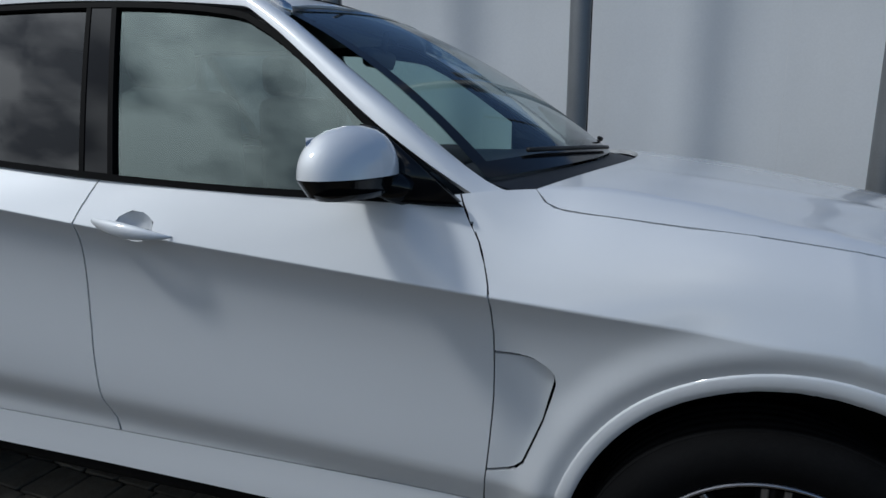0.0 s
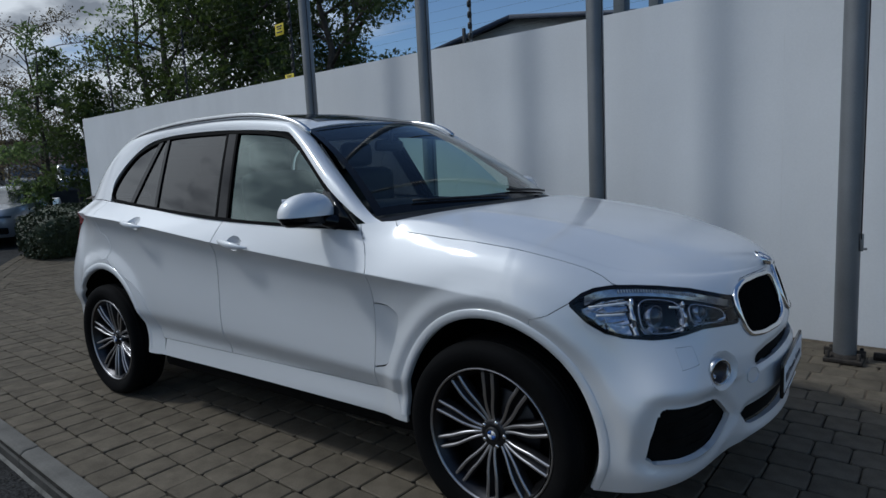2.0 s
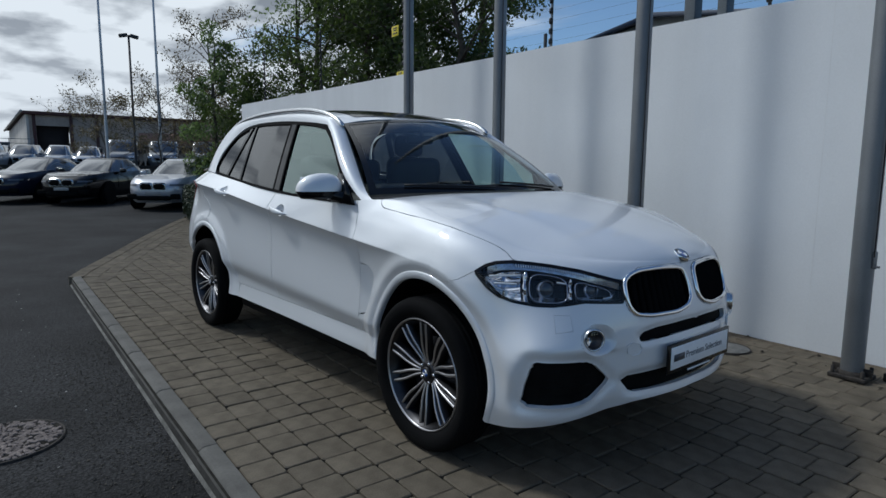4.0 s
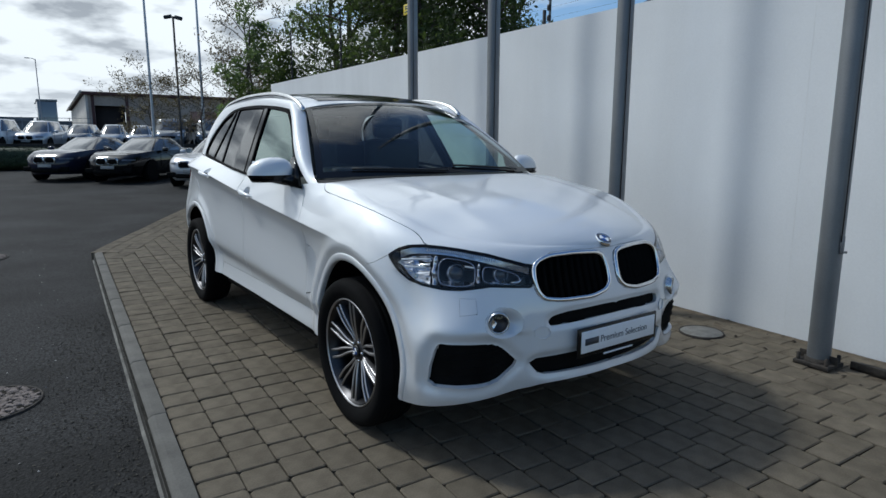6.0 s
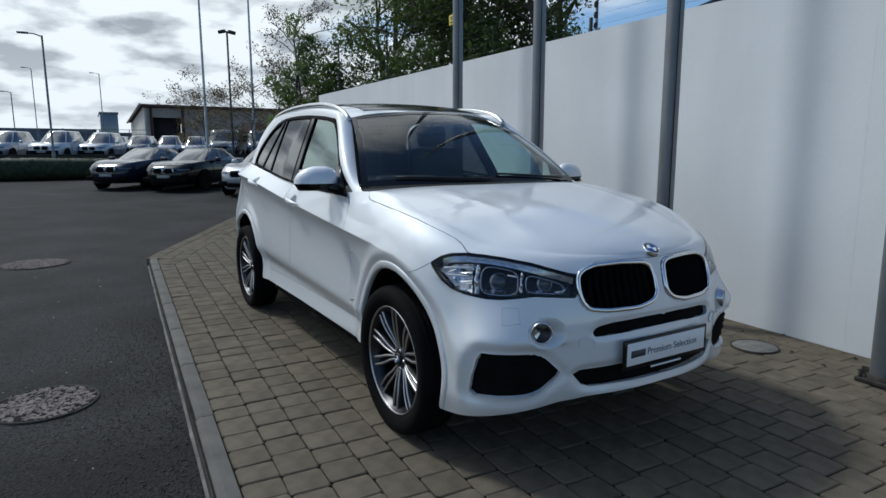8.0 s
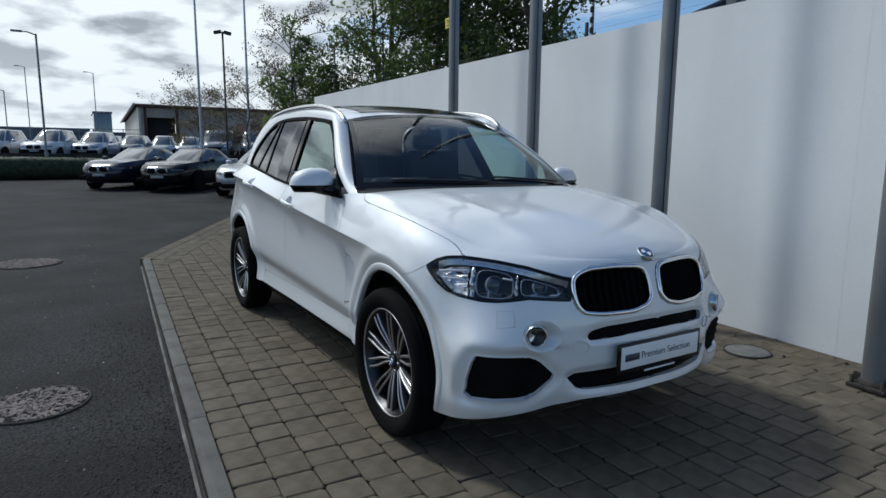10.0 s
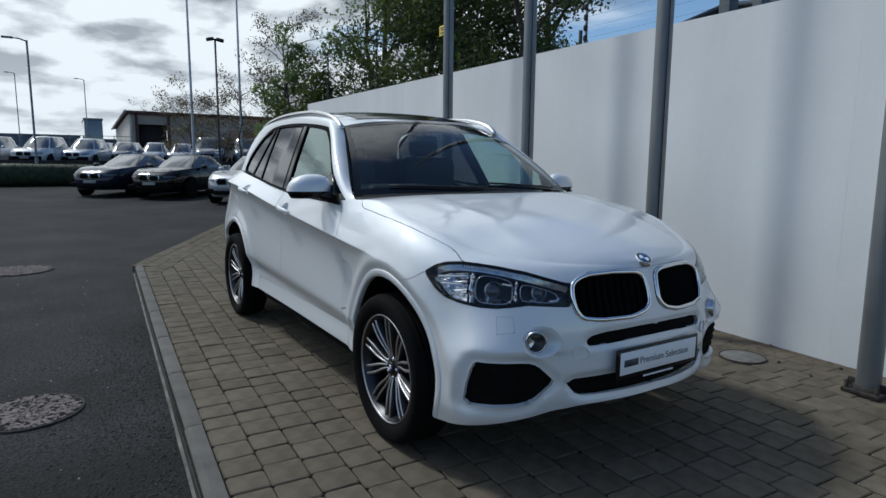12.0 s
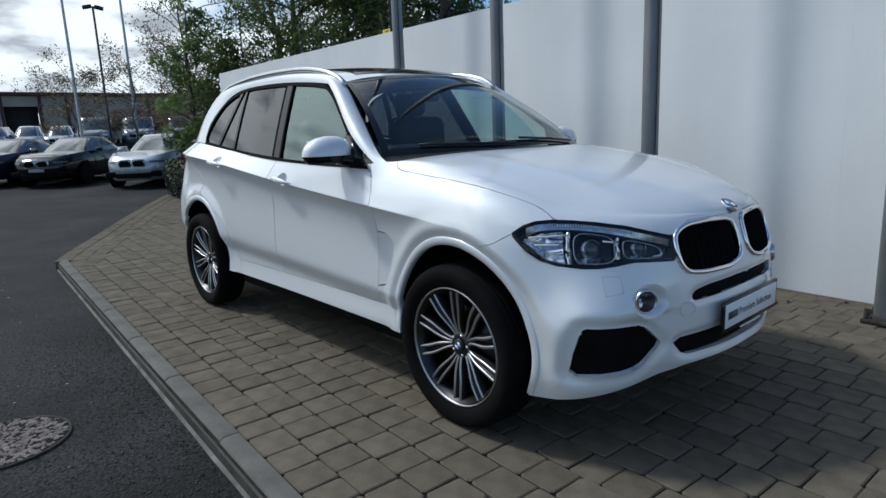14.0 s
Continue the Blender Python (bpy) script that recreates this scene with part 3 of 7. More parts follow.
def top_w(s):
    return nose_top(s) if s < 0 else top_z(XA - s if s < TAIL else XB)


bottom_w = smooth_curve((-1.3, 0.366), (-0.96, 0.35), (-0.865, 0.33), (-0.76, 0.305), (-0.60, 0.284), (-0.50, 0.272), (-0.40, 0.256), (-0.3, 0.250), (-0.1, 0.27), (0.5, 0.33), (2.4, 0.345), (3.6, 0.33), (4.65, 0.38))


def flat_skin(s0=NOSE, s1=ROUND, step=0.035, rows=30):
    n = max(4, int((s1 - s0) / step))
    bm = bmesh.new()

    def height(s, v):
        b, t = bottom_w(s), top_w(s)
        c = nose_crease(s) if s < 0 else crease_z(XA - s if s < TAIL else XB)
        return b + (c - b) * v if v <= 1 else c + (t - c) * (v - 1)
    vs = [k / rows for k in range(rows)] + [0.994, 1.0, 1.02] + [1 + k / 10 for k in range(1, 11)]
    grid(bm, lambda s, v: Vector((s, height(s, v), 0)), [s0 + (s1 - s0) * k / n for k in range(n + 1)], vs)
    return bm


def folded(bm, off=0.0, depth=0.014):
    """Bends a flat sheet of the layout onto the car."""
    for v in bm.verts:
        v.co = skin(v.co.x, v.co.y, off)
    bmesh.ops.remove_doubles(bm, verts=bm.verts, dist=0.0004)
    bm.normal_update()
    c = sum((f.normal.dot(f.calc_center_median() - Vector((-1.5, 0, 0.6))) for f in bm.faces))
    if c < 0:
        bmesh.ops.reverse_faces(bm, faces=bm.faces)
    if depth:
        rim(bm, depth)
    return bm


def s_of_y(y, w):
    """The layout's s of the nose at that half width."""
    y0 = side_y(XA, w, 0.85, 1.0, True)[0]
    return NOSE * (1 - math.asin(min(1.0, (y / y0)) ** (N_NOSE / 2)) / (math.pi / 2))


def arch(cx, a, b, n=40, low=0.1):
    pts = [(XA - (cx + a * math.cos(t)), 0.365 + b * math.sin(t)) for t in [math.pi * k / n for k in range(n + 1)]]
    return [(pts[0][0], low)] + pts + [(pts[-1][0], low)]


def dense(pts, n=6):
    """A smooth open line through pts."""
    out = []
    P = [Vector(p) for p in pts]
    for i in range(len(P) - 1):
        p0, p1, p2, p3 = P[max(0, i - 1)], P[i], P[i + 1], P[min(len(P) - 1, i + 2)]
        for k in range(n):
            t = k / n
            out.append(tuple(0.5 * ((2 * p1) + (p2 - p0) * t + (2 * p0 - 5 * p1 + 4 * p2 - p3) * t * t + (3 * p1 - p0 - 3 * p2 + p3) * t ** 3)))
    out.append(tuple(P[-1]))
    return out


ARCH_F, ARCH_R = arch(0.012, 0.420, 0.460), arch(-2.92, 0.445, 0.478)
# shut lines in (s, w)
FRONT_EDGE = dense([(0.765, 1.20), (0.745, 1.150), (0.724, 1.105), (0.696, 1.055), (0.672, 0.99), (0.661, 0.91), (0.659, 0.75), (0.668, 0.60), (0.684, 0.447)])
MID_EDGE = dense([(1.69, 1.20), (1.728, 1.10), (1.752, 1.0), (1.768, 0.88), (1.772, 0.72), (1.762, 0.56), (1.745, 0.447)])
REAR_EDGE = dense([(3.02, 1.32), (3.02, 1.10), (2.93, 0.90), (2.62, 0.75), (2.50, 0.60), (2.43, 0.447)])
DOOR_F = FRONT_EDGE + list(reversed(MID_EDGE))
DOOR_R = [(s + 0.006, w) for s, w in MID_EDGE] + list(reversed(REAR_EDGE))
SILL = [(0.56, 0.444), (2.4, 0.444), (2.46, 0.2), (0.50, 0.2)]
VENT = rounded([(0.72, 0.822), (0.585, 0.82), (0.525, 0.785), (0.555, 0.68), (0.60, 0.565), (0.72, 0.540)], 0.03)
BUMPER = [(-0.085, 0.1), (-0.085, 0.80), (-0.100, 0.842), (-0.250, 0.879), (-0.36, 0.882), (-0.435, 0.888), (-0.445, 0.99), (-1.31, 0.99), (-1.31, 0.1)]
LAMP = rounded([(-0.250, 0.878), (-0.295, 0.896), (-0.342, 0.907), (-0.412, 0.911), (-0.487, 0.908), (-0.589, 0.900), (-0.717, 0.884), (-0.828, 0.862), (-0.930, 0.842), (-0.914, 0.777), (-0.831, 0.781), (-0.742, 0.786), (-0.673, 0.778), (-0.605, 0.772), (-0.534, 0.773), (-0.434, 0.784), (-0.370, 0.801), (-0.305, 0.840)], 0.01, 2)
GRILLE = grown(rounded([(-0.925, 0.845), (-0.950, 0.863), (-0.998, 0.878), (-1.119, 0.884), (-1.235, 0.878), (-1.272, 0.862), (-1.284, 0.82), (-1.284, 0.765), (-1.255, 0.73), (-1.181, 0.710), (-1.033, 0.710), (-0.957, 0.721), (-0.932, 0.753), (-0.924, 0.80)], 0.03, 3), 0.004)
SLOT = rounded([(-1.2999, 0.674), (-1.222, 0.674), (-1.058, 0.665), (-0.991, 0.652), (-0.964, 0.630), (-0.978, 0.608), (-1.023, 0.610), (-1.219, 0.624), (-1.2999, 0.626)], 0.012, 3)
LOWER = rounded([(-1.2999, 0.482), (-1.087, 0.479), (-0.912, 0.468), (-0.882, 0.450), (-0.921, 0.402), (-0.961, 0.390), (-1.194, 0.393), (-1.2999, 0.396)], 0.012, 3)
INTAKE = rounded([(-0.506, 0.567), (-0.60, 0.563), (-0.728, 0.552), (-0.772, 0.534), (-0.834, 0.462), (-0.822, 0.436), (-0.757, 0.366), (-0.71, 0.349), (-0.60, 0.354), (-0.488, 0.364), (-0.464, 0.385), (-0.470, 0.45), (-0.487, 0.53)], 0.022, 4)
FOG = [(-0.782 + 0.078 * math.cos(a), 0.637 + 0.064 * math.sin(a)) for a in [2 * math.pi * k / 28 for k in range(28)]]
WASHER = rounded([(-0.605, 0.740), (-0.673, 0.738), (-0.675, 0.680), (-0.603, 0.674)], 0.008)

suv = thing("suv", "pearl white five-door SUV with black trim, parked on block paving", "car")


def both_sides(name, bm, mat, label="", parent=None):
    other = mirrored(bm)
    a = part(name, bm, mat, parent or suv, label)
    b = part(name, other, mat, parent or suv, label)
    return a, b


def panel(name, poly, mat=PAINT, holes=(), off=0.0, depth=0.014, label="", s0=NOSE, s1=ROUND, side=0):
    bm = flat_skin(s0, s1)
    cut_flat(bm, poly, True)
    for h in holes:
        cut_flat(bm, h, False)
    return folded(bm, off, depth)


GAP = 0.0035
# the bonnet's shut line in (s, w): along the fender, over the lamp and the grille
shut_w = smooth_curve((-1.30, 0.890), (-1.12, 0.892), (-1.0, 0.886), (-0.94, 0.847), (-0.84, 0.859), (-0.72, 0.882), (-0.6, 0.898), (-0.49, 0.9065), (-0.43, 0.911), (-0.36, 0.948), (-0.295, 0.973), (-0.083, 1.020), (0.128, 1.053), (0.30, 1.080), (0.397, 1.097), (0.50, 1.113), (0.545, 1.122), (0.575, 1.140), (0.592, 1.165))
HOOD_END = 0.592
HOOD_LINE = [(NOSE - 0.02 + (HOOD_END - NOSE + 0.02) * k / 90, shut_w(NOSE - 0.02 + (HOOD_END - NOSE + 0.02) * k / 90)) for k in range(91)]
HOOD_CUT = HOOD_LINE + [(HOOD_END, 1.4), (NOSE - 0.02, 1.4)]
fender = flat_skin(-0.75, 0.95, 0.014, 60)
for hole in (ARCH_F, grown(DOOR_F, GAP), BUMPER, LAMP, grown(VENT, 0.007), grown(SILL, 0.001), grown(HOOD_CUT, 0.003)):
    cut_flat(fender, hole, False)
both_sides("fender", folded(fender), PAINT)
vent = flat_skin(0.3, 0.9)
cut_flat(vent, VENT, True)
cut_flat(vent, grown(DOOR_F, GAP), False)
for v in vent.verts:
    v.co = skin(v.co.x, v.co.y, 0.021 * max(0.0, min(1.0, (0.655 - v.co.x) / 0.11)) ** 1.5)
vent.normal_update()
if sum(f.normal.y for f in vent.faces) > 0:
    bmesh.ops.reverse_faces(vent, faces=vent.faces)
both_sides("fender_vent", rim(vent, 0.014), PAINT)
HANDLES = ((-1.463, 1.052), (-2.425, 1.142))


def handle_dish(x0, z0, k=1.0, n=28):
    """The outline of the finger recess behind a handle, in (s, w)."""
    return [(XA - (x0 + 0.004 + k * 0.057 * math.cos(a)), z0 + 0.002 + k * 0.037 * math.sin(a)) for a in [2 * math.pi * q / n for q in range(n)]]


doors_f = both_sides("front_door", panel("d", DOOR_F, holes=(handle_dish(*HANDLES[0]),), s0=0.4, s1=2.0), PAINT)
doors_r = both_sides("rear_door", panel("d", DOOR_R, holes=(grown(ARCH_R, 0.0), handle_dish(*HANDLES[1])), s0=1.5, s1=3.3), PAINT)
both_sides("sill", panel("s", SILL, holes=(ARCH_F, ARCH_R), s0=0.3, s1=2.7), PAINT)
quarter = flat_skin(1.5, ROUND)
for hole in (ARCH_R, grown(DOOR_R, GAP), [(1.4, 0.1), (1.4, 1.4), (2.42, 1.4), (2.42, 0.1)]):
    cut_flat(quarter, hole, False)
both_sides("rear_quarter", folded(quarter), PAINT)



def arch_trim(cx, a, b, low0, low1):
    """The moulding round a wheel arch."""
    prof = [(0.996, 0.020), (0.998, 0.002), (1.004, -0.002), (1.030, -0.0045), (1.066, -0.0035), (1.077, -0.001), (1.080, 0.010)]
    t0, t1 = -math.asin((0.365 - low0) / b), math.pi + math.asin((0.365 - low1) / b)

    def at(t, k):
        rho, off = prof[k]
        return skin(XA - (cx + a * rho * math.cos(t)), 0.365 + b * rho * math.sin(t), off)
    bm = grid(bmesh.new(), at, [t0 + (t1 - t0) * k / 60 for k in range(61)], range(len(prof)))
    bmesh.ops.recalc_face_normals(bm, faces=bm.faces)
    return bm


both_sides("front_arch_trim", arch_trim(0.012, 0.420, 0.460, 0.262, 0.36), PAINT)
both_sides("rear_arch_trim", arch_trim(-2.92, 0.445, 0.478, 0.37, 0.33), PAINT)
bumper_flat = flat_skin(NOSE, 0.1, 0.016, 46)
cut_flat(bumper_flat, grown(BUMPER, -0.002), True)
for hole in (ARCH_F, grown(HOOD_CUT, 0.003), grown(LAMP, 0.003), grown(GRILLE, 0.0), SLOT, LOWER, INTAKE, FOG, grown(WASHER, 0.0009)):
    cut_flat(bumper_flat, hole, False)


def away(p, poly):
    """Distance from a point to an outline."""
    best = 9.0
    for i in range(len(poly)):
        (ax, ay), (bx, by) = poly[i - 1], poly[i]
        dx, dy = bx - ax, by - ay
        t = max(0.0, min(1.0, ((p[0] - ax) * dx + (p[1] - ay) * dy) / max(1e-9, dx * dx + dy * dy)))
        best = min(best, math.hypot(p[0] - ax - dx * t, p[1] - ay - dy * t))
    return best


def scoop(s, w):
    """How far the bumper sinks towards its openings."""
    out = 0.0
    for poly, reach, deep in ((INTAKE, 0.050, 0.022), (SLOT, 0.022, 0.008), (LOWER, 0.034, 0.014)):
        k = max(0.0, 1 - away((s, w), poly) / reach)
        out = max(out, deep * k * k * (3 - 2 * k) if poly is not INTAKE else deep * min(1.0, 1.35 * k) ** 1.3)
    # the flat shelf over the side intake
    k = max(0.0, min(1.0, (0.592 - w) / 0.012)) * max(0.0, min(1.0, (w - 0.30) / 0.05)) * max(0.0, min(1.0, (-0.44 - s) / 0.05)) * max(0.0, min(1.0, (s + 0.90) / 0.06))
    return max(out, 0.010 * k)


for v in bumper_flat.verts:
    v.co = skin(v.co.x, v.co.y, scoop(v.co.x, v.co.y))
bmesh.ops.remove_doubles(bumper_flat, verts=bumper_flat.verts, dist=0.0004)
bumper_flat.normal_update()
if sum(f.normal.dot(f.calc_center_median() - Vector((-1.5, 0, 0.6))) for f in bumper_flat.faces) < 0:
    bmesh.ops.reverse_faces(bumper_flat, faces=bumper_flat.faces)
half = bumper_flat
other = mirrored(half)
me_tmp = bpy.data.meshes.new("tmp")
other.to_mesh(me_tmp)
other.free()
half.from_mesh(me_tmp)
bpy.data.meshes.remove(me_tmp)
bmesh.ops.remove_doubles(half, verts=[v for v in half.verts if abs(v.co.y) < 0.004], dist=0.002)
rim(half, 0.02)
front_bumper = part("front_bumper", half, PAINT, suv)
both_sides("washer_cover", panel("w", WASHER, s0=NOSE, s1=0.1), PAINT, parent=front_bumper)

# dark inner shell behind every gap and opening
shell = flat_skin(NOSE, ROUND, 0.06)
for hole in (grown(ARCH_F, 0.012), grown(ARCH_R, 0.012), LAMP):
    cut_flat(shell, hole, False)
for v in shell.verts:
    v.co = skin(v.co.x, v.co.y, 0.06 if v.co.x < 0.6 or 2.3 < v.co.x < 3.6 else 0.03)
both_sides("inner_shell", shell, LINER)

# bonnet
hood_mid = smooth_curve((-0.60, 1.210), (-0.3, 1.192), (0.0, 1.155), (0.3, 1.105), (0.55, 1.045), (0.70, 0.99), (0.79, 0.93))


def hood_point(s, r):
    """r from 0 on the middle line to 1 on the shut line."""
    b = skin_at(s, top_w(s))
    x, yb, zb = b.x, -b.y, b.z
    if s > 0.35:
        x = b.x + (1 - r * r) * 0.24 * min(1, (s - 0.35) / 0.30)
    zc = hood_mid(x)
    zc = max(zc, zb)
    y = yb * r
    z = zb + (zc - zb) * (1 - r ** 2.6)
    z += 0.006 * max(0.0, min(1.0, (0.5 - s) / 0.35)) * math.exp(-((y - 0.46 - 0.10 * (0.6 - x) * 0.4) / 0.05) ** 2) * min(1, yb / 0.6) * (1 - r ** 8)
    return Vector((x, -y, z))


hood_s = [NOSE + (HOOD_END - NOSE) * (k / 70) for k in range(71)]
bm = bmesh.new()
grid(bm, lambda s, r: hood_point(s, r) if r <= 1 else skin_at(s, top_w(s) + (shut_w(s) - top_w(s)) * (r - 1)), hood_s, [k / 28 for k in range(29)] + [1.12, 1.25, 1.4, 1.55, 1.7, 1.85, 2.0])
full = mirrored(bm)
me_tmp = bpy.data.meshes.new("tmp")
full.to_mesh(me_tmp)
full.free()
bm.from_mesh(me_tmp)
bpy.data.meshes.remove(me_tmp)
bmesh.ops.remove_doubles(bm, verts=bm.verts, dist=0.0006)
bm.normal_update()
bmesh.ops.recalc_face_normals(bm, faces=bm.faces)
bm.normal_update()
if sum(f.normal.z for f in bm.faces) < 0:
    bmesh.ops.reverse_faces(bm, faces=bm.faces)
rim(bm, 0.015)
part("bonnet", bm, PAINT, suv)

# greenhouse
scr_low = lambda r: Vector((-0.60 + 0.21 * (1 - r * r), 0.80 * r, 1.180 + 0.018 * (1 - r * r)))
scr_high = lambda r: Vector((-1.235 + 0.10 * (1 - r * r), 0.585 * r, 1.602 + 0.045 * (1 - r * r)))


def screen_point(r, t):
    p = scr_low(r).lerp(scr_high(r), t)
    k = 4 * t * (1 - t)
    return p + Vector((0.020, 0, 0.030)) * k


def glass_y(x, z):
    return 0.885 - 0.42 * (z - 1.14) - 0.10 * max(0, z - 1.14) ** 2 - 0.022 * max(0.0, -x - 2.0)


DLO_TOP = dense([(-0.63, 1.135), (-0.85, 1.295), (-1.06, 1.455), (-1.20, 1.545), (-1.33, 1.592), (-1.68, 1.632), (-2.2, 1.652), (-2.5, 1.645), (-2.74, 1.585), (-2.86, 1.50), (-2.93, 1.40), (-2.945, 1.32), (-2.90, 1.275)], 5)
DLO_LOW = dense([(-2.90, 1.275), (-2.3, 1.217), (-1.66, 1.167), (-1.15, 1.142), (-0.63, 1.135)], 5)
DLO = DLO_TOP + DLO_LOW[1:-1]


def glass_sheet(poly, off=0.0, holes=()):
    bm = bmesh.new()
    grid(bm, lambda x, z: Vector((x, z, 0)), [-3.05 + 0.05 * k for k in range(51)], [1.08 + 0.03 * k for k in range(21)])
    cut_flat(bm, poly, True)
    for h in holes:
        cut_flat(bm, h, False)
    for v in bm.verts:
        x, z = v.co.x, v.co.y
        v.co = Vector((x, -glass_y(x, z) + off, z))
    bm.normal_update()
    if sum(f.normal.y for f in bm.faces) > 0:
        bmesh.ops.reverse_faces(bm, faces=bm.faces)
    return bm


def strip(x0, x1, z0=1.0, z1=1.8, lean0=0.0, lean1=0.0):
    return [(x0 + lean0 * (z0 - 1.15), z0), (x1 + lean1 * (z0 - 1.15), z0), (x1 + lean1 * (z1 - 1.15), z1), (x0 + lean0 * (z1 - 1.15), z1)]


FRAME_IN = grown(DLO, -0.015)
both_sides("window_trim", rim(glass_sheet(DLO, -0.006, (FRAME_IN,)), 0.02), TRIMBLACK)
B_PILLAR = strip(-1.652, -1.566, lean0=-0.30, lean1=-0.31)
DIV_1 = strip(-2.315, -2.285, lean0=-0.29, lean1=-0.29)
DIV_2 = strip(-2.695, -2.645, lean0=0.33, lean1=0.31)


SEALS = [strip(-1.666, -1.650, lean0=-0.30, lean1=-0.30), strip(-1.570, -1.553, lean0=-0.31, lean1=-0.31)]
for name, poly in (("b_pillar", B_PILLAR), ("window_divider", DIV_1), ("window_divider", DIV_2), ("window_seal", SEALS[0]), ("window_seal", SEALS[1])):
    bm = bmesh.new()
    grid(bm, lambda x, z: Vector((x, z, 0)), [-3.05 + 0.05 * k for k in range(51)], [1.08 + 0.03 * k for k in range(21)])
    cut_flat(bm, grown(DLO, -0.015), True)
    cut_flat(bm, poly, True)
    for v in bm.verts:
        x, z = v.co.x, v.co.y
        v.co = Vector((x, -glass_y(x, z) - (0.0055 if name == "window_seal" else 0.003), z))
    bm.normal_update()
    if sum(f.normal.y for f in bm.faces) > 0:
        bmesh.ops.reverse_faces(bm, faces=bm.faces)
    both_sides(name, rim(bm, 0.03), TRIMBLACK if name == "window_seal" else PILLARGLOSS)


def pane(name, poly, mat):
    bm = bmesh.new()
    grid(bm, lambda x, z: Vector((x, z, 0)), [-3.05 + 0.05 * k for k in range(51)], [1.08 + 0.03 * k for k in range(21)])
    cut_flat(bm, grown(DLO, -0.011), True)
    cut_flat(bm, poly, True)
    for v in bm.verts:
        x, z = v.co.x, v.co.y
        v.co = Vector((x, -glass_y(x, z) + 0.006, z))
    bm.normal_update()
    if sum(f.normal.y for f in bm.faces) > 0:
        bmesh.ops.reverse_faces(bm, faces=bm.faces)
    for ob in both_sides(name, bm, mat):
        ob.visible_shadow = False


pane("front_door_window", [(-1.55, 1.0), (-0.5, 1.0), (-0.5, 1.8), (-1.79, 1.8)], SIDEGLASS)
pane("rear_door_window", [(-2.25, 1.0), (-1.61, 1.0), (-1.82, 1.8), (-2.49, 1.8)], PRIVACY)
pane("rear_door_quarter_light", [(-2.72, 1.0), (-2.25, 1.0), (-2.49, 1.8), (-2.46, 1.8)], PRIVACY)
pane("rear_quarter_window", [(-3.2, 1.0), (-2.722, 1.0), (-2.462, 1.8), (-3.2, 1.8)], PRIVACY)

bm = grid(bmesh.new(), screen_point, [-1 + k / 14 for k in range(29)], [k / 16 for k in range(17)])
bm.normal_update()
if sum(f.normal.z for f in bm.faces) < 0:
    bmesh.ops.reverse_faces(bm, faces=bm.faces)
windscreen = part("windscreen", bm, WINDSCREEN, suv, "dark raked windscreen")
windscreen.visible_shadow = False
# black border of the windscreen
bm = bmesh.new()
for r0, r1, t0, t1 in ((-1, 1, 0.0, 0.06), (-1, 1, 0.955, 1.0), (-1, -0.955, 0.06, 0.955), (0.955, 1, 0.06, 0.955)):
    nr, nt_ = (28, 2) if r1 - r0 > 1 else (2, 14)
    grid(bm, lambda r, t: screen_point(r, t) + Vector((0.0015, 0, 0.002)), [r0 + (r1 - r0) * k / nr for k in range(nr + 1)], [t0 + (t1 - t0) * k / nt_ for k in range(nt_ + 1)])
bm.normal_update()
part("windscreen_border", bm, GLOSSBLACK, windscreen)

# roof outline beside the windscreen, along the roof and down the tail
roof_edge = [Vector((-0.47, 0.775, 1.150)), Vector((-0.60, 0.808, 1.178)), Vector((-0.925, 0.70, 1.398)), Vector((-1.235, 0.592, 1.60)), Vector((-1.45, 0.575, 1.668)), Vector((-2.0, 0.57, 1.718)), Vector((-2.6, 0.56, 1.712)), Vector((-3.05, 0.585, 1.662)), Vector((-3.29, 0.635, 1.50)), Vector((-3.46, 0.700, 1.258))]
low_edge = [Vector((-0.50, 0.812, 1.105)), Vector((-0.602, 0.840, 1.142)), Vector((-0.85, 0, 1.30)), Vector((-1.20, 0, 1.553)), Vector((-1.36, 0, 1.606)), Vector((-1.95, 0, 1.652)), Vector((-2.52, 0, 1.652)), Vector((-2.78, 0, 1.583)), Vector((-2.955, 0, 1.42)), Vector((-2.93, 0, 1.272))]
for p in low_edge[2:]:
    p.y = glass_y(p.x, p.z) + 0.004
D_ROOF = [Vector(p) for p in dense([tuple(p) for p in roof_edge], 6)]
D_LOW = [Vector(p) for p in dense([tuple(p) for p in low_edge], 6)]


def frame_point(i, t):
    a, b = D_LOW[i], D_ROOF[i]
    p = a.lerp(b, t)
    out = Vector((0.15, 0.6, 0.75)).normalized()
    p = p + out * 0.030 * 4 * t * (1 - t) * min(1.0, (a - b).length / 0.12) * max(0.0, min(1.0, (i - 5) / 6))
    return Vector((p.x, -p.y, p.z))


bm = grid(bmesh.new(), frame_point, range(len(D_LOW)), [k / 8 for k in range(9)])
bm.normal_update()
if sum(f.normal.y for f in bm.faces) > 0:
    bmesh.ops.reverse_faces(bm, faces=bm.faces)
rim(bm, 0.02)
both_sides("roof_pillar_frame", bm, PAINT)
inward = Vector((-0.05, 0.75, -0.65)) * 0.024
bm = grid(bmesh.new(), lambda i, t: frame_point(i, t) + inward, range(8, len(D_LOW) - 3), [k / 4 for k in range(5)])
both_sides("pillar_lining", bm, CABIN)
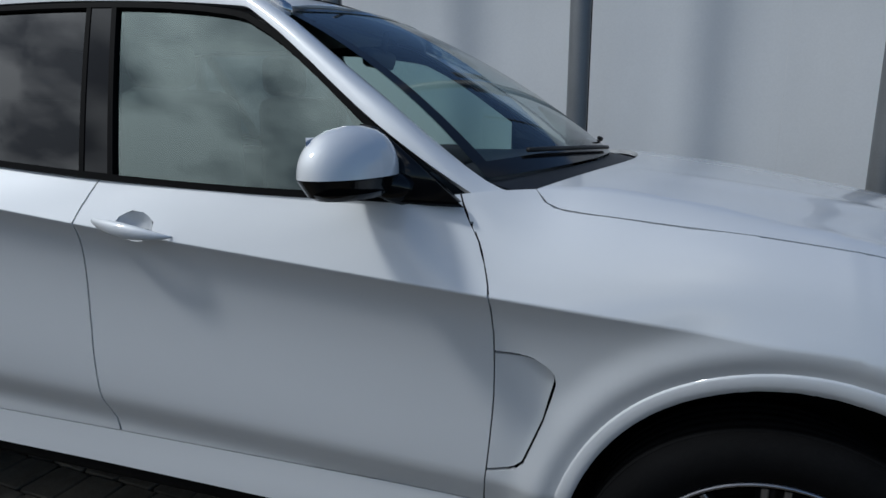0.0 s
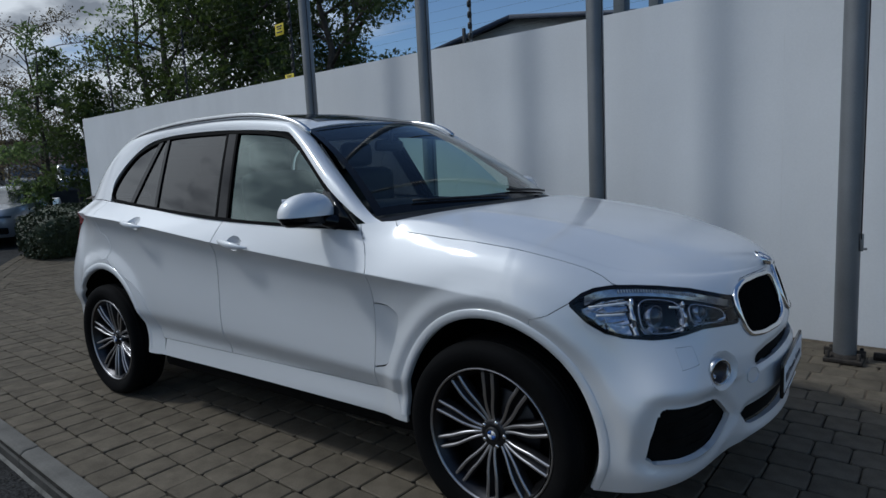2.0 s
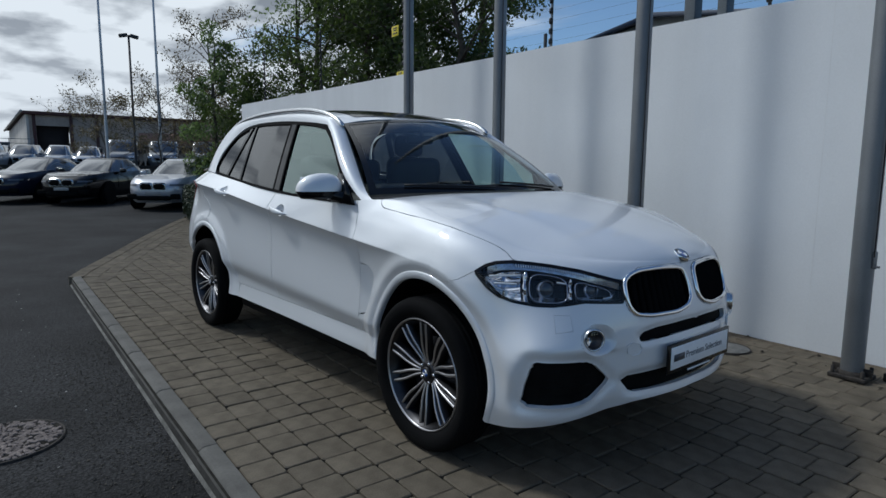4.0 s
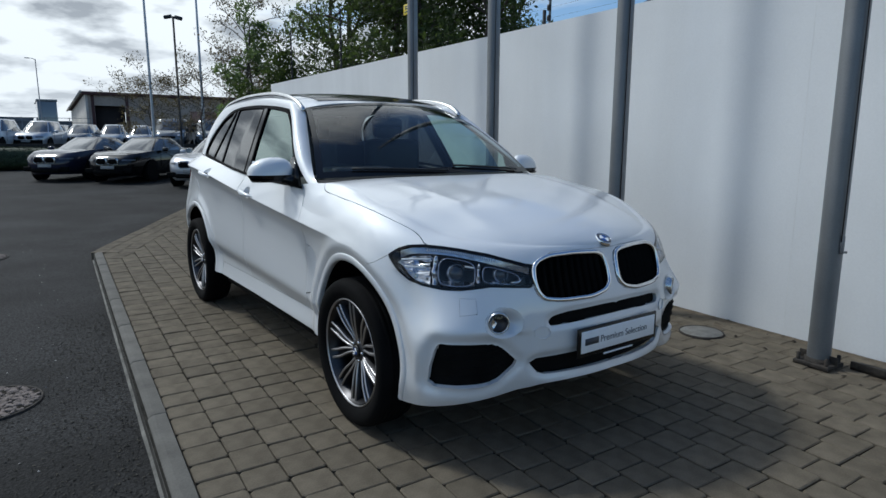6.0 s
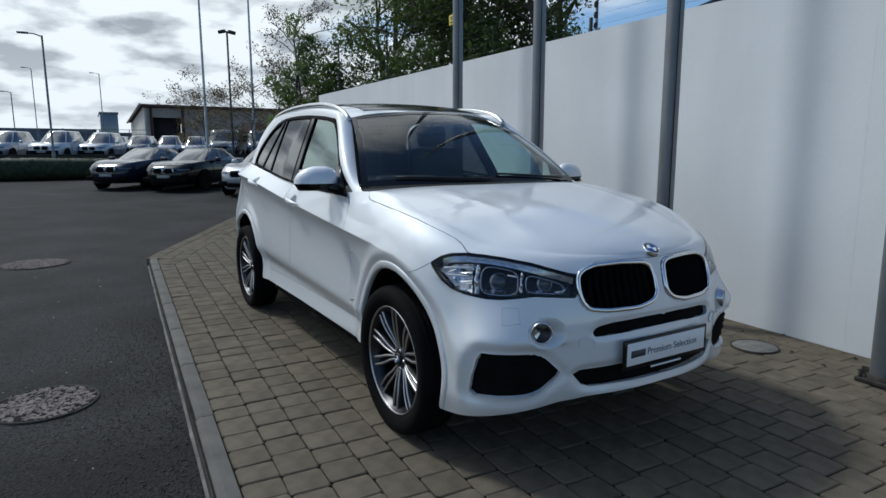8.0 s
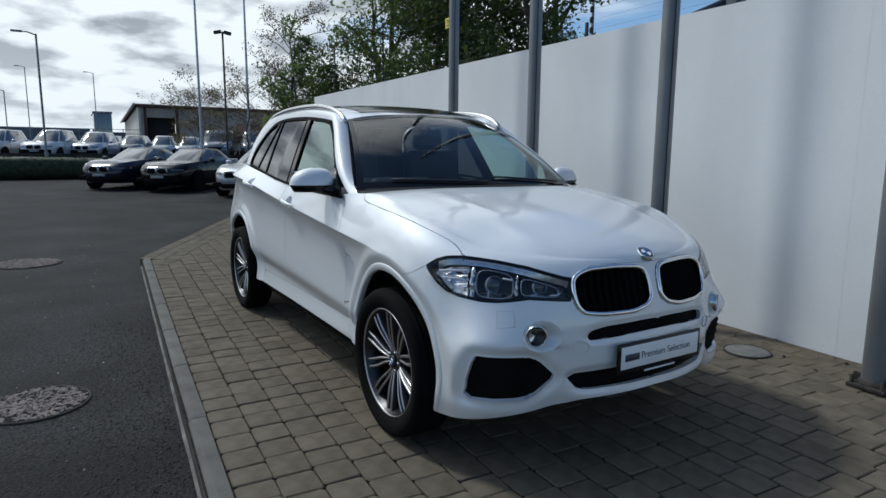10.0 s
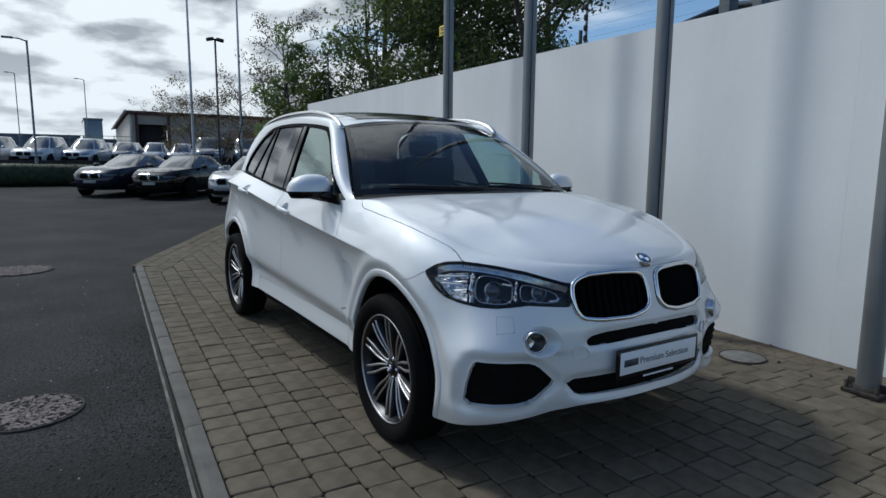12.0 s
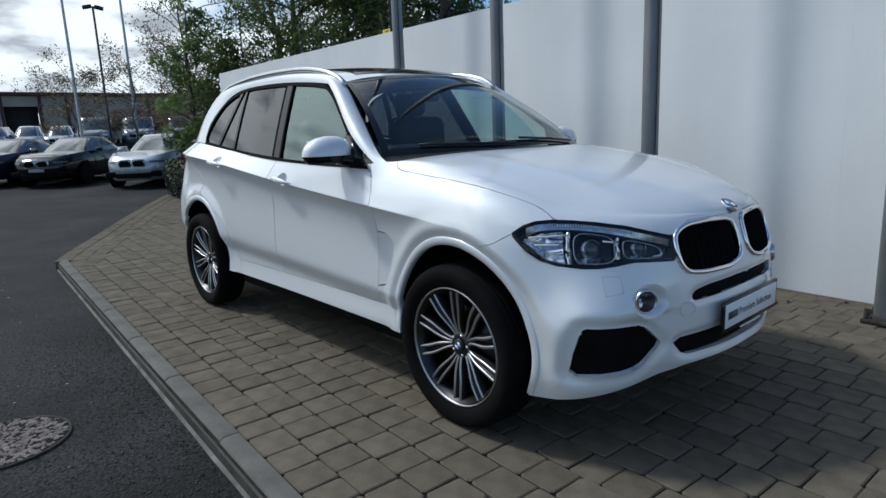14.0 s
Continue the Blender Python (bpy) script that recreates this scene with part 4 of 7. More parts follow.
# panel below the rear side window's end to the tail
bm = bmesh.new()
lowline = [Vector((-2.93, -glass_y(-2.93, 1.27) - 0.004, 1.272)), Vector((-3.46, -0.700, 1.258))]
grid(bm, lambda a, t: (lowline[0].lerp(lowline[1], a)).lerp(skin(3.02 + a * 0.75, top_w(3.02 + a * 0.75) - 0.008, -0.0015), t), [k / 8 for k in range(9)], [0, 0.5, 1])
bmesh.ops.recalc_face_normals(bm, faces=bm.faces)
both_sides("tail_shoulder", bm, PAINT)

# roof
spine_z = smooth_curve((-3.45, 1.50), (-3.1, 1.67), (-2.6, 1.735), (-2.0, 1.752), (-1.5, 1.722), (-1.12, 1.642))


def roof_point(i, r):
    e = D_ROOF[i]
    k = 1 - r * r
    x = e.x + 0.10 * k * max(0.0, min(1.0, (e.x + 1.8) / 0.5))
    return Vector((x, e.y * r, e.z + (max(spine_z(x), e.z) - e.z) * (1 - abs(r) ** 2.5)))


roof_i = [i for i, p in enumerate(D_ROOF) if -3.10 < p.x <= -1.234]
bm = grid(bmesh.new(), roof_point, roof_i, [-1 + k / 12 for k in range(25)])
bmesh.ops.recalc_face_normals(bm, faces=bm.faces)
bm.normal_update()
if sum(f.normal.z for f in bm.faces) < 0:
    bmesh.ops.reverse_faces(bm, faces=bm.faces)
rim(bm, 0.02)
roof = part("roof", bm, PAINT, suv)
bm = grid(bmesh.new(), lambda i, r: roof_point(i, r) + Vector((0, 0, 0.004)), [i for i in roof_i if -2.75 < D_ROOF[i].x < -1.30], [-0.83 + 1.66 * k / 12 for k in range(13)])
bmesh.ops.recalc_face_normals(bm, faces=bm.faces)
bm.normal_update()
if sum(f.normal.z for f in bm.faces) < 0:
    bmesh.ops.reverse_faces(bm, faces=bm.faces)
part("panoramic_roof_glass", bm, GLOSSBLACK, roof)
# tailgate and rear screen
tail_i = [i for i, p in enumerate(D_ROOF) if p.x <= -3.04]
bm = grid(bmesh.new(), lambda i, r: Vector((D_ROOF[i].x - 0.10 * (1 - r * r), D_ROOF[i].y * r, D_ROOF[i].z + 0.015 * (1 - r * r))), tail_i, [-1 + k / 8 for k in range(17)])
bmesh.ops.recalc_face_normals(bm, faces=bm.faces)
part("rear_screen", bm, GLOSSBLACK, suv)
bm = grid(bmesh.new(), lambda y, t: Vector((-3.50 + 0.10 * t - 0.06 * (1 - (y / 0.72) ** 2), y, 1.29 + 0.02 * t)), [-0.72 + 0.09 * k for k in range(17)], [0, 1])
part("tailgate_ledge", bm, PAINT, suv)

# roof rails
bm = bmesh.new()
rail = dense([(-1.17, -0.622, 1.580), (-1.27, -0.625, 1.638), (-1.45, -0.627, 1.686), (-1.75, -0.625, 1.718), (-2.3, -0.617, 1.727), (-2.75, -0.608, 1.702), (-2.98, -0.60, 1.660), (-3.06, -0.60, 1.630)], 5)
tube(bm, rail, [0.006] + [0.017] * (len(rail) - 2) + [0.006], 10)
both_sides("roof_rail", bm, SATIN, "satin aluminium roof rail")

# cowl and wipers
bm = grid(bmesh.new(), lambda r, t: scr_low(r).lerp(Vector((-0.53 + 0.23 * (1 - r * r), 0.79 * r, 1.160 + 0.02 * (1 - r * r))), t) + Vector((0, 0, -0.006)), [-1 + k / 10 for k in range(21)], [0, 1])
bmesh.ops.recalc_face_normals(bm, faces=bm.faces)
part("cowl", bm, BLACK, suv)
for y0, y1 in ((-0.05, -0.62), (0.62, 0.02)):
    bm = bmesh.new()
    pts = [screen_point((y0 + (y1 - y0) * k / 8) / 0.8, 0.03 + 0.05 * k / 8) + Vector((0.018, 0, 0.004)) for k in range(9)]
    tube(bm, pts, 0.006, 8)
    part("wiper", bm, BLACK, suv)

# wheel housings
for cx, a, b in ((0.012, 0.420, 0.460), (-2.92, 0.445, 0.478)):
    bm = bmesh.new()
    ang = [math.pi * k / 28 for k in range(29)]
    grid(bm, lambda t, y: Vector((cx + a * 1.01 * math.cos(t), y, 0.365 + b * 1.01 * math.sin(t))), ang, [-0.87, -0.80, -0.60])
    grid(bm, lambda t, k: Vector((cx + a * 1.01 * k * math.cos(t), -0.60, 0.365 + b * 1.01 * k * math.sin(t))), ang, [0.05, 1])
    both_sides("wheel_housing", bm, LINER)
bm = bmesh.new()
box(bm, 2.05, 1.62, 0.16, -1.45, 0, 0.315, 0.03)
box(bm, 0.95, 1.18, 0.14, -0.08, 0, 0.30, 0.03)
box(bm, 1.5, 1.18, 0.18, -3.0, 0, 0.35, 0.03)
part("underbody", bm, LINER, suv)


# wheels
def tyre_mesh():
    bm = bmesh.new()
    prof = [(0.262, -0.072), (0.275, -0.090), (0.300, -0.104), (0.330, -0.108), (0.350, -0.100), (0.360, -0.085), (0.3645, -0.06), (0.3650, 0.0), (0.3645, 0.06), (0.358, 0.09), (0.33, 0.108), (0.28, 0.10), (0.262, 0.08)]
    lathe(bm, prof, 72)
    return bm


def tread_mesh():
    bm = bmesh.new()
    for y in (-0.055, -0.028, 0.0, 0.028, 0.055):
        lathe(bm, [(0.3645, y - 0.011), (0.3668, y - 0.009), (0.3668, y + 0.009), (0.3645, y + 0.011)], 72)
    return bm


def rim_mesh():
    return lathe(bmesh.new(), [(0.270, -0.082), (0.268, -0.088), (0.263, -0.089), (0.259, -0.080)], 72)


def barrel_mesh():
    return lathe(bmesh.new(), [(0.256, -0.084), (0.248, -0.070), (0.236, -0.05), (0.230, 0.0), (0.235, 0.07), (0.262, 0.09)], 72)


def spoke_mesh(side):
    """One double spoke: two slim ribs with a sunk web between, bending out of a hub arm to its side; outer face to -y."""
    bm = bmesh.new()
    ease = lambda q: (lambda c: c * c * (3 - 2 * c))(max(0.0, min(1.0, q)))
    rows = []
    for k in range(15):
        t = k / 14
        r = 0.046 + (0.256 - 0.046) * t
        a = side * 0.314 * (0.64 + 0.36 * ease(t / 0.7))
        d = 0.0076 + 0.0080 * ease((t - 0.02) / 0.55) + 0.0046 * t
        wd = 0.0060 + 0.0014 * t
        y = -0.040 - 0.026 * math.sin(math.pi * min(1, t * 1.1) * 0.5) - 0.008 * t
        sunk = 0.004 + 0.030 * ease((t - 0.05) / 0.3)
        c, n = Vector((math.cos(a), 0, math.sin(a))), Vector((-math.sin(a), 0, math.cos(a)))
        half = [(d + wd + 0.004, 0.036), (d + wd, 0.004), (d + wd * 0.45, 0.0), (d - wd * 0.45, 0.0), (max(0.0009, d - wd), 0.004), (max(0.0006, d - wd - 0.0025), sunk)]
        across = [(-q, dep) for q, dep in half] + [(q, dep) for q, dep in reversed(half)]
        rows.append([bm.verts.new(c * r + n * q + Vector((0, y + dep, 0))) for q, dep in across])
    for a, b in zip(rows, rows[1:]):
        for i in range(len(a) - 1):
            bm.faces.new((a[i], b[i], b[i + 1], a[i + 1]))
    bmesh.ops.recalc_face_normals(bm, faces=bm.faces)
    return bm


def hub_mesh():
    bm = bmesh.new()
    lathe(bm, [(0.001, -0.044), (0.030, -0.044), (0.046, -0.046), (0.056, -0.040), (0.066, -0.02), (0.070, 0.02)], 40)
    return bm


def make_mesh(name, bm, mat):
    me = bpy.data.meshes.new(name)
    for f in bm.faces:
        f.smooth = True
    bmesh.ops.recalc_face_normals(bm, faces=bm.faces)
    bm.to_mesh(me)
    bm.free()
    me.materials.append(mat)
    return me


def child(name, me, parent, m=None, label=""):
    ob = new(name, me)
    ob.parent = parent
    if m:
        ob.matrix_basis = m
    return tagged(ob, label=label)


bm = lathe(bmesh.new(), [(0.001, 0.0), (0.17, 0.0), (0.175, 0.004), (0.175, 0.02), (0.06, 0.03), (0.001, 0.03)], 48)
DISC_ME = make_mesh("brake_disc", bm, ALLOY_DARK)
bm = lathe(bmesh.new(), [(0.001, 0.02), (0.23, 0.03), (0.234, 0.07)], 48)
BACK_ME = make_mesh("wheel_back", bm, LINER)
TYRE_ME, TREAD_ME, RIM_ME, HUB_ME = make_mesh("tyre", tyre_mesh(), RUBBER), make_mesh("tread", tread_mesh(), RUBBER), make_mesh("rim", rim_mesh(), ALLOY), make_mesh("hub", hub_mesh(), ALLOY_DARK)
SPOKE_MES = [make_mesh("spoke", spoke_mesh(sd), ALLOY) for sd in (-1, 1)]
for me in SPOKE_MES:
    # the ribs' flanks and the web between them are set in darker alloy
    me.materials.append(ALLOY_DARK)
    for f in me.polygons:
        if f.index % 11 in (0, 4, 5, 6, 10):
            f.material_index = 1
CAP_ME = make_mesh("hub_cap", lathe(bmesh.new(), [(0.001, -0.0565), (0.024, -0.0565), (0.029, -0.054), (0.030, -0.048)], 32), BLACK)
CAPQ_MES = []
for start_q, mat in ((0, PLATEWHITE), (1, BLUE)):
    bm = bmesh.new()
    for q in (start_q, start_q + 2):
        pts = [(0, 0)] + [(0.018 * math.cos(math.pi / 2 * (q + k / 6)), 0.018 * math.sin(math.pi / 2 * (q + k / 6))) for k in range(7)]
        solid_poly(bm, pts, 0.0012, pose(0, -0.0565, 0, 90))
    CAPQ_MES.append(make_mesh("hub_emblem", bm, mat))
BARREL_ME = make_mesh("barrel", barrel_mesh(), ALLOY_BARREL)
bm = lathe(bmesh.new(), [(0.001, -0.058), (0.006, -0.058), (0.0085, -0.054), (0.0085, -0.04)], 12)
BOLT_ME = make_mesh("wheel_bolt", bm, CHROME)

for wx in (0.0, -2.933):
    for sd in (-1, 1):
        w = new("wheel")
        w.parent = suv
        w.matrix_basis = pose(wx, 0.832 * sd, 0.365, 0, 0, 0 if sd < 0 else 180)
        tagged(w, label="multi-spoke alloy wheel with a low-profile tyre")
        child("tyre", TYRE_ME, w, label="black low-profile tyre")
        child("tread", TREAD_ME, w)
        child("rim", RIM_ME, w)
        child("barrel", BARREL_ME, w)
        child("wheel_back", BACK_ME, w)
        child("brake_disc", DISC_ME, w)
        child("hub", HUB_ME, w)
        child("hub_cap", CAP_ME, w)
        for me in CAPQ_MES:
            child("hub_emblem", me, w)
        for k in range(5):
            for me in SPOKE_MES:
                child("spoke", me, w, Matrix.Rotation(-2 * math.pi * (k + 0.5) / 5, 4, "Y"))
        for k in range(5):
            a = 2 * math.pi * k / 5
            child("wheel_bolt", BOLT_ME, w, Matrix.Translation((0.048 * math.cos(a), 0.008, 0.048 * math.sin(a))))

# ---- the parked car: lamps, grille, trim, cabin ----
def ellipse(s, w, a, b, n=24):
    return [(s + a * math.cos(2 * math.pi * k / n), w + b * math.sin(2 * math.pi * k / n)) for k in range(n)]


def pair(name, make, mat, label="", parents=None):
    """One mesh on each side of the car; make(bm) builds the right-hand one."""
    bm = make(bmesh.new())
    bmesh.ops.recalc_face_normals(bm, faces=bm.faces)
    other = mirrored(bm)
    pa, pb = parents or (suv, suv)
    return part(name, bm, mat, pa, label), part(name, other, mat, pb, label)


def ring_panel(outer, inner, off, depth, s0=NOSE, s1=0.2):
    bm = flat_skin(s0, s1, 0.02)
    cut_flat(bm, outer, True)
    cut_flat(bm, inner, False)
    return folded(bm, off, depth)


def solid_panel(poly, off, depth=0.0, s0=NOSE, s1=0.2, step=0.03):
    bm = flat_skin(s0, s1, step)
    cut_flat(bm, poly, True)
    return folded(bm, off, depth)


# headlamps
lamps = both_sides("headlamp", solid_panel(LAMP, 0.075), LAMPDARK, "clear headlamp with twin projectors")
lamp_lens = both_sides("lens", solid_panel(LAMP, 0.0), LENS)
for a, b in zip(lamp_lens, lamps):
    a.parent = b
    a.visible_shadow = False
pair("lamp_surround", lambda bm: (bm.free(), ring_panel(grown(LAMP, 0.001), grown(LAMP, -0.0075), -0.001, 0.07))[1], GLOSSBLACK, parents=lamps)


lamp_top = smooth_curve((-0.94, 0.842), (-0.84, 0.860), (-0.72, 0.882), (-0.6, 0.899), (-0.49, 0.908), (-0.40, 0.910), (-0.30, 0.896))
lamp_low = smooth_curve((-0.93, 0.782), (-0.84, 0.786), (-0.75, 0.791), (-0.62, 0.780), (-0.55, 0.782), (-0.45, 0.793), (-0.38, 0.812), (-0.33, 0.845), (-0.30, 0.857))


def lamp_sheet(name, mat, s0, s1, low, high, off, ns=12, nv=6, label=""):
    """A curved sheet inside the lamp: from s0 to s1, between two heights; off(u, t) is its depth below the lens."""
    def at(u, t):
        s_ = s0 + (s1 - s0) * u
        return skin(s_, low(s_) + (high(s_) - low(s_)) * t, off(u, t))
    return pair(name, lambda bm: grid(bm, at, [k / ns for k in range(ns + 1)], [k / nv for k in range(nv + 1)]), mat, label, parents=lamps)


def above(d):
    return lambda s_: lamp_low(s_) + d


def below(d):
    return lambda s_: lamp_top(s_) - d


# the ribbed light guide along the brow
lamp_sheet("light_guide", LAMPBAND, -0.915, -0.312, below(0.026), below(0.006), lambda u, t: 0.020 - 0.012 * t, 48, 4)


def guide_ribs(bm):
    for k in range(30):
        s_ = -0.435 - 0.0108 * k
        tube(bm, [skin(s_, lamp_top(s_) - 0.009, 0.006), skin(s_ - 0.006, lamp_top(s_) - 0.017, 0.011)], 0.0021, 5)
    return bm


pair("guide_ribs", guide_ribs, WHITEPLASTIC, parents=lamps)
lamp_sheet("lamp_ledge", LAMPDARK, -0.90, -0.34, below(0.030), below(0.026), lambda u, t: 0.062 - 0.052 * t, 20, 2)
# stepped silver reflector at the outer end
lamp_sheet("outer_reflector", LAMPINNER, -0.470, -0.300, above(-0.003), below(0.030), lambda u, t: 0.012 + 0.026 * ((t * 2.99 + 0.45 * u) % 1.0) * (0.45 + 0.55 * abs(math.sin(2.6 * u + 2.2 * t))) + 0.016 * ((u * 2.01) % 1.0), 26, 40)
pair("light_bar", lambda bm: [tube(bm, [skin(sa + (sb - sa) * k / 8, wa + (wb - wa) * k / 8, 0.008) for k in range(9)], 0.0042, 6) for sa, sb, wa, wb in ((-0.325, -0.470, 0.866, 0.866), (-0.350, -0.455, 0.846, 0.842))] and bm, WHITEPLASTIC, parents=lamps)
# bright uprights between the windows, the rims of the windows and the mirrored floor before them
lamp_sheet("upright", LAMPINNER, -0.512, -0.466, above(0.002), below(0.028), lambda u, t: 0.010 + 0.034 * (2 * u - 1) ** 2 + 0.010 * math.sin(7 * t) ** 2, 12, 14)
lamp_sheet("upright", LAMPINNER, -0.712, -0.678, above(0.014), below(0.028), lambda u, t: 0.010 + 0.034 * (2 * u - 1) ** 2 + 0.010 * math.sin(6 * t + 1) ** 2, 12, 14)


def window_rim(s0, s1):
    def at(a):
        ca, sa = math.cos(a), math.sin(a)
        u = 0.5 + 0.5 * math.copysign(abs(ca) ** 0.55, ca)
        t = 0.5 + 0.5 * math.copysign(abs(sa) ** 0.55, sa)
        s_ = s0 + (s1 - s0) * u
        lo, hi = lamp_low(s_) + 0.008, lamp_top(s_) - 0.032
        return skin(s_, lo + (hi - lo) * t, 0.016)
    line = [at(2 * math.pi * k / 36) for k in range(36)]
    return lambda bm: tube(bm, line + line[:2], 0.0026, 6, False)


for s0_, s1_ in ((-0.680, -0.512), (-0.872, -0.714)):
    pair("window_rim", window_rim(s0_, s1_), LAMPBAND, parents=lamps)
lamp_sheet("lamp_floor", LAMPINNER, -0.676, -0.516, above(0.006), above(0.027), lambda u, t: 0.014 + 0.036 * t + 0.006 * math.sin(17 * u) * t, 24, 6)
lamp_sheet("lamp_floor", LAMPINNER, -0.850, -0.716, above(0.006), above(0.018), lambda u, t: 0.014 + 0.034 * t + 0.005 * math.sin(15 * u) * t, 20, 5)
pair("light_bar", lambda bm: tube(bm, [skin(-0.632 - 0.0052 * k, 0.846 - 0.0005 * k, 0.012) for k in range(9)], 0.0034, 6), WHITEPLASTIC, parents=lamps)
for s0_, s1_ in ((-0.674, -0.514), (-0.905, -0.718)):
    lamp_sheet("projector_window", LAMPGLASS, s0_, s1_, above(0.004), below(0.029), lambda u, t: 0.040 + 0.014 * (1 - (2 * u - 1) ** 2), 10, 6)
for s_, w_, r_ in ((-0.592, 0.832, 0.036), (-0.800, 0.828, 0.030)):
    c = skin(s_, w_, 0.055)
    n = (skin(s_, w_, 0.0) - c).normalized()
    aim = (n * 0.55 + Vector((1, 0, 0)) * 0.6).normalized()
    m = Matrix.Translation(c) @ aim.to_track_quat("Z", "Y").to_matrix().to_4x4()
    pair("projector", lambda bm: lathe(bm, [(r_ * math.sin(a), 0.004 + r_ * 0.6 * math.cos(a)) for a in [0.02 + k * 0.155 for k in range(11)]], 28, m, "z"), BULB, parents=lamps)
    pair("projector_ring", lambda bm: lathe(bm, [(r_ * 1.00, 0.0), (r_ * 1.02, 0.012), (r_ * 1.08, 0.012), (r_ * 1.12, -0.01)], 32, m, "z"), LAMPBAND, parents=lamps)
# bright lip along the bottom, with its upturned inner end
lamp_sheet("lamp_sill", CHROME, -0.885, -0.385, above(-0.001), above(0.008), lambda u, t: 0.010 + 0.026 * t, 30, 2)
pair("sill_hook", lambda bm: tube(bm, [skin(-0.835, lamp_low(-0.835) + 0.014, 0.016), skin(-0.868, lamp_low(-0.868) + 0.017, 0.016), skin(-0.893, lamp_low(-0.893) + 0.032, 0.018)], [0.003, 0.005, 0.003], 6), CHROME, parents=lamps)

# kidney grille
GRILLE_IN = grown(GRILLE, -0.017)
grilles = both_sides("grille", ring_panel(grown(GRILLE, 0.0005), GRILLE_IN, 0.008, 0.03), PILLARGLOSS, "chrome-framed grille with black slats")


def grille_frame(bm):
    line = [skin(s, w, -0.001) for s, w in grown(GRILLE, -0.0105)]
    return tube(bm, line + line[:2], 0.0105, 10, False)


pair("chrome_frame", grille_frame, CHROME, parents=grilles)


def slat(s0):
    hi = max([w for s, w in GRILLE_IN if abs(s - s0) < 0.05] or [0.8]) - 0.001
    lo = min([w for s, w in GRILLE_IN if abs(s - s0) < 0.05] or [0.8]) + 0.001

    def make(bm):
        grid(bm, lambda k, t: skin(s0 + 0.006 * (k - 1), lo + (hi - lo) * t, (0.0, 0.03)[k != 1]), [0, 1, 2], [q / 6 for q in range(7)])
        return bm
    return make


for k in range(9):
    pair("slat", slat(-0.985 - 0.0325 * k), LINER, parents=grilles)
pair("grille_backing", lambda bm: (bm.free(), solid_panel(GRILLE, 0.045))[1], LINER, parents=grilles)

# bumper openings: dark mesh inserts
for name, poly, off in (("side_intake", INTAKE, 0.046), ("upper_slot", SLOT, 0.028), ("lower_intake", LOWER, 0.04)):
    for ob in both_sides(name, solid_panel(poly, off), LINER, parent=front_bumper):
        ob["label"] = "black plastic mesh air intake"
pair("intake_rib", lambda bm: [tube(bm, [skin(-0.53 - 0.24 * k / 10, w_, 0.044) for k in range(11)], 0.003, 6) for w_ in (0.40, 0.44, 0.48, 0.51)] and bm, LINER, parents=(front_bumper, front_bumper))


# fog lamps in their dished recess
def fog_bowl(bm):
    c = (-0.782, 0.637)

    def at(rho, a):
        d = 0.034 * (1 - rho * rho) ** 1.6
        return skin(c[0] + rho * 0.078 * math.cos(a), c[1] + rho * 0.064 * math.sin(a), d)
    return grid(bm, at, [0.01, 0.15, 0.3, 0.45, 0.6, 0.7, 0.8, 0.9, 1.0], [2 * math.pi * k / 28 for k in range(29)])


bowls = pair("fog_lamp_recess", fog_bowl, PAINT)
c = skin(-0.757, 0.642, 0.005)
m = Matrix.Translation(c) @ Vector((0.86, -0.5, 0.0)).to_track_quat("Z", "Y").to_matrix().to_4x4()
fogs = pair("fog_lamp", lambda bm: lathe(bm, [(0.036, -0.004), (0.039, 0.012), (0.042, 0.017), (0.046, 0.013), (0.048, 0.0), (0.048, -0.02)], 32, m, "z"), SATIN, "round fog lamp in a bright metal ring", parents=bowls)
pair("bulb", lambda bm: lathe(bm, [(0.001, -0.016), (0.014, -0.015), (0.026, -0.010), (0.037, 0.004)], 24, m, "z"), ALLOY_DARK, parents=fogs)
pair("reflector", lambda bm: grid(bm, lambda r_, a: m @ Vector((r_ * math.cos(a), r_ * math.sin(a), -0.002 - 9.0 * (0.030 - r_) ** 2 + 0.010 * (r_ / 0.03))), [0.004, 0.012, 0.020, 0.030], [math.radians(150 + 10 * k) for k in range(9)]), CHROME, parents=fogs)
pair("lens", lambda bm: lathe(bm, [(0.001, 0.018), (0.02, 0.0165), (0.037, 0.013)], 24, m, "z"), LENS, parents=fogs)

# parking sensor and towing eye cover
pair("parking_sensor", lambda bm: (bm.free(), solid_panel(ellipse(-0.985, 0.565, 0.014, 0.010, 16), -0.001, 0.004))[1], PAINT, parents=(front_bumper, front_bumper))


def tow_cover(bm):
    bm.free()
    bm = flat_skin(NOSE, 0.2, 0.012)
    cut_flat(bm, ellipse(-0.935, 0.585, 0.034, 0.026), True)
    for v in bm.verts:
        v.co = skin(v.co.x, v.co.y, scoop(v.co.x, v.co.y) - 0.0012)
    return rim(bm, 0.004)


pair("tow_cover", tow_cover, PAINT, parents=(front_bumper, front_bumper))

# badge plate with its frame
plate = part("number_plate", box(bmesh.new(), 0.012, 0.540, 0.131, 0.878, 0, 0.525, 0.004), GLOSSBLACK, suv, "white show plate in a black frame")
part("plate_face", box(bmesh.new(), 0.006, 0.505, 0.098, 0.884, 0, 0.528, 0.002), PLATEWHITE, plate)


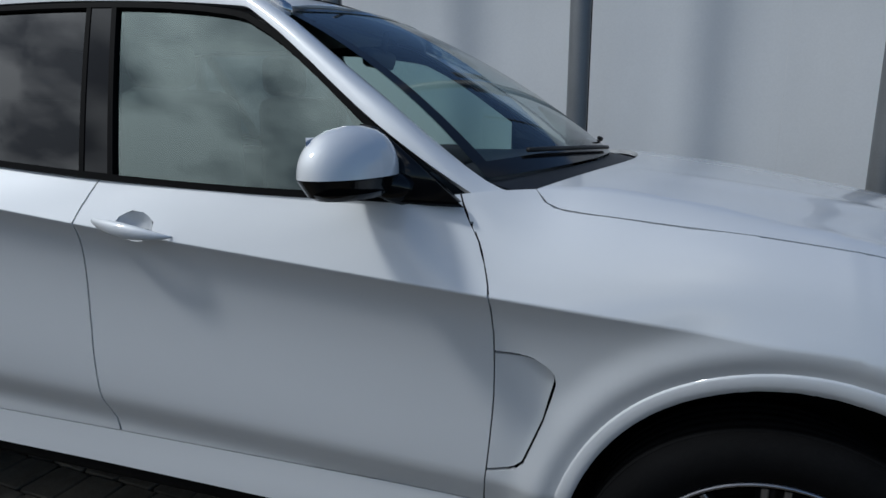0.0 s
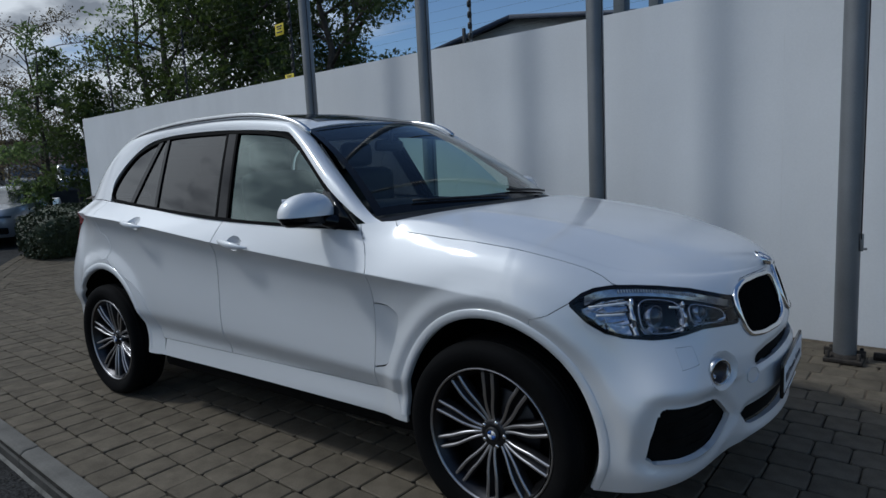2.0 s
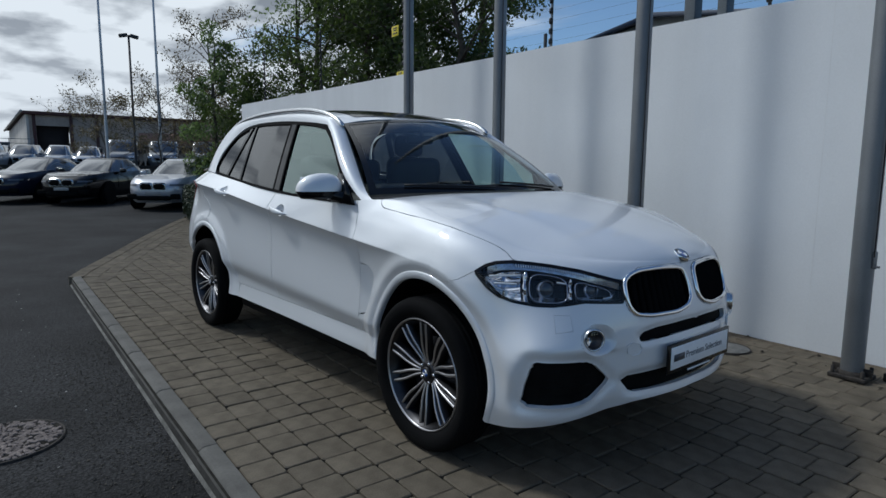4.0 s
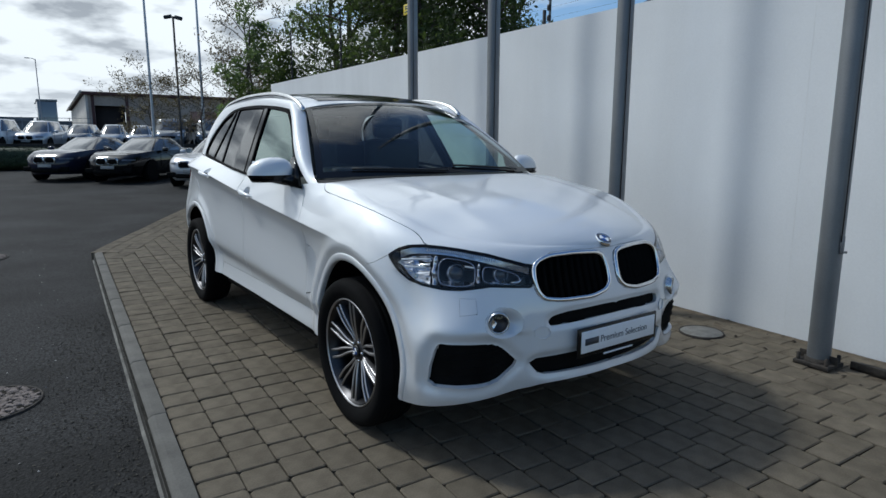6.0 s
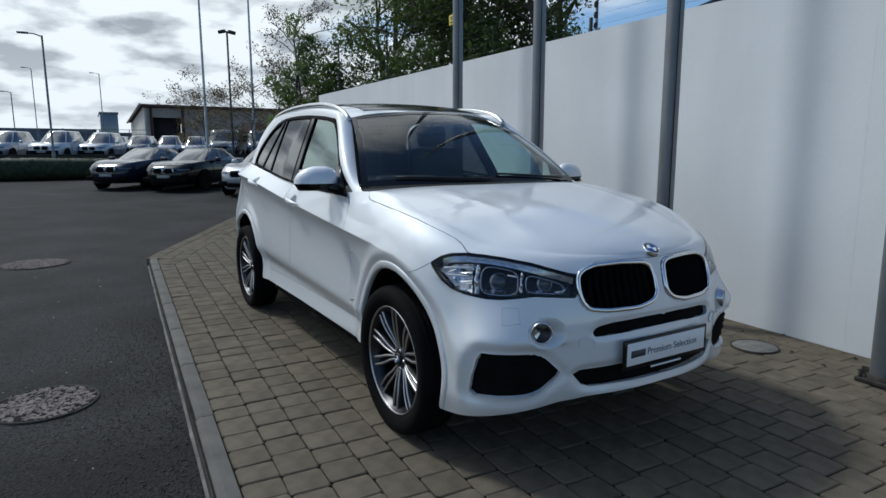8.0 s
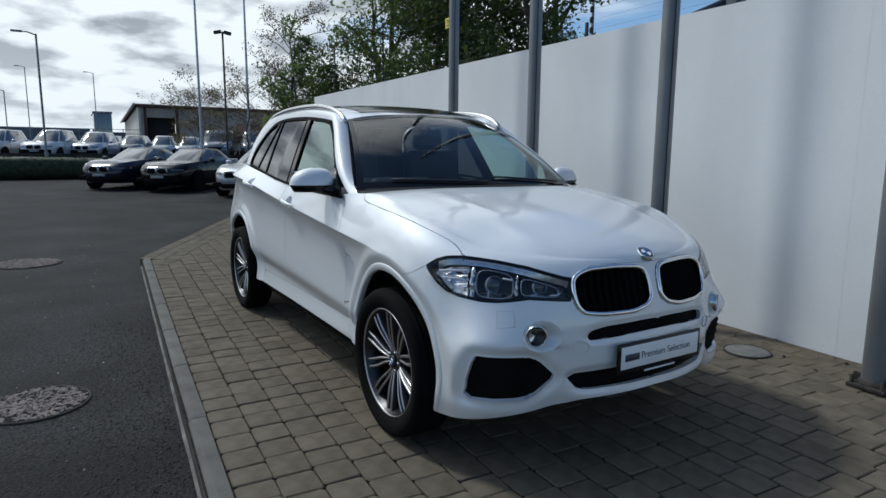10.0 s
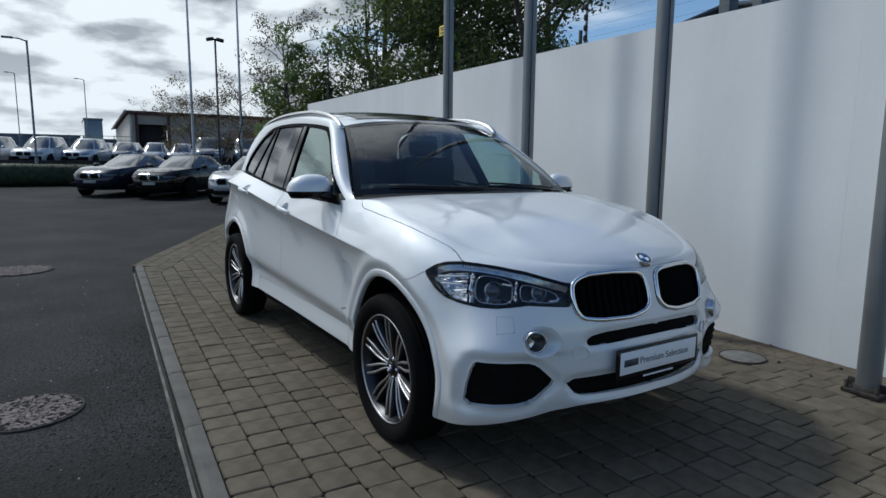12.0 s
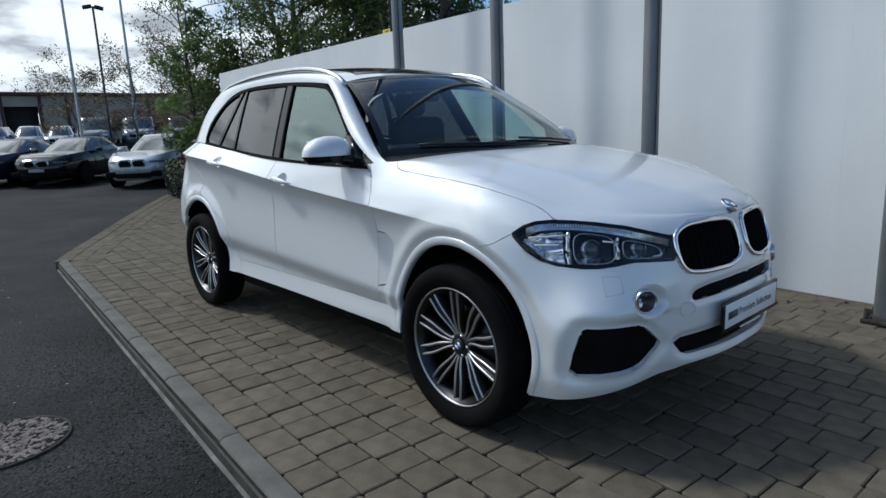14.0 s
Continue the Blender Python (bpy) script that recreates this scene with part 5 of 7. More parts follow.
def lettering(name, text, size, m, mat, parent):
    cu = bpy.data.curves.new(name, "FONT")
    cu.body, cu.size, cu.extrude, cu.align_x, cu.align_y = text, size, 0.0006, "LEFT", "CENTER"
    tmp = new(name + "_tmp", cu)
    me = bpy.data.meshes.new_from_object(tmp.evaluated_get(bpy.context.evaluated_depsgraph_get()))
    bpy.data.objects.remove(tmp)
    bpy.data.curves.remove(cu)
    me.materials.clear()
    me.materials.append(mat)
    ob = new(name, me)
    ob.parent, ob.matrix_basis = parent, m
    return ob


lettering("lettering", "Premium Selection", 0.043, pose(0.8875, -0.132, 0.527, 90, 0, 90), PLATEINK, plate)
part("lettering_bar", box(bmesh.new(), 0.0012, 0.088, 0.030, 0.8878, -0.187, 0.528), PLATEINK, plate)
part("plate_strip", box(bmesh.new(), 0.004, 0.20, 0.008, 0.882, 0.0, 0.452, 0.002), PLATEWHITE, plate)

# round bonnet emblem
m = Matrix.Translation((0.767, 0, 0.9455)) @ Vector((0.50, 0, 0.87)).to_track_quat("Z", "X").to_matrix().to_4x4()
emblem = part("emblem", lathe(bmesh.new(), [(0.001, 0.006), (0.033, 0.006), (0.038, 0.003), (0.039, -0.01)], 40, m, "z"), PLATEINK, suv, "round enamel emblem")
part("emblem_rim", lathe(bmesh.new(), [(0.035, 0.006), (0.0365, 0.0085), (0.039, 0.006), (0.040, -0.006)], 40, m, "z"), CHROME, emblem)
for q, mat in ((0, PLATEWHITE), (1, BLUE), (2, PLATEWHITE), (3, BLUE)):
    pts = [(0, 0)] + [(0.023 * math.cos(math.pi / 2 * (q + k / 8)), 0.023 * math.sin(math.pi / 2 * (q + k / 8))) for k in range(9)]
    part("emblem_quarter", solid_poly(bmesh.new(), pts, 0.0015, m @ Matrix.Translation((0, 0, 0.006))), mat, emblem, smooth=False)


# door mirrors
def mirror_shell(bm, low, high):
    """Part of the rounded mirror housing between two heights (0 to 1)."""
    def at(v, a):
        z = v
        k = 0.80 + 0.20 * min(1.0, z / 0.25) if z < 0.3 else max(0.0, 1 - ((z - 0.3) / 0.705) ** 2.3) ** 0.5
        k = max(k, 0.02)
        c, s = math.cos(a), math.sin(a)
        px = 0.072 * math.copysign(abs(c) ** 0.95, c) * k
        py = 0.124 * math.copysign(abs(s) ** 0.85, s) * (k if s < 0 else (0.25 + 0.75 * k))
        lean = 0.018 * z
        return Vector((-0.835 + px - lean * 0.3 + 0.02 * (py / 0.118), -0.985 + py + lean, 1.163 + 0.133 * z))
    n = max(3, int((high - low) * 16))
    return grid(bm, at, [low + (high - low) * k / n for k in range(n + 1)], [2 * math.pi * k / 32 for k in range(33)])


caps = pair("mirror_cap", lambda bm: mirror_shell(bm, 0.26, 1.0), PAINT)


def mirror_base(bm):
    mirror_shell(bm, 0.0, 0.245)
    lathe(bm, [(0.001, 0.0), (0.9, 0.0), (1.0, 0.012)], 24, pose(-0.835, -0.985, 1.158) @ Matrix.Diagonal((0.066, 0.112, 1, 1)), "z")
    tube(bm, [(-0.80, -0.93, 1.185), (-0.78, -0.88, 1.165), (-0.755, -0.845, 1.155)], [0.030, 0.034, 0.045], 12)
    return bm


bases = pair("mirror_base", mirror_base, GLOSSBLACK)


def mirror_sail(bm):
    pts = [(-0.635, 1.140), (-0.90, 1.146), (-0.885, 1.30), (-0.845, 1.292)]
    outer = [bm.verts.new((x, -glass_y(x, z) - 0.012, z)) for x, z in pts]
    inner = [bm.verts.new((x, -glass_y(x, z) + 0.01, z)) for x, z in pts]
    bm.faces.new(outer)
    bm.faces.new(list(reversed(inner)))
    for i in range(4):
        bm.faces.new((outer[i - 1], outer[i], inner[i], inner[i - 1]))
    return bm


pair("mirror_sail", mirror_sail, GLOSSBLACK)
pair("mirror_glass", lambda bm: grid(bm, lambda y, z: Vector((-0.884, -0.985 + y, 1.235 + z)), [-0.080, 0.070], [-0.045, 0.040]), CHROME, parents=bases)


# door handles
def handle(x0, z0, tilt):
    """A slim pointed grip, proud of the door in its middle."""
    def at(k, a):
        t = k / 20
        bulge = math.sin(math.pi * t)
        h = 0.0025 + 0.0165 * bulge ** 0.8
        x = x0 + 0.122 - 0.244 * t
        zc = z0 - tilt * (x - x0)
        y = skin_at(XA - x, zc).y - 0.003 - 0.030 * bulge ** 0.6
        ridge = 0.004 * max(0.0, math.cos(a + math.pi)) * bulge
        return Vector((x, y + (0.003 + 0.008 * bulge) * math.cos(a) - ridge, zc + h * math.copysign(abs(math.sin(a)) ** 0.8, math.sin(a))))
    return lambda bm: grid(bm, at, range(21), [2 * math.pi * k / 16 for k in range(17)])


def recess(x0, z0):
    def at(rho, k):
        s_, w_ = handle_dish(x0, z0, rho)[k % 28]
        return skin(s_, w_, 0.026 * (1 - rho ** 2.4) + 0.0005)
    return lambda bm: grid(bm, at, [0.02, 0.3, 0.55, 0.75, 0.9, 1.0], range(29))


for (x0, z0), doors in zip(HANDLES, (doors_f, doors_r)):
    pair("handle", handle(x0, z0, 0.13), PAINT, parents=doors)
    pair("handle_recess", recess(x0, z0), PAINT, parents=doors)

# tail lamps and filler flap
TAIL_LAMP = [(3.34, 1.160), (3.45, 1.200), (3.6, 1.21), (3.95, 1.20), (3.95, 1.0), (3.62, 1.02), (3.46, 1.10)]
pair("tail_lamp", lambda bm: (bm.free(), solid_panel(TAIL_LAMP, -0.004, 0.01, 2.9, ROUND, 0.06))[1], REDLENS, "red wrap-around tail lamp")
part("filler_flap", solid_panel(ellipse(3.0, 0.99, 0.085, 0.085), -0.0015, 0.006, 2.7, 3.4), PAINT, suv)

# cabin
part("dashboard", box(box(bmesh.new(), 0.52, 1.50, 0.24, -0.84, 0, 1.055, 0.06), 0.24, 0.46, 0.10, -0.92, -0.38, 1.18, 0.045), CABIN, suv, "dark moulded dashboard")
part("cabin_floor", box(bmesh.new(), 2.6, 1.5, 0.06, -1.95, 0, 0.55, 0.02), CABIN, suv)
part("headliner", box(bmesh.new(), 1.5, 1.06, 0.02, -2.1, 0, 1.64, 0.008), CABIN, suv)


def front_seat(y):
    seat = part("front_seat", box(box(bmesh.new(), 0.50, 0.50, 0.16, -1.45, y, 0.78, 0.05), 0.16, 0.48, 0.62, -1.76, y, 1.10, 0.06, Matrix()), CABIN, suv, "dark leather front seat")
    part("headrest", box(bmesh.new(), 0.10, 0.26, 0.17, -1.83, y, 1.50, 0.045), CABIN, seat)
    for dy in (-0.06, 0.06):
        part("headrest_post", tube(bmesh.new(), [(-1.81, y + dy, 1.36), (-1.83, y + dy, 1.46)], 0.007, 8), CHROME, seat)


front_seat(-0.37)
front_seat(0.37)
bench = part("rear_bench", box(box(bmesh.new(), 0.50, 1.30, 0.16, -2.38, 0, 0.80, 0.05), 0.14, 1.30, 0.60, -2.70, 0, 1.10, 0.05), CABIN, suv, "dark leather rear bench")
for y in (-0.40, 0.40):
    part("headrest", box(bmesh.new(), 0.09, 0.25, 0.16, -2.74, y, 1.46, 0.04), CABIN, bench)
bm = bmesh.new()
ring = [Vector((0, 0.185 * math.cos(a), 0.185 * math.sin(a))) for a in [2 * math.pi * k / 28 for k in range(29)]]
m = pose(-1.12, -0.38, 1.06, 0, -24, 0)
tube(bm, [m @ p for p in ring], 0.016, 10, False)
tube(bm, [m @ Vector((0, -0.18, 0)), m @ Vector((0.03, 0, 0)), m @ Vector((0, 0.18, 0))], 0.022, 8)
part("steering_wheel", bm, CABIN, suv, "black three-spoke steering wheel")
bm = box(bmesh.new(), 0.04, 0.23, 0.065, 0, 0, 0, 0.02, pose(-1.20, 0, 1.52, 0, 15, 0))
tube(bm, [(-1.19, 0, 1.53), (-1.17, 0, 1.615)], 0.012, 8)
part("rear_view_mirror", bm, BLACK, suv)

# ---- pavement details: kerb, setts, covers, flagpoles ----
def kerb_stone(length):
    bm = bmesh.new()
    prof = [(0.0, -0.14), (0.0, -0.004), (-0.004, 0.005), (-0.058, 0.005), (-0.074, 0.001), (-0.087, -0.009), (-0.095, -0.024), (-0.099, -0.046), (-0.110, -0.14)]
    rows = [[bm.verts.new((x, y, z)) for y, z in prof] for x in (0.004, 0.010, length - 0.010, length - 0.004)]
    for k in (0, 3):
        for v in rows[k]:
            v.co.z -= 0.004
    for a, b in zip(rows, rows[1:]):
        for i in range(len(prof) - 1):
            bm.faces.new((a[i], a[i + 1], b[i + 1], b[i]))
    bm.faces.new(list(reversed(rows[0])))
    bm.faces.new(rows[-1])
    bmesh.ops.recalc_face_normals(bm, faces=bm.faces)
    me = make_flat("kerb_stone", bm, KERB)
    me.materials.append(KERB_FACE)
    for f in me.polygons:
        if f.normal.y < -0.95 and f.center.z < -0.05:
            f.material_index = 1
    return me


def make_flat(name, bm, mat):
    me = bpy.data.meshes.new(name)
    bm.to_mesh(me)
    bm.free()
    me.materials.append(mat)
    return me


KERB_TURN = math.degrees(math.atan2(KERB_NEAR.y - KERB_CORNER.y, KERB_NEAR.x - KERB_CORNER.x))
kerb = thing("kerb", "pale concrete kerb edging the block paving", "kerb", kind="structure")
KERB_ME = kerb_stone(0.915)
# the run beside the car; one joint lies at x = -0.65
start = Vector((-0.65, KERB_CORNER.y + (KERB_NEAR.y - KERB_CORNER.y) * (-0.65 - KERB_CORNER.x) / (KERB_NEAR.x - KERB_CORNER.x)))
d = (KERB_NEAR - KERB_CORNER).normalized()
inner = Vector((-d.y, d.x)) * 0.103
k = -6
while k < 8:
    p = start + d * 0.915 * k + inner
    if p.x > KERB_CORNER.x - 0.06:
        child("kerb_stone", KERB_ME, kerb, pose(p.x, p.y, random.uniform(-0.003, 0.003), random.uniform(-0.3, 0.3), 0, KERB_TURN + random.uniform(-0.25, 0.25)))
    k += 1
d2 = (KERB_CORNER - KERB_FAR).normalized()
n2 = Vector((-d2.y, d2.x)) * 0.103

# pale concrete haunch at the kerb's foot
for a, b in ((KERB_CORNER, KERB_NEAR),):
    dd = (b - a).normalized()
    nn = Vector((dd.y, -dd.x))
    bm = bmesh.new()
    L = (b - a).length
    grid(bm, lambda u, k: Vector((*(a + dd * u + nn * (0.0 + 0.0075 * k + 0.004 * noise.noise(Vector((u * 3, k * 9, 1.0))))), ground_z((a + dd * u).x) + (0.014, 0.012, 0.001)[k])), [L * q / 60 for q in range(61)], [0, 1, 2])
    bmesh.ops.recalc_face_normals(bm, faces=bm.faces)
    part("haunch", bm, HAUNCH, kerb)

# setts
COURSE, random_sett = 0.172, random.Random(4)
SETT_L = (0.150, 0.172, 0.196)


def sett_mesh(length, width, seed):
    rnd = random.Random(seed)
    bm = bmesh.new()
    g, c, r = 0.0026, 0.0055, 0.012
    hx, hy = length / 2 - g, width / 2 - g
    j = lambda: rnd.uniform(-0.0022, 0.0022)
    plan = []
    for sx, sy in ((-1, -1), (1, -1), (1, 1), (-1, 1)):
        dx, dy = j(), j()
        rr = r * rnd.uniform(0.5, 1.2)
        ends = [(sx * (hx - rr) + dx, sy * hy + dy), (sx * hx + dx, sy * (hy - rr) + dy)]
        plan += ends if sx * sy < 0 else list(reversed(ends))
    low = [bm.verts.new((x, y, -0.02)) for x, y in plan]
    mid = [bm.verts.new((x, y, -0.0045)) for x, y in plan]
    top = [bm.verts.new((x * (1 - c / hx), y * (1 - c / hy), j() * 0.35)) for x, y in plan]
    for a, b in ((low, mid), (mid, top)):
        for i in range(8):
            bm.faces.new((a[i - 1], a[i], b[i], b[i - 1]))
    bm.faces.new(top)
    bmesh.ops.recalc_face_normals(bm, faces=bm.faces)
    bm.normal_update()
    if top[0].link_faces and max(bm.faces, key=lambda f: len(f.verts)).normal.z < 0:
        bmesh.ops.reverse_faces(bm, faces=bm.faces)
    return bm


SETT_MES = [make_flat("sett", sett_mesh(L, COURSE, 10 * i + q), PAVER) for i, L in enumerate(SETT_L) for q in range(3)]
sett_list = []
lay = pose(KERB_CORNER.x, KERB_CORNER.y, 0, 0, 0, KERB_TURN)
row = 0
while row < 29:
    v = 0.106 + COURSE * (row + 0.5)
    u = -7.0 - random_sett.uniform(0, 0.2)
    while u < 14.5:
        i = random_sett.choice((0, 1, 1, 1, 2))
        p = lay @ Vector((u + SETT_L[i] / 2, v, 0))
        u += SETT_L[i]
        toward = WALL.inverted() @ p
        clear = (p.xy - KERB_CORNER).dot(Vector((-d2.y, d2.x))) > 0.20
        if toward.y < -0.09 and -13 < toward.x < 6.4 and clear:
            sett_list.append((p, i * 3 + random_sett.randrange(3), random_sett.uniform(-0.7, 0.7), random_sett.uniform(-0.003, 0.003)))
    row += 1
sett_list.sort(key=lambda q: (q[0].xy - Vector((0.6, -0.9))).length)
verts, faces = [], []
for n, (p, i, turn, dz) in enumerate(sett_list):
    m = pose(p.x, p.y, pavement_z(p.x) + dz, 0, 0, KERB_TURN + turn)
    if n < 300:
        child("sett", SETT_MES[i], pavement, m)
    else:
        base = len(verts)
        verts += [m @ v.co for v in SETT_MES[i].vertices]
        faces += [[base + k for k in f.vertices] for f in SETT_MES[i].polygons]
# the far side has no kerb: three courses of setts follow the gently bowed edge
edge_mes = []
for q in range(4):
    bm = sett_mesh(0.175, 0.172, 70 + q)
    for v in bm.verts:
        if v.co.z < -0.015:
            v.co.z = -0.16
    edge_mes.append(make_flat("edge_sett", bm, PAVER))
far_len, far_turn = (KERB_CORNER - KERB_FAR).length, math.degrees(math.atan2(d2.y, d2.x))
for course in range(3):
    along = 0.10 + 0.088 * (course % 2) - (0.46 if course else 0)
    while along < far_len - 0.1:
        bow = 0.02 + 0.13 * math.sin(math.pi * max(0.0, along) / far_len) ** 0.6
        p = KERB_CORNER - d2 * along - n2.normalized() * (bow - 0.086 - 0.172 * course)
        if course == 0 or (p - KERB_CORNER).dot(inner.normalized()) > 0.19:
            m = pose(p.x, p.y, pavement_z(p.x) + 0.004 + random_sett.uniform(-0.002, 0.002), 0, 0, far_turn + random_sett.uniform(-0.8, 0.8))
            src = edge_mes[random_sett.randrange(4)]
            base = len(verts)
            verts += [m @ v.co for v in src.vertices]
            faces += [[base + k for k in f.vertices] for f in src.polygons]
        along += 0.175
for src in edge_mes:
    bpy.data.meshes.remove(src)
PAVER_FAR = PAVER.copy()
PAVER_FAR.name = "concrete_paver_field"
for node in list(PAVER_FAR.node_tree.nodes):
    if node.bl_idname == "ShaderNodeObjectInfo":
        geo = PAVER_FAR.node_tree.nodes.new("ShaderNodeNewGeometry")
        target = node.outputs["Random"].links[0].to_socket
        PAVER_FAR.node_tree.links.new(geo.outputs["Random Per Island"], target)
        PAVER_FAR.node_tree.nodes.remove(node)
me = bpy.data.meshes.new("setts")
me.from_pydata([tuple(v) for v in verts], [], faces)
me.materials.append(PAVER_FAR)
field = new("setts", me)
field.parent = pavement
tagged(field, kind="stuff")


# covers
def round_cover(name, x, y, z, r, mat, label):
    m = pose(x, y, z)
    c = part(name, lathe(bmesh.new(), [(0.001, 0.006), (r * 0.93, 0.006), (r * 0.95, 0.003), (r * 0.95, -0.01)], 48, m, "z"), mat)
    tagged(c, label, "manhole cover")
    part("rim", lathe(bmesh.new(), [(r * 0.955, -0.01), (r * 0.96, 0.008), (r, 0.008), (r * 1.01, -0.01)], 48, m, "z"), RUST, c)
    return c


round_cover("drain_cover", 0.17, 1.86, 0.006, 0.155, IRON, "round worn steel access cover in the paving")
COBBLE = material("cover_infill", (0.27, 0.225, 0.20), 0.9, 0, 0.35, 26, 0.6, 90, color2=(0.085, 0.070, 0.063))
for x, y, r in ((-1.56, -2.44, 0.28), (-7.1, -2.75, 0.42)):
    c = round_cover("manhole_cover", x, y, ground_z(x) + 0.004, r, JOINT, "round manhole cover with cobbled infill in the asphalt")
    rnd = random.Random(int(r * 100))
    bm = bmesh.new()
    for q in range(int(6200 * r * r) + 60):
        a, rr = rnd.uniform(0, 6.283), r * 0.91 * math.sqrt(rnd.random())
        w_ = rnd.uniform(0.7, 1.3)
        lathe(bm, [(0.001, 0.0062), (0.009 * w_, 0.0058), (0.0135 * w_, 0.0030), (0.0145 * w_, -0.001)], 5, pose(x + rr * math.cos(a), y + rr * math.sin(a), ground_z(x) + 0.010, rnd.uniform(-7, 7), rnd.uniform(-7, 7), rnd.uniform(0, 360)) @ Matrix.Diagonal((rnd.uniform(0.8, 1.7), rnd.uniform(0.6, 1.0), 1, 1)), "z")
    tagged(part("cobble_infill", bm, COBBLE, c, smooth=False), kind="stuff")


# flagpoles before the wall
def flagpole(x, y, lean=0.0):
    pole = thing("flagpole", "grey galvanised steel flagpole on a bolted base plate", "flagpole", "flagpoles along the wall", pose(x, y, 0, 0, lean, WALL_TURN))
    part("shaft", lathe(bmesh.new(), [(0.066, 0.02), (0.066, 1.2), (0.063, 4.0), (0.05, 9.0), (0.001, 9.02)], 28, None, "z"), POLEPAINT, pole)
    bm = box(bmesh.new(), 0.215, 0.19, 0.028, 0, 0, 0.017, 0.006)
    for sx in (-1, 1):
        box(bm, 0.075, 0.012, 0.055, sx * 0.078, 0, 0.052, 0.003)
    part("base_plate", bm, RUST, pole, "rusty bolted base plate")
    for sx in (-1, 1):
        for sy in (-1, 1):
            part("bolt", lathe(bmesh.new(), [(0.012, 0.03), (0.012, 0.075), (0.001, 0.08)], 8, pose(sx * 0.085, sy * 0.072, 0), "z"), RUST, pole)
    part("collar", lathe(bmesh.new(), [(0.085, 0.03), (0.08, 0.05), (0.066, 0.056)], 20, None, "z"), RUST, pole)
    part("cleat", box(box(bmesh.new(), 0.02, 0.022, 0.11, 0.072, -0.02, 0.78, 0.004), 0.035, 0.014, 0.014, 0.084, -0.02, 0.74, 0.003), POLEPAINT, pole)
    part("halyard", tube(bmesh.new(), [(0.07, -0.03, 0.8), (0.074, -0.03, 4), (0.07, -0.03, 8.8)], 0.004, 6), BLACK, pole)
    return pole


first = flagpole(0.97, 1.86)
for x, y in ((-0.70, 1.90), (-2.44, 2.0), (-4.2, 2.13)):
    copy_thing(first, pose(x, y, 0, 0, 0, WALL_TURN))
# low steel channel lying beside the wall
m = pose(1.75, 1.945, 0.0, 0, 0, WALL_TURN - 1)
tagged(part("steel_channel", box(box(bmesh.new(), 1.25, 0.13, 0.022, 0, 0, 0.014, 0.004, m), 1.25, 0.02, 0.05, 0, -0.055, 0.03, 0.003, m), RUST), "dark rusty steel channel lying beside the wall", "steel channel")

# wall joints, and the electric fence on top
bm = bmesh.new()
for u in (0.03, -6.25):
    box(bm, 0.003, 0.003, wall_top(u) - 0.1, u, 0.0008, wall_top(u) / 2, 0, WALL)
tagged(part("wall_joint", bm, material("joint_sealant", (0.765, 0.765, 0.76), 0.8, 0, 0.1, 5), smooth=False, parent=wall_north))
YELLOW = material("sign_yellow", (0.75, 0.60, 0.03), 0.45, 0, 0.08, 8)
FENCEPOST = material("fence_post", (0.04, 0.04, 0.042), 0.5, 0.3, 0.2, 10)
INSUL = material("insulator", (0.012, 0.012, 0.012), 0.3, 0, 0.2, 10)


def fence_post(u, double=False, sign=False):
    z0 = wall_top(u)
    post = thing("fence_post", "electric fence post with black insulators on the wall", "fence post", "fence posts on the wall", WALL @ pose(u, 0.2, z0))
    part("post", box(bmesh.new(), 0.022, 0.022, 1.15, 0, 0, 0.575, 0.003), POLEPAINT if double else FENCEPOST, post)
    for k in range(10):
        part("insulator", lathe(bmesh.new(), [(0.001, 0.035), (0.020, 0.03), (0.024, 0.012), (0.024, -0.012), (0.02, -0.03), (0.001, -0.035)], 12, pose(0, -0.012, 0.10 + 0.108 * k), "z"), INSUL, post)
    if double:
        part("stay", box(bmesh.new(), 0.03, 0.03, 0.20, -0.09, 0, 0.10, 0.004), FENCEPOST, post)
    return post


for u, dbl in ((-8.87, False), (-5.93, False), (-2.90, True), (-0.53, False), (2.3, True), (5.0, False), (-11.9, False)):
    fence_post(u, dbl)
for k in range(10):
    bm = bmesh.new()
    tube(bm, [WALL @ Vector((u, 0.17, wall_top(u) + 0.10 + 0.108 * k - 0.006 * math.sin((u + 13) * 1.05) ** 2)) for u in [-11.9 + 0.845 * q for q in range(21)]], 0.0010, 4)
    tagged(part("fence_wire", bm, FENCEPOST), "thin steel electric fence wire along the wall top", "fence wire", "fence wires")
for u, dz, tall in ((-6.12, 0.62, 0.15), (-5.98, 0.004, 0.085)):
    m = WALL @ pose(u, 0.155, wall_top(u) + dz)
    sg = part("warning_sign", box(bmesh.new(), 0.19, 0.005, tall, 0, 0, tall / 2, 0.002, m), YELLOW)
    tagged(sg, "small yellow electric fence warning sign", "sign", "warning signs")
    for q, wd in ((0.115, 0.12), (0.085, 0.09), (0.04, 0.13)):
        part("lettering_bar", box(bmesh.new(), wd, 0.002, 0.12 * tall, 0.0, -0.0035, q * tall / 0.15, 0, m), INSUL, sg)
COLUMNGREY = material("column_grey", (0.10, 0.115, 0.125), 0.5, 0.3, 0.15, 3)
for u, w_ in ((-1.42, 0.11), (-1.10, 0.09)):
    m = WALL @ pose(u, 0.55, -0.1)
    tagged(part("steel_column", box(bmesh.new(), w_, 0.12, 3.6, 0, 0, 1.8, 0.005, m), COLUMNGREY), "grey steel column rising behind the boundary wall", "column", "columns behind the wall")


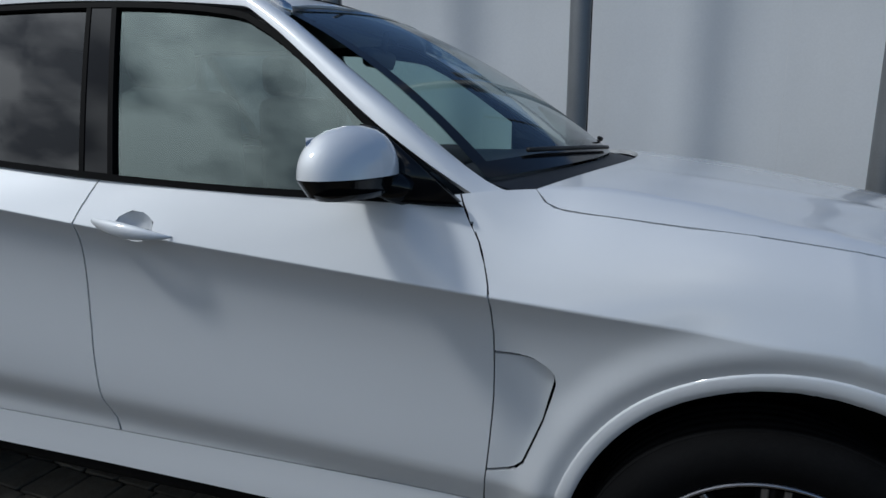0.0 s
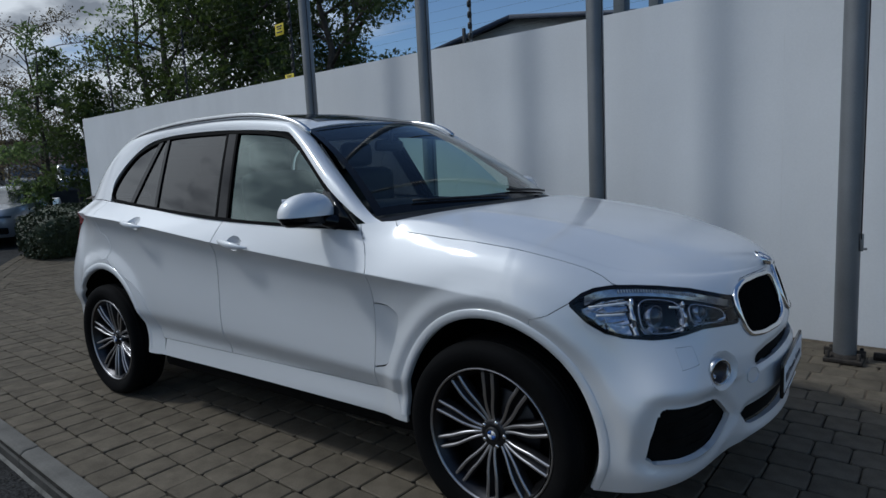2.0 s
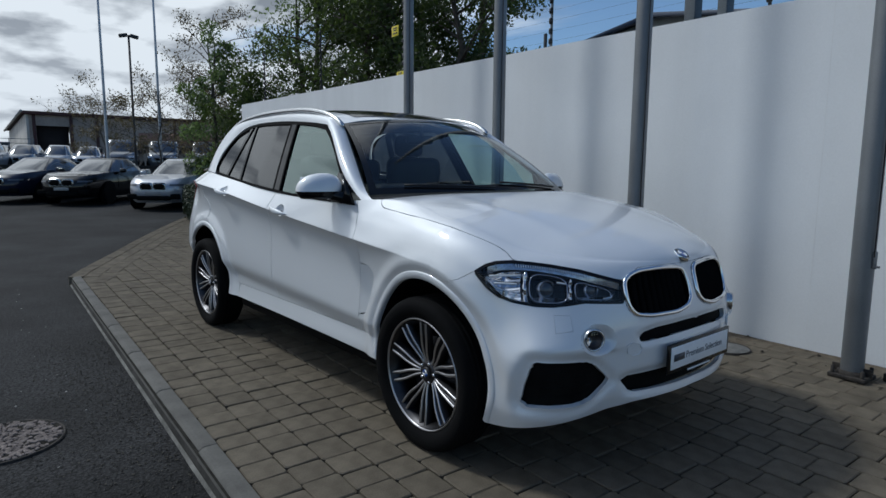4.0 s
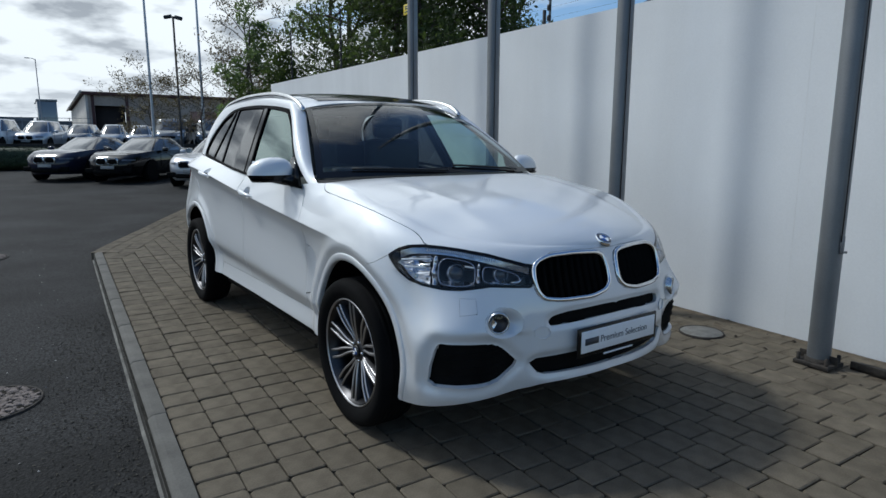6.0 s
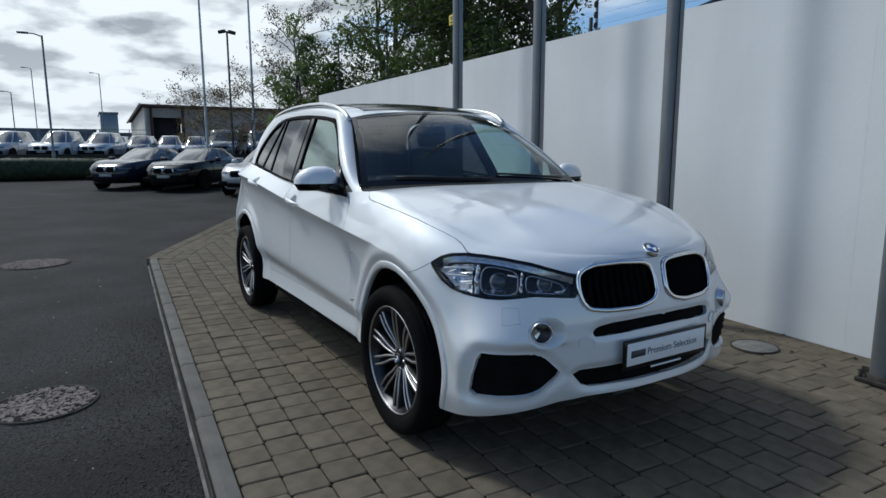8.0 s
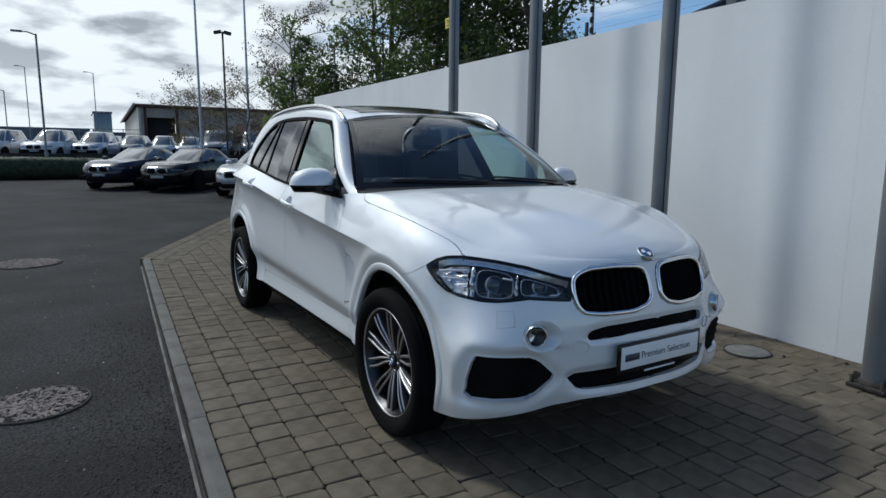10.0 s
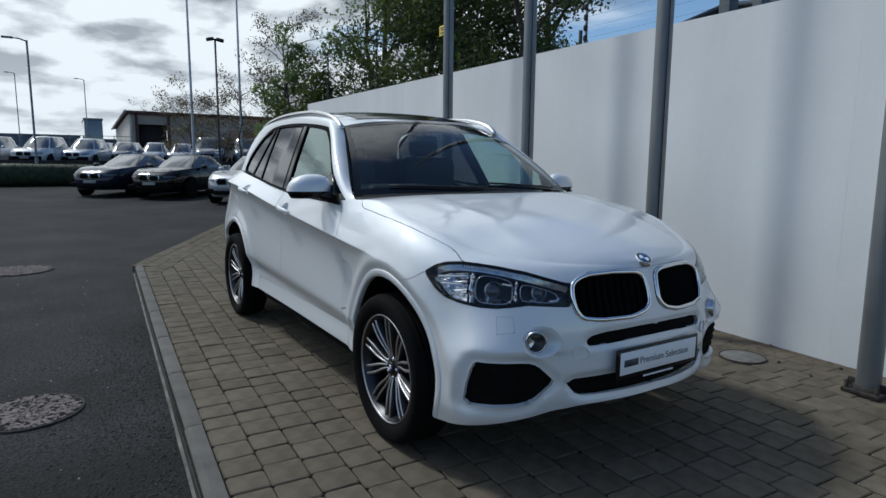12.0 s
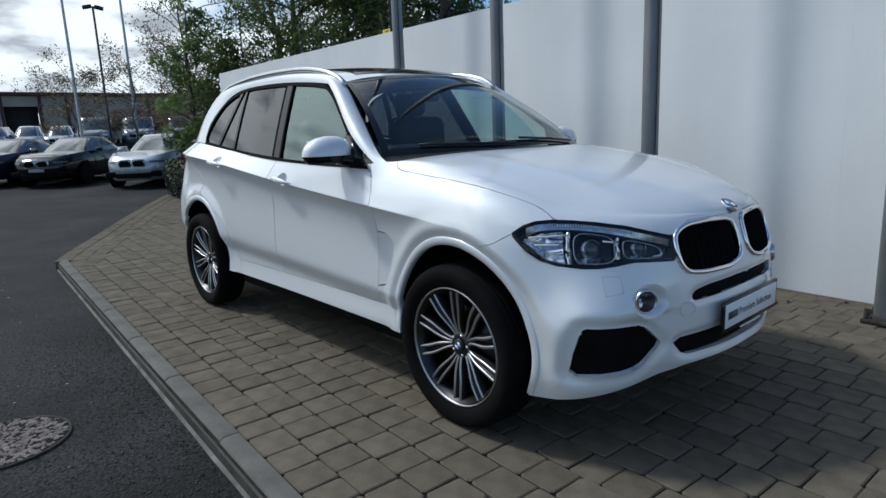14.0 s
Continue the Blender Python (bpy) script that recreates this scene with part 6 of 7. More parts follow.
# wind-blown litter on the paving by the wall, and grit on the asphalt
def scatter(name, n, seed, place, size, mat, label, category):
    rnd = random.Random(seed)
    verts, faces = [], []
    for _ in range(n):
        x, y, z = place(rnd)
        r, turn = size * rnd.uniform(0.5, 1.5), rnd.uniform(0, 6.283)
        base = len(verts)
        for k in range(5):
            a = turn + k * 1.2566
            q = r * rnd.uniform(0.6, 1.1) * (1.5 if k == 0 else 1.0)
            verts.append((x + q * math.cos(a), y + q * math.sin(a), z + 0.002 + 0.004 * rnd.random()))
        verts.append((x, y, z + 0.006 + 0.5 * r * rnd.random()))
        faces += [(base + k, base + (k + 1) % 5, base + 5) for k in range(5)]
    me = bpy.data.meshes.new(name)
    me.from_pydata(verts, [], faces)
    me.materials.append(mat)
    return tagged(new(name, me), label, category, kind="stuff")


def by_wall(rnd):
    p = WALL @ Vector((rnd.uniform(-8, 5), -abs(rnd.gauss(0, 0.35)) - 0.02, 0))
    return p.x, p.y, 0.002


def on_road(rnd):
    x = rnd.uniform(-9, 3)
    return x, -1.95 - rnd.expovariate(0.9), ground_z(x)


# sand washed into the joints towards the wall
random_sand = random.Random(61)
bm = grid(bmesh.new(), lambda u, v: (lambda p: Vector((p.x, p.y, pavement_z(p.x) - 0.0022 - 0.0042 * min(1.0, v / 1.15) + random_sand.uniform(-0.0011, 0.0011))))(WALL @ Vector((u, -0.01 - v, 0))), [-8.0 + 0.06 * k for k in range(218)], [0.055 * k for k in range(22)])
if sum(f.normal.z for f in bm.faces) < 0:
    bmesh.ops.reverse_faces(bm, faces=bm.faces)
tagged(part("joint_sand", bm, material("washed_sand", (0.120, 0.098, 0.073), 0.95, 0, 0.4, 14, 0.3, 120, spec=0.1)), "pale brown sand washed into the joints along the wall", "sand", kind="stuff")

scatter("leaf_litter", 150, 7, by_wall, 0.013, material("dry_litter", (0.035, 0.028, 0.02), 0.9, 0, 0.4, 20), "small dark dry leaves blown against the wall foot", "leaf litter")
scatter("grit", 130, 8, on_road, 0.006, material("pale_grit", (0.32, 0.31, 0.29), 0.9, 0, 0.3, 30), "pale loose grit on the asphalt beside the kerb", "grit")



def by_kerb(rnd):
    x = rnd.uniform(-3.5, 3.0)
    return x, KERB_CORNER.y + (KERB_NEAR.y - KERB_CORNER.y) * (x - KERB_CORNER.x) / (KERB_NEAR.x - KERB_CORNER.x) - 0.03 - abs(rnd.gauss(0, 0.28)), ground_z(x)


scatter("loose_gravel", 2600, 9, by_kerb, 0.0055, material("loose_gravel", (0.075, 0.066, 0.052), 0.9, 0, 0.5, 30, color2=(0.018, 0.018, 0.014)), "dark loose gravel and moss gathered along the kerb foot", "gravel")

# ---- yard, parked cars, buildings, trees ----
SILVER = material("silver_paint", (0.44, 0.455, 0.49), 0.3, 0.4, 0.03, 1.0, coat=1.0)
NIGHT = material("night_blue_paint", (0.014, 0.016, 0.034), 0.3, 0.0, 0.05, 1.0, coat=0.8, spec=0.1)
JET = material("jet_black_paint", (0.005, 0.005, 0.006), 0.3, 0.0, 0.05, 1.0, coat=0.8, spec=0.05)
WHITE = material("white_paint", (0.55, 0.56, 0.57), 0.3, 0.0, 0.03, 1.0, coat=1.0)
CARGLASS = material("car_glass", (0.03, 0.034, 0.038), 0.08, 0, 0.2, 2, spec=1.0, coat=1.0)
PLATEGREY = material("plate_grey", (0.34, 0.34, 0.33), 0.4, 0, 0.1, 8)
CARLAMP = material("car_lamp", (0.13, 0.135, 0.15), 0.25, 0.2, 0.2, 6, coat=0.4)
GREY = material("grey_paint", (0.16, 0.17, 0.18), 0.25, 0.5, 0.05, 1.0, coat=1.0)


def super_ring(front, rear, half, n, a):
    """A point of a rounded plan outline at the angle a; front is a = 0."""
    c, s = math.cos(a), math.sin(a)
    return (front * abs(c) ** (2 / n) if c >= 0 else rear * abs(c) ** (2 / n)), half * math.copysign(abs(s) ** (2 / n), s)


def parked_car(paint, label, height=1.45, length=4.85, estate=False, group="cars parked in the yard"):
    car = thing("parked_car", label, "car", group)
    f, r, h = length / 2, -length / 2, height
    levels = [(0.20, f - 0.14, r + 0.12, 0.80), (0.30, f - 0.03, r + 0.03, 0.86), (0.48, f, r, 0.895), (0.60, f - 0.01, r, 0.905), (0.72, f - 0.03, r + 0.02, 0.90), (0.82, f - 0.10, r + 0.05, 0.875), (0.90, f - 0.26, r + 0.08, 0.84)]
    bm = bmesh.new()
    hood = smooth_curve((-2.5, 1.0), (-1.9, 1.04), (-1.0, 0.99), (0.2, 0.97), (0.95, 0.965), (1.6, 0.925), (2.0, 0.875), (2.3, 0.82))

    def side(k, a):
        z, ff, rr, w = levels[k]
        x, y = super_ring(ff, rr, w, 4.2, a)
        lift = (hood(x) - 0.90) * max(0.0, (z - 0.6) / 0.30)
        return Vector((x, y, z + lift))
    angles = [2 * math.pi * k / 72 for k in range(73)]
    grid(bm, side, range(len(levels)), angles)
    grid(bm, lambda q, a: Vector((side(6, a).x * q, side(6, a).y * q, hood(side(6, a).x * q) + 0.03 * (1 - q))), [1.0, 0.8, 0.55, 0.3, 0.01], angles)
    bmesh.ops.recalc_face_normals(bm, faces=bm.faces)
    body = part("body", bm, paint, car)
    front, back = 1.0, (-2.05 if estate else -1.75)

    def cabin(t, a):
        ff, rr = front + (0.15 - front) * t, back + (((-1.75 if estate else -0.95)) - back) * t
        x, y = super_ring(1, -1, 0.80 - 0.25 * t - 0.03 * t * t, 3.6, a)
        mid, hl = (ff + rr) / 2, (ff - rr) / 2
        return Vector((mid + x * hl, y, 0.96 + (h - 0.985) * (t - 0.08 * t * (1 - t) + 0.06 * math.sin(math.pi * t))))
    for name, lo, hi in (("windscreen", -0.62, 0.62), ("rear_window", math.pi - 0.6, math.pi + 0.6), ("side_window", 0.72, math.pi - 0.72), ("side_window", math.pi + 0.72, 2 * math.pi - 0.72)):
        bm = grid(bmesh.new(), cabin, [0, 0.2, 0.4, 0.6, 0.8, 0.9], [lo + (hi - lo) * k / 14 for k in range(15)])
        bmesh.ops.recalc_face_normals(bm, faces=bm.faces)
        part(name, bm, CARGLASS, car)
    for lo, hi in ((0.62, 0.72), (math.pi - 0.72, math.pi - 0.6), (math.pi + 0.6, math.pi + 0.72), (2 * math.pi - 0.72, 2 * math.pi - 0.62)):
        bm = grid(bmesh.new(), cabin, [0, 0.2, 0.4, 0.6, 0.8, 0.9], [lo, (lo + hi) / 2, hi])
        bmesh.ops.recalc_face_normals(bm, faces=bm.faces)
        part("pillar", bm, paint, car)
    bm = grid(bmesh.new(), lambda t, a: cabin(0.9, a) if t == 0 else (cabin(1.0, a) if t == 1 else Vector((cabin(1.0, a).x * (2 - t) + (-0.4) * (t - 1), cabin(1, a).y * (2 - t), cabin(1, a).z + 0.03 * (t - 1)))), [0, 1, 1.3, 1.6, 1.98], angles)
    bmesh.ops.recalc_face_normals(bm, faces=bm.faces)
    part("roof", bm, paint, car)
    for x in (1.42, -1.42):
        for sd in (-1, 1):
            m = pose(x, sd * 0.80, 0.325, 0, 0, 0 if sd < 0 else 180)
            w = part("wheel", lathe(bmesh.new(), [(0.22, -0.10), (0.25, -0.112), (0.30, -0.11), (0.325, -0.09), (0.325, 0.09), (0.2, 0.1)], 32, m), RUBBER, car)
            bm = lathe(bmesh.new(), [(0.001, -0.07), (0.05, -0.075), (0.06, -0.06)], 20, m)
            lathe(bm, [(0.205, -0.085), (0.222, -0.105), (0.228, -0.09)], 32, m)
            for k in range(10):
                a = 2 * math.pi * k / 10
                tube(bm, [m @ Vector((0.05 * math.cos(a), -0.068, 0.05 * math.sin(a))), m @ Vector((0.215 * math.cos(a), -0.092, 0.215 * math.sin(a)))], 0.014, 5)
            part("rim", bm, ALLOY, w)
            part("wheel_arch", lathe(bmesh.new(), [(0.37, -0.109), (0.001, -0.10)], 28, m), LINER, w)
    for sd in (-1, 1):
        bm = bmesh.new()
        grid(bm, lambda a, z: Vector((*super_ring(f - 0.015 - (z - 0.64) * 0.45 + 0.012, r, 0.912, 4.2, sd * a), z)), [0.22, 0.34, 0.46, 0.58, 0.70], [0.662, 0.69, 0.715])
        bmesh.ops.recalc_face_normals(bm, faces=bm.faces)
        part("headlamp", bm, CARLAMP, car)
        bm = box(bmesh.new(), 0.06, 0.33, 0.21, f - 0.015, sd * 0.178, 0.655, 0.05)
        g = part("grille", bm, SATIN, car)
        part("grille_mesh", box(bmesh.new(), 0.06, 0.295, 0.175, f - 0.008, sd * 0.178, 0.655, 0.045), LINER, g)
        part("side_intake", box(bmesh.new(), 0.08, 0.28, 0.15, f - 0.075, sd * 0.58, 0.37, 0.03), LINER, car)
        part("mirror", box(bmesh.new(), 0.12, 0.20, 0.13, 0.62, sd * 0.96, 1.0, 0.045), paint, car)
        part("door_line", box(bmesh.new(), 0.010, 0.006, 0.45, -0.25, sd * 0.905, 0.70), LINER, car)
        part("door_line", box(bmesh.new(), 0.010, 0.006, 0.45, 0.85, sd * 0.905, 0.70), LINER, car)
    part("lower_intake", box(bmesh.new(), 0.10, 0.90, 0.13, f - 0.045, 0, 0.33, 0.03), LINER, car)
    if estate:
        bm = grid(bmesh.new(), lambda a, z: Vector((*super_ring(f + 0.006, r, 0.917, 4.2, a), z)), [-0.62 + 0.124 * k for k in range(11)], [0.27, 0.36, 0.45, 0.535])
        bmesh.ops.recalc_face_normals(bm, faces=bm.faces)
        part("bumper_cladding", bm, LINER, car)
    part("number_plate", box(bmesh.new(), 0.02, 0.42, 0.09, f + 0.005, 0, 0.47, 0.005), PLATEGREY, car)
    return car


def stand(ob, x, y, turn, z=None):
    ob.matrix_basis = pose(x, y, (ground_z(x) if z is None else z), 0, 0, turn)
    return ob


stand(parked_car(NIGHT, "dark blue saloon car parked nose out in the yard", 1.39), -22.0, 0.10, -37)
stand(parked_car(JET, "glossy black saloon car parked nose out in the yard", 1.41), -20.5, 1.65, -37)
stand(parked_car(SILVER, "silver-grey saloon car parked nose out in the yard"), -17.8, 3.40, -36)

# raised rear yard with a hedge and low wall before it
TERRACE_Z = 0.98
bm = bmesh.new()
box(bm, 120, 160, 2.0, -32.5 - 60, -20, TERRACE_Z - 1.0)
tagged(part("terrace", bm, ASPHALT, smooth=False), "raised asphalt rear yard behind a low retaining wall", "ground", kind="structure")
LOWWALL = material("dark_blockwork", (0.035, 0.033, 0.031), 0.9, 0, 0.35, 2.0, 0.4, 30)
tagged(part("retaining_wall", box(bmesh.new(), 0.3, 80, 1.90, -32.3, -14, 0.375, 0.01), LOWWALL, smooth=False), "low dark block retaining wall", "wall", kind="structure")

white_suv = parked_car(WHITE, "white estate car parked in the rear yard", 1.62, 4.6, True, "cars in the rear yard")
stand(white_suv, -36.5, -2.8, -20, TERRACE_Z)
silver_far = parked_car(SILVER, "silver estate car parked in the rear yard", 1.6, 4.6, True, "cars in the rear yard")
stand(silver_far, -38.0, -0.7, -20, TERRACE_Z)
grey_far = parked_car(GREY, "dark grey car parked in the rear yard", 1.55, 4.6, True, "cars in the rear yard")
stand(grey_far, -42, 1.6, -20, TERRACE_Z)
for src, x, y, t in ((white_suv, -44, 3.6, -18), (silver_far, -44.5, 5.4, -18), (silver_far, -37.5, -5.2, -20), (grey_far, -37, -7.8, -20), (white_suv, -36.6, -10.4, -20), (silver_far, -47, -3.0, -20), (white_suv, -47, 0.4, -20)):
    copy_thing(src, pose(x, y, TERRACE_Z, 0, 0, t))


def passenger_van(paint, label):
    """A tall rounded van with a dark band of glass; its nose points along x."""
    van = thing("van", label, "van", "vans in the rear yard")
    plan = [(2.35, 0.86, 0.30), (2.45, 0.93, 0.55), (2.38, 0.95, 0.85), (2.05, 0.94, 1.08), (1.80, 0.93, 1.16), (1.20, 0.88, 1.78), (1.00, 0.80, 1.92)]
    angles = [2 * math.pi * k / 48 for k in range(49)]

    def at(k, a):
        front, half_w, z = plan[k]
        x, y = super_ring(front, -2.45 + 0.05 * k / 6, half_w, 5.0, a)
        return Vector((x, y, z))
    bm = grid(bmesh.new(), at, range(len(plan)), angles)
    grid(bm, lambda q, a: Vector((at(6, a).x * q, at(6, a).y * q, 1.92 + 0.05 * (1 - q * q))), [1.0, 0.7, 0.35, 0.01], angles)
    bmesh.ops.recalc_face_normals(bm, faces=bm.faces)
    part("body", bm, paint, van)

    def glass(t, a, out=0.012):
        p, q = at(4, a), at(5, a)
        c = p.lerp(q, t)
        return c + Vector((math.cos(a), math.sin(a), 0.2)) * out
    for name, lo, hi in (("windscreen", -0.66, 0.66), ("side_window", 0.82, 1.55), ("side_window", 1.62, 2.3), ("side_window", -1.55, -0.82), ("side_window", -2.3, -1.62)):
        bm = grid(bmesh.new(), glass, [0.06, 0.35, 0.65, 0.92], [lo + (hi - lo) * k / 12 for k in range(13)])
        bmesh.ops.recalc_face_normals(bm, faces=bm.faces)
        part(name, bm, CARGLASS, van)
    for sd in (-1, 1):
        part("headlamp", box(bmesh.new(), 0.10, 0.34, 0.20, 2.30, sd * 0.66, 0.82, 0.05), LAMPBAND, van)
        part("mirror", box(bmesh.new(), 0.10, 0.16, 0.24, 1.55, sd * 1.04, 1.22, 0.04), BLACK, van)
        for x in (1.55, -1.55):
            part("tyre", lathe(bmesh.new(), [(0.001, 0.09), (0.20, 0.10), (0.30, 0.10), (0.33, 0.06), (0.33, -0.06), (0.30, -0.10)], 24, pose(x, sd * 0.86, 0.33)), RUBBER, van)
    part("grille", box(bmesh.new(), 0.06, 0.80, 0.16, 2.42, 0, 0.74, 0.02), LINER, van)
    return van


grey_van = passenger_van(GREY, "grey passenger van parked in the rear yard")
stand(grey_van, -41.0, 6.8, -20, TERRACE_Z)
for x, y, t in ((-41.2, 9.3, -20), (-41.0, 11.9, -18), (-40.6, 14.4, -18)):
    copy_thing(grey_van, pose(x, y, TERRACE_Z, 0, 0, t))


# long shed at the back of the yard
CLAD = material("shed_cladding", (0.44, 0.35, 0.29), 0.8, 0, 0.2, 0.4, 0.2, 6)
FASCIA = material("dark_red_fascia", (0.07, 0.025, 0.022), 0.6, 0, 0.2, 1)
SHEDGREY = material("pale_cladding", (0.66, 0.62, 0.57), 0.8, 0, 0.2, 0.5)
DOORDARK = material("shed_dark", (0.03, 0.022, 0.02), 0.9, 0, 0.3, 1)


def build_shed():
    shed = thing("shed", "long low brown metal-clad industrial shed with an open bay", "building", m=pose(-62.0, 4.0, TERRACE_Z, 0, 0, 90))
    # x along the long front, which faces -y here; the roof falls to the back
    L, D, H = 46.0, 16.0, 4.80
    bm = bmesh.new()
    for x0, x1, z0, z1 in ((0, 0.5, 0, H), (3.0, L, 0, H), (0.5, 3.0, 3.75, H)):
        box(bm, x1 - x0, 0.25, z1 - z0, (x0 + x1) / 2, 0, (z0 + z1) / 2)
    part("wall", bm, CLAD, shed, smooth=False)
    bm = solid_poly(bmesh.new(), [(0, 0), (0, H), (D, H - 1.0), (D, 0)], 0.2, Matrix(((0, 0, 1, -0.2), (1, 0, 0, 0.0), (0, 1, 0, 0), (0, 0, 0, 1))))
    bmesh.ops.recalc_face_normals(bm, faces=bm.faces)
    part("gable_wall", bm, SHEDGREY, shed, smooth=False)
    bm = grid(bmesh.new(), lambda x, k: Vector((x, (-0.4, D + 0.4)[k], (H, H - 1.0)[k] + 0.12)), [-0.5, L], [0, 1])
    part("roof", bm, FASCIA, shed, smooth=False)
    part("fascia", box(bmesh.new(), L + 0.6, 0.2, 0.30, L / 2 - 0.2, -0.35, H, 0.02), FASCIA, shed)
    part("verge", tube(bmesh.new(), [(-0.55, -0.45, H + 0.13), (-0.55, D + 0.4, H - 0.87)], 0.11, 6), SHEDGREY, shed, "pale metal verge")
    part("bay", box(bmesh.new(), 2.5, 3.0, 3.75, 1.75, 1.9, 1.875), DOORDARK, shed)
    for x in (0.35, 3.15, 5.2, 12, 18, 24, 30):
        part("downpipe", box(bmesh.new(), 0.24, 0.12, H, x, -0.2, H / 2, 0.01), FASCIA, shed)
    part("sign_band", box(bmesh.new(), L - 9, 0.08, 1.1, 9 + (L - 9) / 2 - 0.3, -0.16, 2.9), REDBAND, shed)
    part("canopy", box(bmesh.new(), L - 9, 1.2, 0.2, 9 + (L - 9) / 2 - 0.3, -0.7, 2.05), DOORDARK, shed)
    return shed


FARROOF = material("far_dark_roofs", (0.17, 0.18, 0.20), 0.8, 0, 0.5, 0.12)
REDBAND = material("faded_red_band", (0.38, 0.22, 0.17), 0.7, 0, 0.45, 0.5)
build_shed()
for x, y, w_, h_, mat, lab in ((-150, 4.7, 3.3, 8.6, GREY, "far grey block building on the skyline"), (-170, 13, 30, 5.0, FARROOF, "far dark grey industrial roof on the skyline"), (-180, -22, 50, 6.0, FARROOF, "far dark grey warehouse on the skyline")):
    b = part("far_building", box(box(bmesh.new(), 12, w_, h_, x, y, TERRACE_Z + h_ / 2, 0.1), 12.3, w_ + 0.3, 0.4, x, y, TERRACE_Z + h_ + 0.1, 0.05), mat)
    tagged(b, lab, "building")

# gabled building behind the wall
GABLE = material("grey_gable_cladding", (0.68, 0.67, 0.65), 0.75, 0, 0.1, 0.5, 0.1, 8)
ROOFBLUE = material("slate_blue_verge", (0.06, 0.075, 0.11), 0.6, 0, 0.2, 2)
gable = thing("warehouse", "pale grey gabled warehouse behind the boundary wall", "building", m=pose(-8.9, 15.4, -0.1))
bm = solid_poly(bmesh.new(), [(-14, 0), (9, 0), (9, 4.85), (0.0, 6.2), (-14, 3.6)], 0.3, Matrix(((1, 0, 0, 0), (0, 0, 1, 0), (0, 1, 0, 0), (0, 0, 0, 1))))
bmesh.ops.recalc_face_normals(bm, faces=bm.faces)
part("gable_wall", bm, GABLE, gable, smooth=False)
bm = grid(bmesh.new(), lambda k, y: Vector(((-14.3, 0, 9.3)[k], y, (3.62, 6.30, 4.92)[k])), [0, 1, 2], [-0.35, 18])
part("roof", bm, ROOFBLUE, gable, smooth=False)
bm = bmesh.new()
for (x0, z0), (x1, z1) in (((-14.3, 3.55), (0, 6.22)), ((0, 6.22), (9.3, 4.85))):
    tube(bm, [(x0, -0.36, z0), (x1, -0.36, z1)], 0.09, 4)
part("verge", bm, ROOFBLUE, gable)
flood = part("floodlight", box(bmesh.new(), 0.5, 0.22, 0.42, 0.55, -0.2, 5.05, 0.04), BLACK, gable, "black floodlight")
part("lens", box(bmesh.new(), 0.36, 0.02, 0.28, 0.55, -0.32, 5.05, 0.01), LAMPINNER, flood)


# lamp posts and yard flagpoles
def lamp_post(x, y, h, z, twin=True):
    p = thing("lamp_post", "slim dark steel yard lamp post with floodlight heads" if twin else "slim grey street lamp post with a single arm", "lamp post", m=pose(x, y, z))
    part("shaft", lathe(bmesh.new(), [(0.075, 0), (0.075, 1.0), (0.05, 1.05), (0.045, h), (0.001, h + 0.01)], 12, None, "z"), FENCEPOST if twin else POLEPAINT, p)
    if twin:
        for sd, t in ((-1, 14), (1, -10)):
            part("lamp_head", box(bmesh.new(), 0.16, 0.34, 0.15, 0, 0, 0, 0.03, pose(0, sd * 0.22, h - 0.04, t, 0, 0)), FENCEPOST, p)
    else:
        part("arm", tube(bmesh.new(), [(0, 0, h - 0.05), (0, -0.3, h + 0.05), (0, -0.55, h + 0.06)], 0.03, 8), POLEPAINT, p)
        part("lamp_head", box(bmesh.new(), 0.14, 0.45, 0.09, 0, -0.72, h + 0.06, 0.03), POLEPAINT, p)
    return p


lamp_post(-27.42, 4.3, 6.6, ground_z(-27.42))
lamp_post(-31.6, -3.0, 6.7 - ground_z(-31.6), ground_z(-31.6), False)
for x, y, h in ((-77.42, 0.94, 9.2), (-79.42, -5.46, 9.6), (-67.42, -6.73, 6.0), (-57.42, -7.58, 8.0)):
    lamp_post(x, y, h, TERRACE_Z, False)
YARDPOLE = material("white_pole", (0.60, 0.61, 0.62), 0.4, 0.2, 0.08, 3)
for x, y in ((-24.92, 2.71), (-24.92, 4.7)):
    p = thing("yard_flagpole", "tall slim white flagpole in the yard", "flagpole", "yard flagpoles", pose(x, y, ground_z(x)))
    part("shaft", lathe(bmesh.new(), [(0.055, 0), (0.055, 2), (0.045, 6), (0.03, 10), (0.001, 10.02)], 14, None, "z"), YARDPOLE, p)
# mesh fence along the far edge of the rear yard
fence = thing("mesh_fence", "grey steel security fence along the far yard edge", "fence", m=pose(0, 0, TERRACE_Z))
for k in range(22):
    part("fence_stake", box(bmesh.new(), 0.06, 0.06, 2.4, -56, -30 + 1.6 * k, 1.2), POLEPAINT, fence)
for z in (0.4, 1.2, 2.0, 2.35):
    part("fence_rail", box(bmesh.new(), 0.04, 34, 0.04, -56, -13.5, z), POLEPAINT, fence)


